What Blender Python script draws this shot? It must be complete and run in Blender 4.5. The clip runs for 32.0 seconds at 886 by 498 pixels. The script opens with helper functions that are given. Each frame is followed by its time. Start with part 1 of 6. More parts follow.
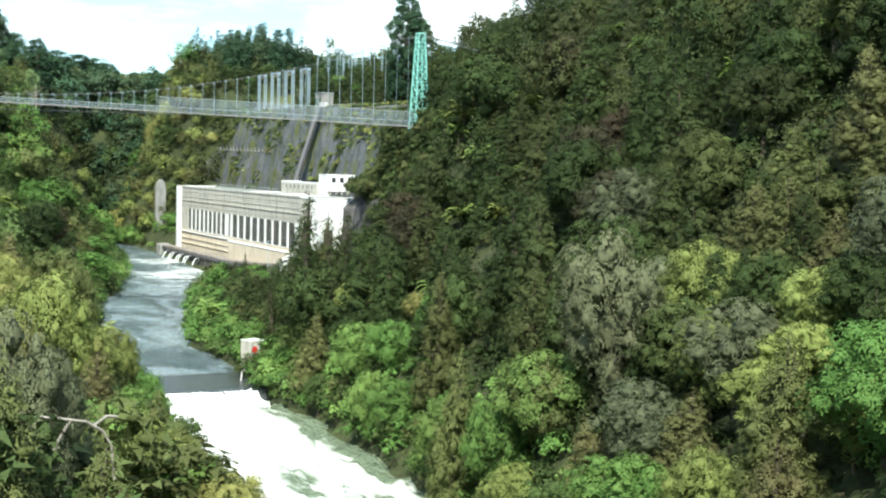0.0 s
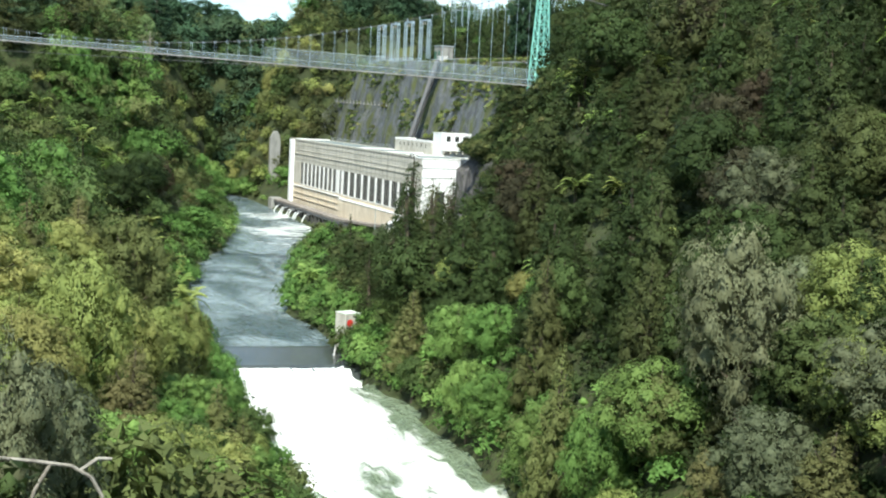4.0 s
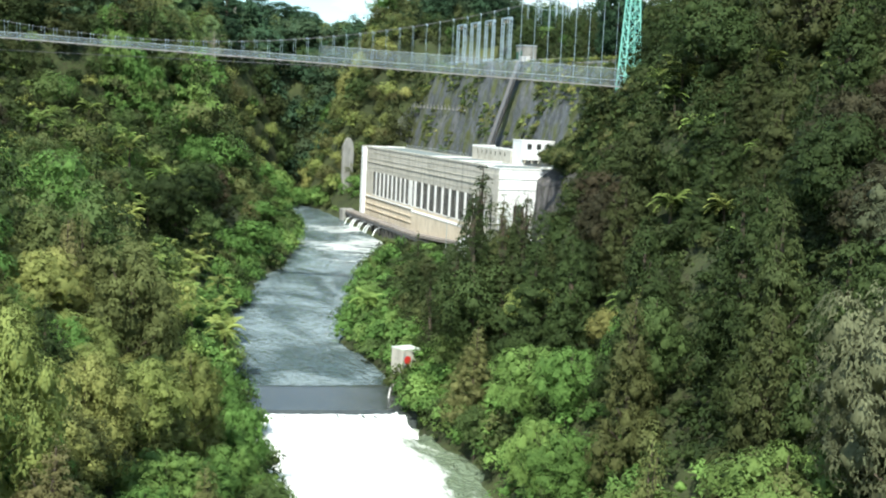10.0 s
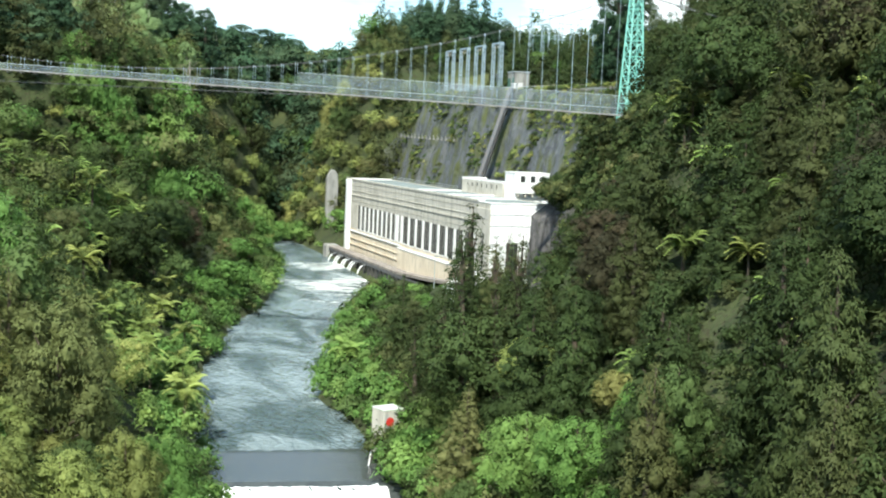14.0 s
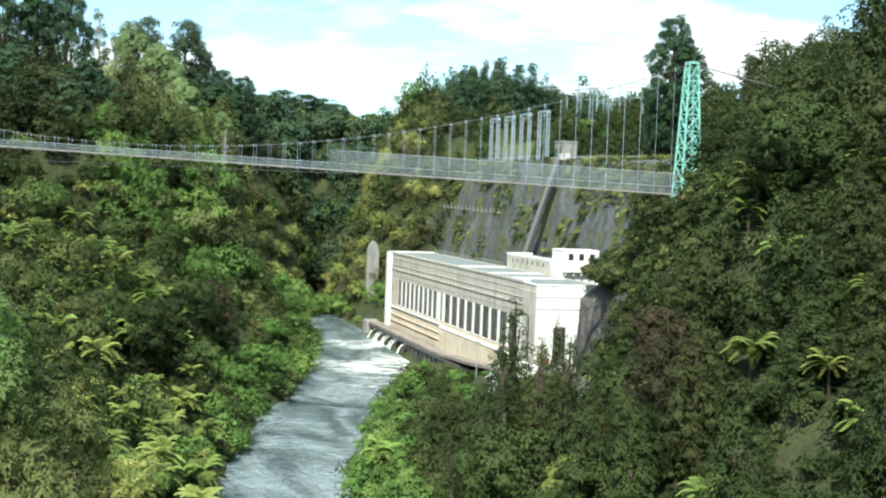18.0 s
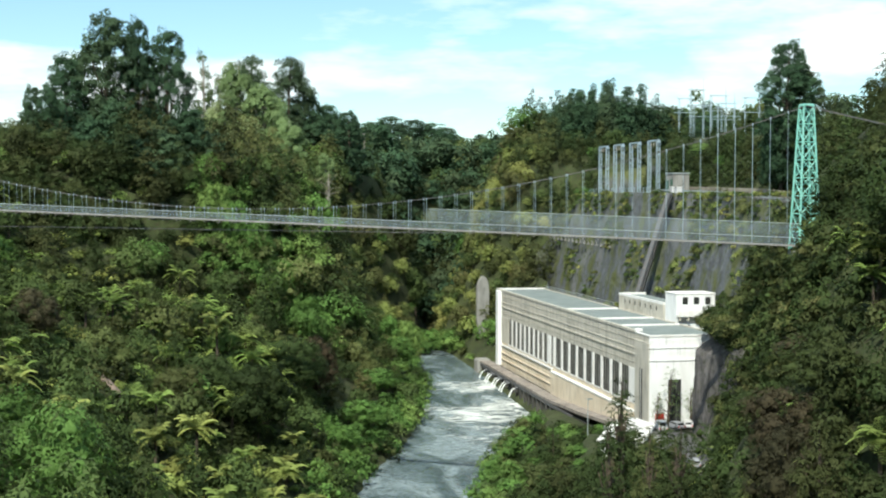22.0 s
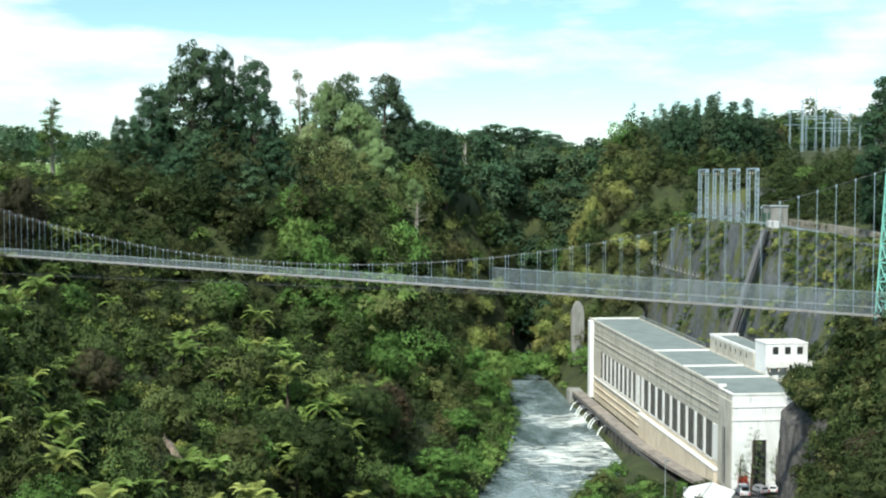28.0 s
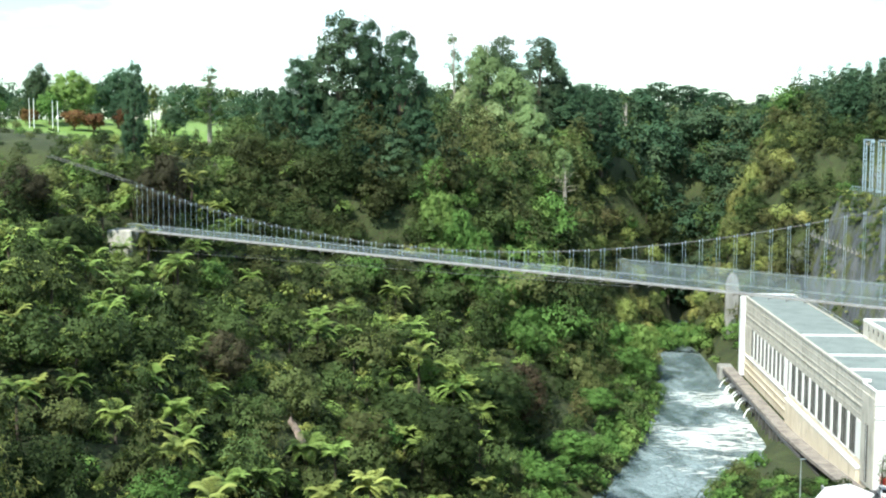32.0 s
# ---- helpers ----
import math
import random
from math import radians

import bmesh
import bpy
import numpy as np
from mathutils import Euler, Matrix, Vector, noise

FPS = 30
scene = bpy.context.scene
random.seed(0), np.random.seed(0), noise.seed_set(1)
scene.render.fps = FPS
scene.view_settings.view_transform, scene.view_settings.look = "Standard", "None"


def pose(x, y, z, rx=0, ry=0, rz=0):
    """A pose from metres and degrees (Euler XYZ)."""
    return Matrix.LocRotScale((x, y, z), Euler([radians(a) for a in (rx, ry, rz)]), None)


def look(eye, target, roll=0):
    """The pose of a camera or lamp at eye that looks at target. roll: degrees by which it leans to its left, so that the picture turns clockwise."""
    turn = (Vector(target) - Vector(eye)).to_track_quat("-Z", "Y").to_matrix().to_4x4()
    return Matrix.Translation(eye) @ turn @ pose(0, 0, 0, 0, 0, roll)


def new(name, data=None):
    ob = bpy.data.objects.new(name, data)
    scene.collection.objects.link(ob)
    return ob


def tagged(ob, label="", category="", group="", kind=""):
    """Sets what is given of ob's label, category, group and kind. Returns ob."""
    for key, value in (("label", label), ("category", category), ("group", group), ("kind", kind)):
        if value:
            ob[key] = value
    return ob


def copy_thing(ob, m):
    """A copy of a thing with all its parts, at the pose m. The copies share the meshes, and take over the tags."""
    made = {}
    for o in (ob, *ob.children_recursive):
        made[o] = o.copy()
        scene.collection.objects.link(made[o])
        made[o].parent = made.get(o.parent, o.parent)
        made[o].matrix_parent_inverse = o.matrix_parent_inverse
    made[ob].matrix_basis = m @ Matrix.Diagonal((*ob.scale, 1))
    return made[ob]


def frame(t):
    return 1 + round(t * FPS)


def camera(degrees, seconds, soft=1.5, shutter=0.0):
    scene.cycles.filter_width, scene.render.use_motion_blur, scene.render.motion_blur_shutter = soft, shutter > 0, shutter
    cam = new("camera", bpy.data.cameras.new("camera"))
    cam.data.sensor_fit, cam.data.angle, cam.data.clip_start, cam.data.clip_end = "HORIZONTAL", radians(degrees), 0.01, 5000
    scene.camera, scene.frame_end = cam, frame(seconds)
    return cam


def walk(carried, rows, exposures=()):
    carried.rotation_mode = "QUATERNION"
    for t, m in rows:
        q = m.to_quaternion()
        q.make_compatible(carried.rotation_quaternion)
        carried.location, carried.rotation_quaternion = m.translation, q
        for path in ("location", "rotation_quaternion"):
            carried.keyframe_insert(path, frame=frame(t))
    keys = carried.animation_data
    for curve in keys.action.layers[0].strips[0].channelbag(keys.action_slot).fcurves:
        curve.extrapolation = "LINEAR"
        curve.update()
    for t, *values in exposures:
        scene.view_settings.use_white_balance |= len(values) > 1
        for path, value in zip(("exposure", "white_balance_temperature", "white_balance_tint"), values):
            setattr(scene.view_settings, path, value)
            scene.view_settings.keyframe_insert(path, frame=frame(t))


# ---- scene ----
cam = camera(38.00, 32.0, soft=2.1)
PATH = [
    (0, look((-47.02, -70.16, 45.15), (46.32, 106.23, 31.99), 1.33)),
    (0.5, look((-45.55, -68.04, 45.39), (46.00, 109.21, 31.17), 1.45)),
    (1, look((-44.09, -65.80, 45.66), (44.23, 112.97, 30.16), 1.75)),
    (1.5, look((-42.71, -63.78, 45.87), (42.14, 116.52, 28.83), 1.93)),
    (2, look((-41.24, -61.66, 46.03), (40.56, 119.93, 27.78), 2.04)),
    (2.5, look((-39.84, -59.63, 46.29), (39.83, 122.85, 27.42), 2.08)),
    (3, look((-38.37, -57.57, 46.75), (39.62, 125.55, 27.15), 2.39)),
    (3.5, look((-36.85, -55.40, 47.17), (39.61, 128.27, 26.67), 2.79)),
    (5.5, look((-30.77, -45.95, 47.90), (43.13, 138.52, 25.33), 2.78)),
    (6, look((-29.28, -43.62, 47.81), (43.98, 141.16, 25.68), 2.66)),
    (6.5, look((-27.81, -41.15, 47.56), (43.57, 144.43, 25.97), 2.68)),
    (7, look((-26.48, -38.69, 47.43), (42.34, 147.88, 26.16), 2.84)),
    (7.5, look((-25.20, -36.28, 47.33), (41.30, 151.15, 26.16), 3.09)),
    (8, look((-24.12, -34.00, 47.25), (40.71, 154.00, 25.95), 3.22)),
    (8.5, look((-23.06, -31.70, 47.15), (40.83, 156.63, 25.95), 3.19)),
    (9, look((-22.04, -29.04, 47.13), (41.04, 159.56, 25.84), 2.99)),
    (9.5, look((-21.24, -26.92, 47.34), (41.07, 161.93, 25.99), 2.81)),
    (10, look((-20.26, -24.37, 47.54), (41.81, 164.57, 26.34), 2.73)),
    (10.5, look((-19.14, -21.73, 47.67), (43.05, 167.18, 26.51), 2.72)),
    (11, look((-18.10, -19.12, 47.82), (44.34, 169.72, 26.78), 2.84)),
    (11.5, look((-17.40, -16.73, 47.89), (45.66, 171.97, 27.52), 2.92)),
    (12, look((-16.44, -14.02, 48.01), (46.58, 174.76, 28.24), 2.85)),
    (12.5, look((-15.50, -11.57, 48.07), (47.22, 177.35, 28.74), 2.47)),
    (13, look((-14.70, -9.07, 48.19), (48.13, 179.91, 29.81), 1.97)),
    (13.5, look((-13.70, -6.59, 48.12), (49.43, 182.38, 30.67), 2.16)),
    (14, look((-12.81, -4.08, 48.21), (50.41, 184.91, 31.37), 2.40)),
    (14.5, look((-11.90, -1.82, 48.24), (51.78, 187.06, 31.88), 2.19)),
    (16.5, look((-8.40, 6.57, 48.97), (54.10, 196.17, 36.97), 2.43)),
    (17, look((-7.60, 8.72, 49.91), (53.30, 198.92, 39.09), 2.40)),
    (17.5, look((-6.85, 10.58, 51.12), (52.32, 201.38, 41.59), 2.49)),
    (18, look((-6.47, 11.83, 52.56), (49.39, 203.70, 44.25), 2.16)),
    (18.5, look((-5.73, 13.48, 53.80), (46.00, 206.52, 46.26), 2.06)),
    (19, look((-5.07, 14.81, 55.12), (43.25, 208.75, 47.98), 2.08)),
    (19.5, look((-4.48, 16.05, 56.19), (41.31, 210.61, 49.24), 1.58)),
    (20, look((-3.88, 16.93, 57.51), (39.68, 212.00, 50.35), 1.42)),
    (20.5, look((-3.21, 17.97, 58.66), (38.40, 213.47, 51.64), 1.05)),
    (21, look((-2.44, 18.97, 59.93), (37.44, 214.82, 52.60), 0.86)),
    (21.5, look((-1.81, 19.96, 61.03), (36.83, 216.04, 53.28), 0.50)),
    (22, look((-1.15, 20.57, 62.14), (36.65, 216.80, 54.07), 0.04)),
    (22.5, look((-0.63, 21.08, 63.35), (37.36, 217.26, 54.77), -0.04)),
    (23, look((0.13, 21.69, 64.63), (37.72, 217.93, 55.80), 0.01)),
    (23.5, look((0.73, 22.24, 65.74), (37.95, 218.53, 56.48), -0.01)),
    (24, look((1.57, 22.78, 66.91), (38.90, 219.03, 57.16), -0.18)),
    (24.5, look((2.59, 23.40, 67.97), (39.08, 219.78, 57.95), -0.43)),
    (25, look((3.44, 23.95, 69.04), (38.48, 220.60, 58.99), -0.57)),
    (25.5, look((4.37, 24.35, 70.19), (38.49, 221.13, 59.59), -0.59)),
    (27.5, look((9.09, 26.79, 74.14), (31.70, 225.20, 63.03), -0.41)),
    (28, look((10.33, 27.27, 75.35), (28.76, 226.11, 64.31), 0.01)),
    (28.5, look((11.29, 27.72, 76.30), (25.19, 226.93, 65.36), -0.01)),
    (29, look((12.54, 28.15, 77.39), (22.02, 227.58, 65.78), -0.09)),
    (29.5, look((13.71, 28.59, 78.39), (18.52, 228.14, 65.76), -0.04)),
    (30, look((14.65, 29.10, 79.42), (15.97, 228.58, 65.01), 0.14)),
    (30.5, look((15.55, 29.64, 80.38), (16.03, 228.92, 63.36), 0.19)),
    (31, look((16.59, 30.01, 81.21), (16.68, 229.10, 62.19), 0.20)),
    (31.5, look((17.74, 30.50, 81.94), (15.94, 229.53, 62.38), 0.15)),
    (32, look((19.42, 30.65, 82.75), (10.19, 229.45, 62.90), 0.24)),
]
walk(cam, PATH, [(0.0, 0.9, 6300, 3.0), (3.0, 0.8, 6300, 3.0), (6.0, 0.7, 6300, 3.5), (10.0, 0.74, 6300, 3.5), (14.0, 0.88, 6350, 3.5), (17.0, 0.9, 6450, 3.0), (20.0, 0.5, 6500, 3.0), (23.0, 0.4, 6550, 3.0), (28.0, 0.4, 6300, 2.0), (30.0, 0.6, 6250, 2.0), (32.0, 0.92, 6250, 2.0)])

# ---- light ----
SUN_EL, SUN_AZ = radians(50), radians(212)          # azimuth clockwise from +y
to_sun = Vector((math.sin(SUN_AZ) * math.cos(SUN_EL), math.cos(SUN_AZ) * math.cos(SUN_EL), math.sin(SUN_EL)))
sun_data = bpy.data.lights.new("sun", "SUN")
sun_data.energy, sun_data.angle, sun_data.color = 4.8, radians(1.0), (1.0, 0.96, 0.88)
sun = new("sun", sun_data)
sun.matrix_world = look((0, 0, 300), Vector((0, 0, 300)) - to_sun)

world = bpy.data.worlds.new("sky")
scene.world = world
world.use_nodes = True
wn, wl = world.node_tree.nodes, world.node_tree.links
wn.clear()
w_out, w_bg = wn.new("ShaderNodeOutputWorld"), wn.new("ShaderNodeBackground")
w_sky = wn.new("ShaderNodeTexSky")
w_sky.sky_type, w_sky.sun_disc = "NISHITA", False
w_sky.sun_elevation, w_sky.sun_rotation = SUN_EL, SUN_AZ
w_sky.air_density, w_sky.dust_density, w_sky.ozone_density = 1.0, 0.05, 2.5
w_co, w_map = wn.new("ShaderNodeTexCoord"), wn.new("ShaderNodeMapping")
w_map.inputs["Scale"].default_value = (2.2, 2.2, 9.0)
w_noise, w_ramp, w_mix = wn.new("ShaderNodeTexNoise"), wn.new("ShaderNodeValToRGB"), wn.new("ShaderNodeMixRGB")
w_noise.inputs["Scale"].default_value, w_noise.inputs["Detail"].default_value = 1.7, 6.0
w_noise.inputs["Roughness"].default_value = 0.55
w_ramp.color_ramp.elements[0].position, w_ramp.color_ramp.elements[1].position = 0.48, 0.62
w_ramp.color_ramp.elements[0].color = (0.05, 0.05, 0.05, 1)
w_mix.inputs["Color2"].default_value = (7.4, 7.9, 8.0, 1)
wl.new(w_co.outputs["Generated"], w_map.inputs["Vector"])
wl.new(w_map.outputs["Vector"], w_noise.inputs["Vector"])
wl.new(w_noise.outputs["Fac"], w_ramp.inputs["Fac"])
wl.new(w_ramp.outputs["Color"], w_mix.inputs["Fac"])
w_tint = wn.new("ShaderNodeMixRGB")
w_tint.blend_type = "MULTIPLY"
w_tint.inputs["Fac"].default_value, w_tint.inputs["Color2"].default_value = 1.0, (0.82, 0.96, 1.0, 1)
wl.new(w_sky.outputs["Color"], w_tint.inputs["Color1"])
wl.new(w_tint.outputs["Color"], w_mix.inputs["Color1"])
wl.new(w_mix.outputs["Color"], w_bg.inputs["Color"])
wl.new(w_bg.outputs["Background"], w_out.inputs["Surface"])
w_bg.inputs["Strength"].default_value = 0.125


# ---- materials ----
def material(name, base, rough=0.8, metal=0.0, spots=(), bump=0.0, bump_scale=4.0, spec=0.4):
    """spots: rows of (texture scale, second colour, low, high, stretch in z)."""
    m = bpy.data.materials.new(name)
    m.use_nodes = True
    n, l = m.node_tree.nodes, m.node_tree.links
    b = n["Principled BSDF"]
    b.inputs["Roughness"].default_value, b.inputs["Metallic"].default_value = rough, metal
    b.inputs["Specular IOR Level"].default_value = spec
    co = n.new("ShaderNodeTexCoord")
    rgb = n.new("ShaderNodeRGB")
    rgb.outputs[0].default_value = (*base, 1)
    last = rgb.outputs[0]
    for scale, colour, low, high, stretch in spots:
        mp, tx, rp, mx = (n.new("ShaderNode" + k) for k in ("Mapping", "TexNoise", "ValToRGB", "MixRGB"))
        mp.inputs["Scale"].default_value = (1, 1, stretch)
        tx.inputs["Scale"].default_value, tx.inputs["Detail"].default_value = scale, 5.0
        rp.color_ramp.elements[0].position, rp.color_ramp.elements[1].position = low, high
        l.new(co.outputs["Object"], mp.inputs["Vector"])
        l.new(mp.outputs["Vector"], tx.inputs["Vector"])
        l.new(tx.outputs["Fac"], rp.inputs["Fac"])
        l.new(rp.outputs["Color"], mx.inputs["Fac"])
        l.new(last, mx.inputs["Color1"])
        mx.inputs["Color2"].default_value = (*colour, 1)
        last = mx.outputs["Color"]
    l.new(last, b.inputs["Base Color"])
    if bump:
        tx, bp = n.new("ShaderNodeTexNoise"), n.new("ShaderNodeBump")
        tx.inputs["Scale"].default_value, tx.inputs["Detail"].default_value = bump_scale, 6.0
        bp.inputs["Strength"].default_value, bp.inputs["Distance"].default_value = bump, 0.3
        l.new(co.outputs["Object"], tx.inputs["Vector"])
        l.new(tx.outputs["Fac"], bp.inputs["Height"])
        l.new(bp.outputs["Normal"], b.inputs["Normal"])
    return m


def leaf_material(name, dark, light, warm, cell=0.16, holes=0.74):
    """Foliage: tree-sized patches of tone, twig-sized grain and a random tint for each leaf."""
    m = bpy.data.materials.new(name)
    m.use_nodes = True
    n, l = m.node_tree.nodes, m.node_tree.links
    b = n["Principled BSDF"]
    b.inputs["Roughness"].default_value, b.inputs["Specular IOR Level"].default_value = 0.7, 0.12
    geo, vor = n.new("ShaderNodeNewGeometry"), n.new("ShaderNodeTexVoronoi")
    info = n.new("ShaderNodeObjectInfo")
    vor.inputs["Scale"].default_value = cell
    l.new(geo.outputs["Position"], vor.inputs["Vector"])
    sep = n.new("ShaderNodeSeparateColor")
    l.new(vor.outputs["Color"], sep.inputs["Color"])
    tone, tint = n.new("ShaderNodeMixRGB"), n.new("ShaderNodeMixRGB")
    tone.inputs["Color1"].default_value, tone.inputs["Color2"].default_value = (*dark, 1), (*light, 1)
    even = n.new("ShaderNodeMapRange")
    even.inputs["To Min"].default_value, even.inputs["To Max"].default_value = 0.30, 0.78
    l.new(geo.outputs["Random Per Island"], even.inputs["Value"])
    l.new(even.outputs["Result"], tone.inputs["Fac"])
    ramp = n.new("ShaderNodeValToRGB")
    ramp.color_ramp.elements[0].position, ramp.color_ramp.elements[1].position = 0.45, 1.0
    ramp.color_ramp.elements[1].color = (0.85, 0.85, 0.85, 1)
    add = n.new("ShaderNodeMath")
    add.operation = "FRACT"
    su = n.new("ShaderNodeMath")
    su.operation = "ADD"
    plant = n.new("ShaderNodeAttribute")
    plant.attribute_name = "plant"
    l.new(plant.outputs["Fac"], su.inputs[0])
    l.new(info.outputs["Random"], su.inputs[1])
    l.new(su.outputs[0], add.inputs[0])
    l.new(add.outputs[0], ramp.inputs["Fac"])
    l.new(ramp.outputs["Color"], tint.inputs["Fac"])
    l.new(tone.outputs["Color"], tint.inputs["Color1"])
    tint.inputs["Color2"].default_value = (*warm, 1)
    val = n.new("ShaderNodeHueSaturation")
    val.inputs["Saturation"].default_value = 0.96
    mul = n.new("ShaderNodeMapRange")
    mul.inputs["To Min"].default_value, mul.inputs["To Max"].default_value = 0.6, 1.35
    half, again, both = n.new("ShaderNodeMath"), n.new("ShaderNodeMath"), n.new("ShaderNodeMath")
    half.operation, again.operation, both.operation = "MULTIPLY", "FRACT", "MULTIPLY_ADD"
    half.inputs[1].default_value = 7.31
    l.new(add.outputs[0], half.inputs[0])
    l.new(half.outputs[0], again.inputs[0])
    l.new(again.outputs[0], both.inputs[0])
    both.inputs[1].default_value = 0.7
    grain = n.new("ShaderNodeMath")
    grain.operation = "MULTIPLY"
    grain.inputs[1].default_value = 0.3
    l.new(sep.outputs["Green"], grain.inputs[0])
    l.new(grain.outputs[0], both.inputs[2])
    l.new(both.outputs[0], mul.inputs["Value"])
    l.new(mul.outputs["Result"], val.inputs["Value"])
    l.new(tint.outputs["Color"], val.inputs["Color"])
    l.new(val.outputs["Color"], b.inputs["Base Color"])
    tr, mix, out = n.new("ShaderNodeBsdfTranslucent"), n.new("ShaderNodeMixShader"), n["Material Output"]
    mix.inputs["Fac"].default_value = 0.24
    l.new(val.outputs["Color"], tr.inputs["Color"])
    l.new(b.outputs["BSDF"], mix.inputs[1])
    l.new(tr.outputs["BSDF"], mix.inputs[2])
    spray, gap, hole, cut = n.new("ShaderNodeTexVoronoi"), n.new("ShaderNodeMath"), n.new("ShaderNodeBsdfTransparent"), n.new("ShaderNodeMixShader")
    spray.inputs["Scale"].default_value = 4.6
    gap.operation = "GREATER_THAN"
    gap.inputs[1].default_value = holes
    l.new(geo.outputs["Position"], spray.inputs["Vector"])
    l.new(spray.outputs["Distance"], gap.inputs[0])
    l.new(gap.outputs[0], cut.inputs["Fac"])
    l.new(mix.outputs["Shader"], cut.inputs[1])
    l.new(hole.outputs["BSDF"], cut.inputs[2])
    l.new(cut.outputs["Shader"], out.inputs["Surface"])
    return m


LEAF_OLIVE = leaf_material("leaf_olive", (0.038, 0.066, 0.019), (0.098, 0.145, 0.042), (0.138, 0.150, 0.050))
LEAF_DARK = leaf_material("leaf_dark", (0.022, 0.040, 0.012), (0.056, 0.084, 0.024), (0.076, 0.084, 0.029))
LEAF_BRIGHT = leaf_material("leaf_bright", (0.056, 0.124, 0.026), (0.146, 0.272, 0.058), (0.190, 0.280, 0.068), 0.22)
LEAF_FERN = leaf_material("leaf_fern", (0.11, 0.185, 0.04), (0.26, 0.36, 0.085), (0.34, 0.35, 0.09), 0.3)
FROND = leaf_material("fern_frond", (0.13, 0.21, 0.045), (0.27, 0.38, 0.09), (0.35, 0.37, 0.10), 0.3, 4.0)
LEAF_PINE = leaf_material("leaf_pine", (0.022, 0.052, 0.027), (0.060, 0.115, 0.054), (0.080, 0.115, 0.055), 0.12)
LEAF_BRONZE = leaf_material("leaf_bronze", (0.066, 0.080, 0.026), (0.158, 0.180, 0.056), (0.175, 0.160, 0.065), 0.2)
LEAF_GREY = leaf_material("leaf_grey", (0.064, 0.080, 0.040), (0.165, 0.188, 0.100), (0.165, 0.165, 0.085), 0.2)
# yellow-green leaves, raised in tone to hold sunlight on banks and gorge walls
LEAF_GOLD = leaf_material("leaf_gold", (0.126, 0.168, 0.042), (0.308, 0.358, 0.096), (0.34, 0.322, 0.10), 0.25)
LEAF_PALE = leaf_material("leaf_pale", (0.101, 0.163, 0.060), (0.224, 0.312, 0.120), (0.269, 0.312, 0.144), 0.2)
LEAF_RED = leaf_material("leaf_red", (0.075, 0.030, 0.022), (0.185, 0.095, 0.036), (0.215, 0.135, 0.045), 0.3)
# darker copy of the olive leaves: shade of the right slope put into colour
LEAF_OLIVE_SHADED = leaf_material("leaf_olive_shaded", (0.034, 0.056, 0.014), (0.082, 0.112, 0.030), (0.100, 0.112, 0.035))
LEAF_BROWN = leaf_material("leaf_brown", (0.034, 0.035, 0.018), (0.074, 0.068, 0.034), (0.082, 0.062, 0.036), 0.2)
BARK = material("bark", (0.11, 0.085, 0.06), 0.95, spots=((3.0, (0.05, 0.04, 0.03), 0.4, 0.6, 0.2),), bump=0.6)
BARK_PALE = material("bark_pale", (0.34, 0.31, 0.26), 0.9, spots=((2.0, (0.2, 0.18, 0.15), 0.4, 0.65, 0.3),))
ROOF_CAP = material("pale_roof_slab", (0.62, 0.68, 0.58), 0.85, spots=((0.9, (0.42, 0.48, 0.38), 0.45, 0.7, 0.6),), bump=0.2)
SOIL = material("undergrowth_soil", (0.030, 0.042, 0.014), 1.0, spots=((0.15, (0.05, 0.065, 0.02), 0.4, 0.6, 1), (1.5, (0.035, 0.028, 0.015), 0.5, 0.7, 1)), bump=1.0, bump_scale=1.2)
GRASS = material("meadow_grass", (0.16, 0.26, 0.05), 0.95, spots=((0.05, (0.22, 0.28, 0.08), 0.4, 0.65, 1), (2.0, (0.11, 0.2, 0.04), 0.4, 0.6, 1)))
ROCK = material("cliff_rock", (0.092, 0.101, 0.109), 0.95, spots=((0.55, (0.054, 0.058, 0.064), 0.44, 0.64, 0.1), (0.16, (0.125, 0.128, 0.126), 0.5, 0.70, 0.22), (1.6, (0.19, 0.20, 0.205), 0.60, 0.76, 0.07), (0.22, (0.082, 0.092, 0.032), 0.47, 0.62, 0.5), (1.1, (0.050, 0.062, 0.022), 0.54, 0.68, 0.6)), bump=1.0, bump_scale=0.8)
ROCK_DARK = material("bluff_rock", (0.115, 0.105, 0.10), 0.95, spots=((0.7, (0.05, 0.046, 0.044), 0.42, 0.6, 0.25), (0.3, (0.19, 0.175, 0.165), 0.52, 0.68, 0.4), (2.0, (0.07, 0.075, 0.04), 0.56, 0.7, 0.6)), bump=1.0, bump_scale=1.2)
ROCK_BARE = material("slip_rock", (0.22, 0.165, 0.125), 0.95, spots=((0.6, (0.15, 0.12, 0.1), 0.4, 0.6, 0.4),), bump=0.8, bump_scale=1.5)
CONCRETE = material("old_concrete", (0.52, 0.49, 0.42), 0.9, spots=((0.35, (0.36, 0.33, 0.27), 0.45, 0.7, 0.5), (1.6, (0.27, 0.25, 0.215), 0.53, 0.74, 0.12)), bump=0.15)
CONCRETE_STAINED = material("stained_concrete", (0.50, 0.475, 0.41), 0.9, spots=((0.5, (0.34, 0.32, 0.27), 0.45, 0.72, 0.35), (2.2, (0.22, 0.21, 0.19), 0.55, 0.8, 0.1)), bump=0.15)
PLINTH_PAINT = material("cream_plinth", (0.66, 0.575, 0.45), 0.9, spots=((0.25, (0.56, 0.47, 0.35), 0.42, 0.68, 0.6), (1.8, (0.36, 0.31, 0.24), 0.55, 0.75, 0.15)))
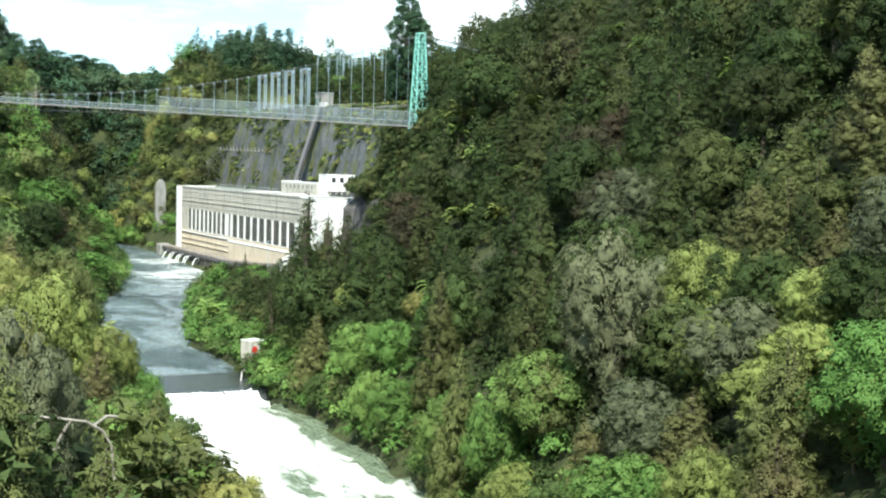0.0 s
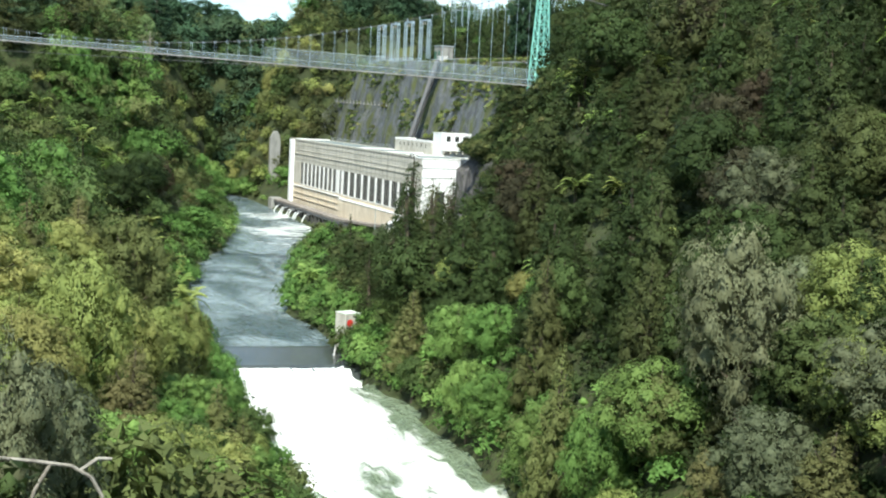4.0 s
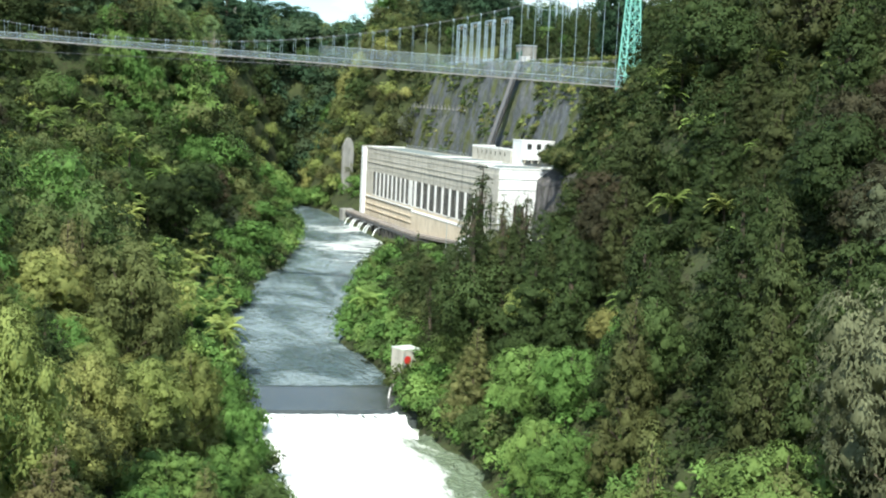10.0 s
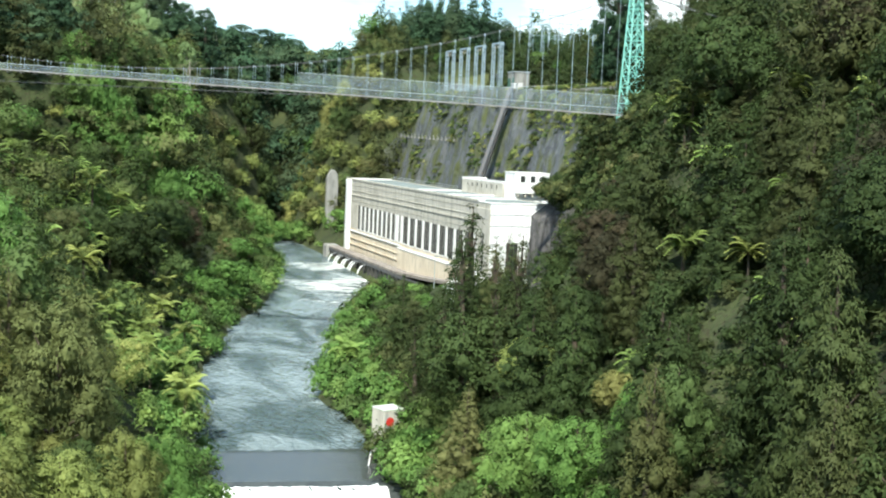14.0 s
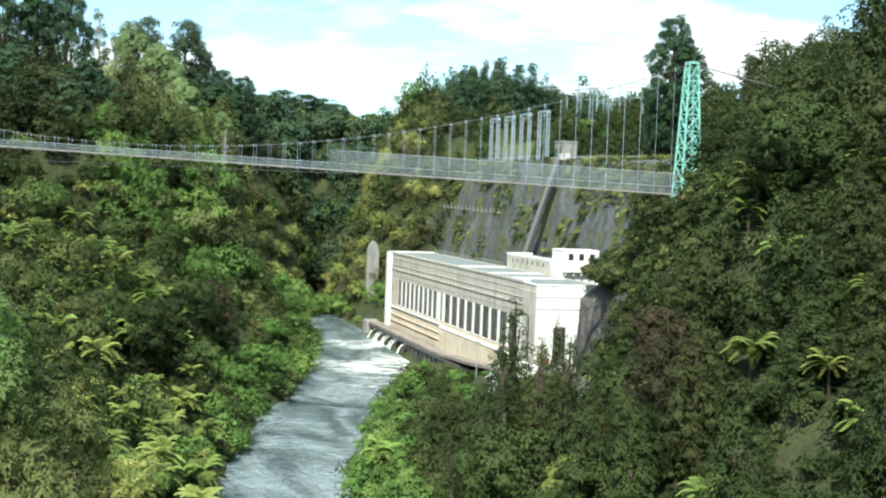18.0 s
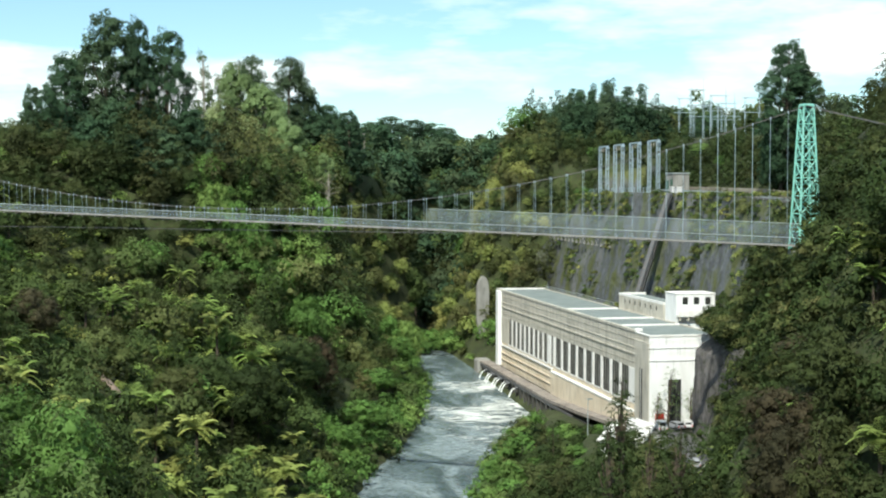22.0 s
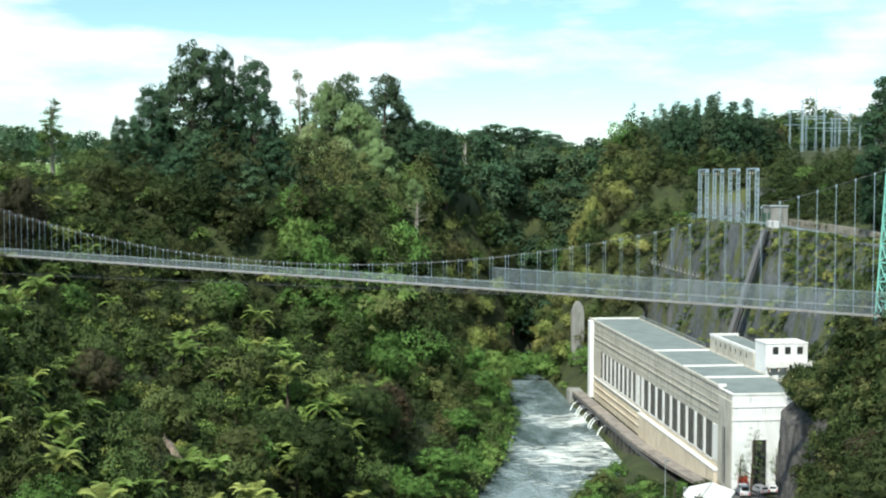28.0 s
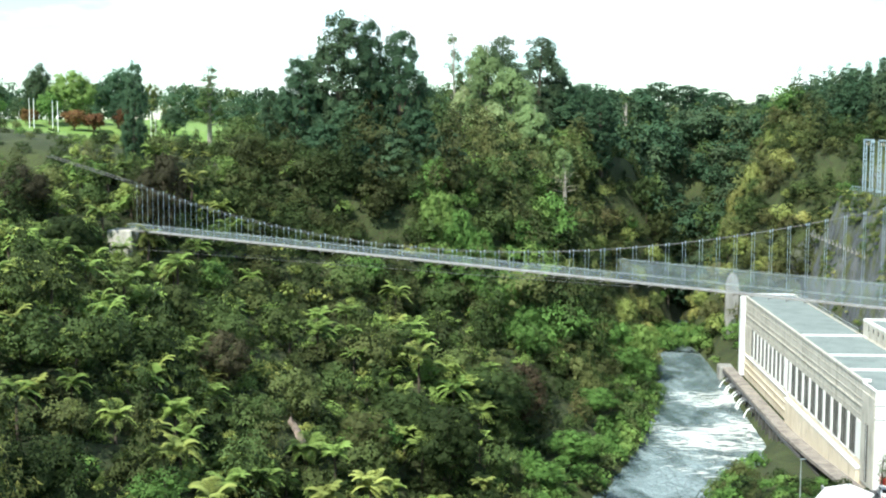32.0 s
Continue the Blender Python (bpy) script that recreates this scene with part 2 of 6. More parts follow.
WHITE_WALL = material("white_render", (0.80, 0.81, 0.80), 0.85, spots=((0.4, (0.70, 0.70, 0.68), 0.45, 0.7, 0.4), (2.0, (0.42, 0.42, 0.40), 0.6, 0.8, 0.1)))
TRIM_WHITE = material("white_trim", (0.78, 0.77, 0.74), 0.7, spots=((0.8, (0.6, 0.58, 0.54), 0.5, 0.75, 0.3),))
ROOF_GREEN = material("green_grey_roofing", (0.20, 0.235, 0.225), 0.85, spots=((0.2, (0.155, 0.185, 0.18), 0.4, 0.65, 1), (1.2, (0.235, 0.255, 0.24), 0.55, 0.75, 1)))
GLASS_DARK = material("dark_window_glass", (0.035, 0.037, 0.035), 0.35, spots=((0.7, (0.055, 0.055, 0.05), 0.4, 0.7, 1),), spec=0.04)
STEEL_TEAL = material("teal_painted_steel", (0.20, 0.50, 0.42), 0.55, spots=((1.5, (0.28, 0.56, 0.48), 0.45, 0.7, 1),))
STEEL_GREY = material("galvanised_steel", (0.40, 0.45, 0.45), 0.5, 0.3, spots=((2.0, (0.3, 0.34, 0.34), 0.45, 0.7, 1),))
STEEL_DARK = material("dark_steel", (0.10, 0.105, 0.11), 0.6, 0.2, spots=((2.0, (0.16, 0.13, 0.11), 0.5, 0.7, 1),))
STEEL_PALE = material("pale_blue_grey_steel", (0.34, 0.43, 0.48), 0.6, 0.1, spots=((1.0, (0.27, 0.35, 0.40), 0.45, 0.7, 1),))
DECK_GREY = material("weathered_deck", (0.27, 0.265, 0.25), 0.8, spots=((0.8, (0.19, 0.175, 0.16), 0.4, 0.65, 1),))
PIER_GREY = material("pier_grey", (0.29, 0.285, 0.26), 0.95, spots=((0.6, (0.19, 0.185, 0.17), 0.42, 0.68, 0.3), (2.0, (0.13, 0.13, 0.115), 0.55, 0.75, 0.15)), bump=0.5)
ASPHALT = material("asphalt", (0.075, 0.075, 0.078), 0.9, spots=((0.3, (0.10, 0.098, 0.095), 0.4, 0.65, 1),))
GRAVEL = material("pale_gravel", (0.30, 0.27, 0.22), 0.95, spots=((0.6, (0.2, 0.18, 0.14), 0.4, 0.65, 1),))
RED_PAINT = material("red_paint", (0.55, 0.04, 0.03), 0.5, spots=((2.0, (0.42, 0.035, 0.03), 0.5, 0.7, 1),))
CAR_WHITE = material("white_car_paint", (0.58, 0.58, 0.58), 0.25, spec=0.6)
CAR_SILVER = material("silver_car_paint", (0.45, 0.47, 0.5), 0.3, 0.4, spec=0.6)
RUBBER = material("tyre_rubber", (0.02, 0.02, 0.02), 0.9)
DOOR_GREEN = material("dark_green_paint", (0.05, 0.12, 0.08), 0.6, spots=((1.5, (0.08, 0.15, 0.10), 0.45, 0.7, 1),))
WET_CONCRETE = material("dark_wet_concrete", (0.085, 0.08, 0.07), 0.6, spots=((0.6, (0.045, 0.045, 0.04), 0.42, 0.65, 0.4), (2.0, (0.13, 0.12, 0.10), 0.55, 0.75, 0.2)), bump=0.3)
WOOD_POST = material("weathered_timber", (0.22, 0.19, 0.15), 0.9, spots=((4.0, (0.13, 0.11, 0.09), 0.4, 0.6, 0.3),))


def net_material():
    m = bpy.data.materials.new("wire_netting")
    m.use_nodes = True
    n, l = m.node_tree.nodes, m.node_tree.links
    b, out = n["Principled BSDF"], n["Material Output"]
    b.inputs["Base Color"].default_value, b.inputs["Roughness"].default_value = (0.28, 0.34, 0.37, 1), 0.6
    tr, mix = n.new("ShaderNodeBsdfTransparent"), n.new("ShaderNodeMixShader")
    co, tx, mp = n.new("ShaderNodeTexCoord"), n.new("ShaderNodeTexNoise"), n.new("ShaderNodeMapRange")
    tx.inputs["Scale"].default_value = 0.4
    mp.inputs["To Min"].default_value, mp.inputs["To Max"].default_value = 0.035, 0.11
    l.new(co.outputs["Object"], tx.inputs["Vector"])
    l.new(tx.outputs["Fac"], mp.inputs["Value"])
    l.new(mp.outputs["Result"], mix.inputs["Fac"])
    l.new(tr.outputs["BSDF"], mix.inputs[1])
    l.new(b.outputs["BSDF"], mix.inputs[2])
    l.new(mix.outputs["Shader"], out.inputs["Surface"])
    return m


NET = net_material()


def water_material():
    """River: dark green-grey water with ripples; foam where the water breaks below the weir and the outlets."""
    m = bpy.data.materials.new("river_water")
    m.use_nodes = True
    n, l = m.node_tree.nodes, m.node_tree.links
    b = n["Principled BSDF"]
    b.inputs["IOR"].default_value = 1.33
    co = n.new("ShaderNodeNewGeometry")
    sep = n.new("ShaderNodeSeparateXYZ")
    l.new(co.outputs["Position"], sep.inputs["Vector"])

    def ramp_of(src, lo, hi, a, z):
        r = n.new("ShaderNodeMapRange")
        r.inputs["From Min"].default_value, r.inputs["From Max"].default_value = lo, hi
        r.inputs["To Min"].default_value, r.inputs["To Max"].default_value = a, z
        l.new(src, r.inputs["Value"])
        return r.outputs["Result"]

    def calc(op, a, c):
        k = n.new("ShaderNodeMath")
        k.operation = op
        for i, v in enumerate((a, c)):
            if isinstance(v, (int, float)):
                k.inputs[i].default_value = v
            else:
                l.new(v, k.inputs[i])
        return k.outputs[0]

    def noise_of(scale, detail, stretch, warp=0.0):
        mp, tx = n.new("ShaderNodeMapping"), n.new("ShaderNodeTexNoise")
        mp.inputs["Scale"].default_value = stretch
        mp.inputs["Rotation"].default_value = (0, 0, radians(12))
        tx.inputs["Scale"].default_value, tx.inputs["Detail"].default_value = scale, detail
        tx.inputs["Distortion"].default_value = warp
        l.new(co.outputs["Position"], mp.inputs["Vector"])
        l.new(mp.outputs["Vector"], tx.inputs["Vector"])
        return tx.outputs["Fac"]

    y = sep.outputs["Y"]
    x = sep.outputs["X"]
    # white water below the weir, thinning downstream
    below = calc("MULTIPLY", ramp_of(y, 158.5, 160.5, 1, 0), ramp_of(y, 40, 150, 0.42, 0.98))
    n1 = noise_of(0.16, 7, (1, 0.45, 1), 1.2)
    f1 = calc("ADD", below, calc("MULTIPLY", calc("SUBTRACT", n1, 0.5), 1.1))
    side = calc("SUBTRACT", x, calc("ADD", calc("MULTIPLY", calc("SUBTRACT", 160.0, y), 0.02), 28.5))
    f1 = calc("SUBTRACT", f1, ramp_of(side, 0, 9, 0.0, 0.62))
    foam1 = ramp_of(f1, 0.52, 0.74, 0, 1)
    # broken water beside the outlets
    mid = calc("MULTIPLY", ramp_of(y, 265, 330, 0.62, 1), ramp_of(y, 378, 392, 1, 0.55))
    mid = calc("MULTIPLY", mid, ramp_of(calc('SUBTRACT', x, calc('MULTIPLY', calc('SUBTRACT', y, 330.0), 0.2)), 46, 72, 0.72, 1.04))
    n2 = calc("ADD", calc("MULTIPLY", noise_of(0.055, 3, (0.8, 1.3, 1), 1.2), 0.5), calc("MULTIPLY", noise_of(0.28, 9, (0.45, 1.2, 1), 2.2), 0.55))
    foam2 = ramp_of(calc("MULTIPLY", mid, n2), 0.475, 0.64, 0, 0.85)
    foam = calc("MAXIMUM", foam1, foam2)
    # pale blue-grey streaks paint the sky's reflection into the base colour
    base, fo = n.new("ShaderNodeMixRGB"), n.new("ShaderNodeMixRGB")
    base.inputs["Color1"].default_value, base.inputs["Color2"].default_value = (0.070, 0.100, 0.105, 1), (0.23, 0.285, 0.30, 1)
    l.new(ramp_of(noise_of(0.09, 5, (1, 0.5, 1), 0.8), 0.40, 0.60, 0, 1), base.inputs["Fac"])
    tint = n.new("ShaderNodeMixRGB")
    tint.inputs["Color2"].default_value = (0.17, 0.215, 0.14, 1)
    l.new(ramp_of(y, 162, 155, 0, 1), tint.inputs["Fac"])
    l.new(base.outputs["Color"], tint.inputs["Color1"])
    l.new(foam, fo.inputs["Fac"])
    l.new(tint.outputs["Color"], fo.inputs["Color1"])
    fo.inputs["Color2"].default_value = (0.90, 0.92, 0.86, 1)
    l.new(fo.outputs["Color"], b.inputs["Base Color"])
    l.new(ramp_of(foam, 0, 1, 0.07, 0.9), b.inputs["Roughness"])
    h1, h2 = noise_of(0.9, 5, (1, 0.5, 1), 0.8), noise_of(0.2, 3, (1, 0.5, 1), 0.5)
    bp = n.new("ShaderNodeBump")
    bp.inputs["Strength"].default_value, bp.inputs["Distance"].default_value = 1.0, 1.0
    l.new(calc("ADD", h1, calc("MULTIPLY", h2, 1.5)), bp.inputs["Height"])
    l.new(bp.outputs["Normal"], b.inputs["Normal"])
    return m


WATER = water_material()
FALL = material("white_water", (0.90, 0.92, 0.90), 0.8, spots=((1.2, (0.62, 0.68, 0.64), 0.5, 0.75, 0.2),), bump=0.6, bump_scale=2.0)
SILL_WATER = material("dark_sill_water", (0.045, 0.052, 0.05), 0.25, spots=((0.8, (0.07, 0.08, 0.075), 0.4, 0.7, 1),), bump=0.1, bump_scale=1.0)


# ---- building blocks ----
def part(name, bm, mat, parent=None, label=""):
    """Links a bmesh as one mesh object, under its thing where there is one."""
    me = bpy.data.meshes.new(name)
    bm.to_mesh(me)
    bm.free()
    for k in (mat if isinstance(mat, (list, tuple)) else [mat]):
        me.materials.append(k)
    ob = new(name, me)
    ob.parent = parent
    if label:
        tagged(ob, label)
    return ob


def empty(name, x=0, y=0, z=0, **tags):
    ob = new(name)
    ob.empty_display_size = 0.5
    ob.location = (x, y, z)
    return tagged(ob, **tags)


def add_box(bm, x0, x1, y0, y1, z0, z1, bevel=0.0):
    vs = [bm.verts.new(p) for p in ((x0, y0, z0), (x1, y0, z0), (x1, y1, z0), (x0, y1, z0), (x0, y0, z1), (x1, y0, z1), (x1, y1, z1), (x0, y1, z1))]
    fs = [bm.faces.new([vs[i] for i in f]) for f in ((3, 2, 1, 0), (4, 5, 6, 7), (0, 1, 5, 4), (1, 2, 6, 5), (2, 3, 7, 6), (3, 0, 4, 7))]
    if bevel:
        es = {e for f in fs for e in f.edges}
        bmesh.ops.bevel(bm, geom=list(es), offset=bevel, segments=1, affect="EDGES")
    return bm


def box(x0, x1, y0, y1, z0, z1, bevel=0.0):
    return add_box(bmesh.new(), x0, x1, y0, y1, z0, z1, bevel)


def add_rod(bm, a, b, r0, r1=None, sides=6):
    """A tapered rod from a to b."""
    a, b = Vector(a), Vector(b)
    r1 = r0 if r1 is None else r1
    turn = (b - a).to_track_quat("Z", "Y").to_matrix()
    rings = []
    for c, r in ((a, r0), (b, r1)):
        rings.append([bm.verts.new(c + turn @ Vector((r * math.cos(2 * math.pi * k / sides), r * math.sin(2 * math.pi * k / sides), 0))) for k in range(sides)])
    for k in range(sides):
        bm.faces.new((rings[0][k], rings[0][(k + 1) % sides], rings[1][(k + 1) % sides], rings[1][k]))
    bm.faces.new(rings[0][::-1])
    bm.faces.new(rings[1])
    return bm


def rod(a, b, r0, r1=None, sides=6):
    return add_rod(bmesh.new(), a, b, r0, r1, sides)


def mesh_of(name, verts, faces, mat, smooth=False):
    """A mesh from numpy arrays of triangles or quads."""
    me = bpy.data.meshes.new(name)
    k = faces.shape[1]
    me.vertices.add(len(verts))
    me.vertices.foreach_set("co", np.ascontiguousarray(verts, dtype=np.float32).ravel())
    me.loops.add(faces.size)
    me.loops.foreach_set("vertex_index", np.ascontiguousarray(faces, dtype=np.int32).ravel())
    me.polygons.add(len(faces))
    me.polygons.foreach_set("loop_start", np.arange(0, faces.size, k, dtype=np.int32))
    me.polygons.foreach_set("loop_total", np.full(len(faces), k, dtype=np.int32))
    for m in (mat if isinstance(mat, (list, tuple)) else [mat]):
        me.materials.append(m)
    if smooth:
        me.polygons.foreach_set("use_smooth", np.ones(len(faces), dtype=bool))
    me.update(calc_edges=True)
    return me


# ---- the lie of the land ----
def water_z(y):
    return np.interp(y, [-200, 159, 162, 171, 390, 480, 700, 1500], [-1.2, 0.0, 1.7, 1.9, 9.7, 10.4, 11.0, 12.0])


def left_edge(y):
    return np.interp(y, [-300, -100, 30, 103, 123, 143, 169, 189, 219, 273, 300, 330, 355, 375, 415, 440, 452, 480, 520, 600, 800, 1200], [-30, -16, 0, 9, 8, 10, 13, 13.5, 17, 32, 44, 53, 59, 62, 65, 67, 72, 79, 89, 102, 132, 174])


def right_edge(y):
    return np.interp(y, [-300, -100, 30, 60, 90, 111, 139, 157, 186, 211, 218, 268, 291, 312, 330, 420, 440, 452, 480, 520, 600, 800, 1200], [-2, 12, 24, 28, 34, 36, 38, 35.5, 38, 37, 39, 55, 64, 77, 81, 82, 82, 78, 84, 93, 106, 137, 180])


def hills(x, y, big=1.0):
    """Rolling unevenness of the slopes."""
    return big * (2.6 * np.sin(x * 0.061 + 1.3) * np.sin(y * 0.047 + 0.4) + 1.7 * np.sin(x * 0.13 + y * 0.09) + 0.8 * np.sin(x * 0.31 - y * 0.27 + 2.0))


def ground_z(x, y):
    x, y = np.asarray(x, float), np.asarray(y, float)
    wz, le, re = water_z(y), left_edge(y), right_edge(y)
    # left bank
    d = le - x
    s = np.interp(y, [-200, 20, 60, 120, 150, 225, 260, 300, 330, 360, 395, 450, 700], [0.45, 0.55, 0.60, 0.72, 0.74, 0.64, 0.53, 0.51, 0.55, 0.72, 0.82, 1.9, 1.7])
    rim = np.interp(y, [-200, 60, 160, 260, 700], [50, 52, 57, 62, 74])
    rim = np.where((y > 285) & (y < 560), np.interp(y, [285, 335, 425, 560], [64, 65, 61, 71]), rim)
    crag = np.interp(y, [338, 358, 400, 432], [0, 1.5, 1.6, 0])      # the slope steepens into a crag past the bridge
    raw = wz + np.minimum(d, 3) * 0.8 + np.maximum(d - 3, 0) * s + np.maximum(d - 27, 0) * crag
    raw = raw + 26 * np.exp(-((y - 492) / 14) ** 2) * np.clip(d / 6, 0, 1)      # spur that narrows the gorge
    far = np.clip(d - np.where(crag > 0, np.minimum((rim - wz) / s, 27 + (rim - wz - 27 * s) / (s + crag)), (rim - wz) / s), 0, None)
    zl = np.where(raw < rim, raw, rim + np.minimum(far * 0.12, 22.0)) + hills(x, y) * np.clip(d / 25, 0, 1) * np.clip(1.5 - far / 60, 0.15, 1)
    zl = np.where((x < -45) & (y > 370), np.minimum(zl, 76 + np.clip(-45 - x, 0, 80) * 0.08), zl)
    # right bank
    d = x - re
    s = np.interp(y, [-200, 60, 110, 160, 215, 260, 300, 425, 442, 480, 540, 700], [0.8, 1.15, 1.0, 0.92, 0.92, 0.9, 0.9, 1.2, 2.1, 2.2, 1.6, 1.4])
    rim = np.interp(y, [-200, 50, 120, 200, 260, 420, 480, 700], [95, 95, 90, 82, 74, 70, 79, 84])
    steep = np.interp(y, [-200, 130, 165], [1, 1, 0])                # steep foot of the bank below the weir
    s = s - 0.14 * steep
    raw = wz + np.minimum(d, 3) * (0.9 + 0.6 * steep) + np.maximum(d - 3, 0) * s + np.clip(d - 3, 0, 6) * (1.45 - s) * steep
    far = np.clip(d - (rim - wz - 5 * steep) / s, 0, None)
    zr = np.where(raw < rim, raw, rim + np.minimum(far * 0.08, 8.0)) + hills(x, y) * np.clip(d / 25, 0, 1) * np.where(y > 260, 0.5, 1)
    # the bench below the tower, which the access road follows
    soft = np.clip((y - 158 - 20 * np.clip((x - 63) / 6, 0, 1)) / (34 - 18 * np.clip((x - 63) / 6, 0, 1)), 0, 1) * (y < 262)
    lane = np.interp(y, [158, 205, 240, 252, 256, 262], [80, 84, 91, 93.4, 97, 106])
    low = np.minimum(wz + np.minimum(d, 3) * 0.8 + np.maximum(d - 3, 0) * 0.42, 16.5) + np.clip(x - lane, 0, None) * 3.7
    zr = np.where(soft > 0, np.minimum(zr, zr * (1 - soft) + low * soft), zr)
    # terrace with the road and the station's yard, cut into the right bank
    yard = np.interp(y, [196, 214, 312], [0, 1, 1]) * (y < 400)
    west = np.interp(y, [196, 240, 256, 262, 318], [78, 68, 72, 85.8, 85.8])
    east = np.interp(y, [196, 240, 252, 256, 262], [83, 91, 93.4, 97, 106])
    zr = np.where((y > 258) & (y < 425) & (x < 86.5), np.minimum(zr, 12.2), zr)
    flat = (x > west) & (x < east) & (yard > 0)
    zr = np.where(flat, np.where(y > 318, 13.0, 16.9), zr)
    rise = np.clip(x - east, 0, None)
    bluff = 16.9 + np.minimum(rise * 7.0, 19.0) + np.clip(rise - 2.7, 0, None) * 0.75
    cut = (x >= east) & (y > 196) & (y < 258)
    zr = np.where(cut & (y > 238) & (x < 106), np.minimum(bluff, 62 + 0 * x), zr)
    zr = np.where(cut & (y <= 238), np.minimum(16.9 + rise * 7.0, zr), zr)
    # face behind the building, then the shelf with the switchgear
    shelf = np.interp(y, [255, 300, 340, 405, 425, 460], [60, 62.4, 63.2, 63.2, 55, 42])
    face = 17 + np.clip(x - 106.5, 0, None) * 3.9
    back = (y >= 255) & (y < 425)
    up = np.clip(x - 136, 0, None)
    top = shelf + np.minimum(up * 0.6, 12) + np.clip(up - 40, 0, None) * 0.02
    zr = np.where(back & (x >= east), np.minimum(face, top), zr)
    closed = np.clip((y - 530) / 60, 0, 1)
    bed = (wz - 1.6) * (1 - closed) + 73 * closed
    zl = zl * (1 - closed) + np.maximum(zl, 73) * closed
    zr = zr * (1 - closed) + np.maximum(zr, 73) * closed
    z = np.where(x < le, zl, np.where(x > re, zr, bed))
    return z


def grid_lines(lo, hi, core_lo, core_hi, step, grow=1.25):
    core = list(np.arange(core_lo, core_hi + 0.1, step))
    a, b, s = [], [], step
    p = core_lo
    while p > lo:
        s *= grow
        p -= s
        a.append(p)
    s, p = step, core[-1]
    while p < hi:
        s *= grow
        p += s
        b.append(p)
    return np.array(a[::-1] + core + b)


def build_ground():
    xs = grid_lines(-4000, 4000, -150, 230, 2.5)
    ys = grid_lines(-3000, 4200, -120, 520, 3.0)
    gx, gy = np.meshgrid(xs, ys)
    gz = ground_z(gx, gy)
    v = np.stack([gx, gy, gz], -1).reshape(-1, 3)
    w = len(xs)
    i = (np.arange(len(ys) - 1)[:, None] * w + np.arange(w - 1)[None]).ravel()
    f = np.stack([i, i + 1, i + w + 1, i + w], 1)
    me = mesh_of("ground", v, f, [SOIL, GRASS, ROCK, ROCK_DARK], smooth=True)
    c = v[f].mean(1)
    nz = np.cross(v[f[:, 1]] - v[f[:, 0]], v[f[:, 3]] - v[f[:, 0]])
    slope = nz[:, 2] / np.linalg.norm(nz, axis=1)
    idx = np.zeros(len(f), dtype=np.int32)
    idx[(c[:, 0] < -62) & (slope > 0.9) & (c[:, 1] > 392)] = 1
    idx[(slope < 0.45) & (c[:, 0] > 104) & (c[:, 1] > 256) & (c[:, 1] < 425)] = 2
    idx[(slope < 0.75) & (c[:, 0] > 90) & (c[:, 0] < 100) & (c[:, 1] > 240) & (c[:, 1] < 262) & (c[:, 2] < 38)] = 3
    me.polygons.foreach_set("material_index", idx)
    return tagged(new("ground", me), "steep bush-covered gorge sides with grassy plateau", "ground", kind="structure")


build_ground()


def build_river():
    ys = np.concatenate([np.arange(-200, 150, 4.0), np.arange(150, 176, 1.0), np.arange(176, 560, 4.0)])
    us = np.linspace(-0.15, 1.15, 27)
    rng = np.random.default_rng(4)
    rows = []
    for y in ys:
        le, re = left_edge(y), right_edge(y)
        x = le + (re - le) * us
        z = water_z(y) + 0 * x
        rough = 0.35 if y < 158 else (0.05 if y < 300 else (0.05 if y < 430 else 0.04))
        rows.append(np.stack([x, y + 0 * x, z + rng.normal(0, rough, len(x))], -1))
    v = np.concatenate(rows)
    w = len(us)
    i = (np.arange(len(ys) - 1)[:, None] * w + np.arange(w - 1)[None]).ravel()
    f = np.stack([i, i + 1, i + w + 1, i + w], 1)
    me = mesh_of("river", v, f, WATER, smooth=True)
    return tagged(new("river", me), "fast grey-green river breaking white below a low weir", "river", kind="structure")


build_river()


# ---- plants ----
def unit(v):
    return v / np.maximum(np.linalg.norm(v, axis=-1, keepdims=True), 1e-9)


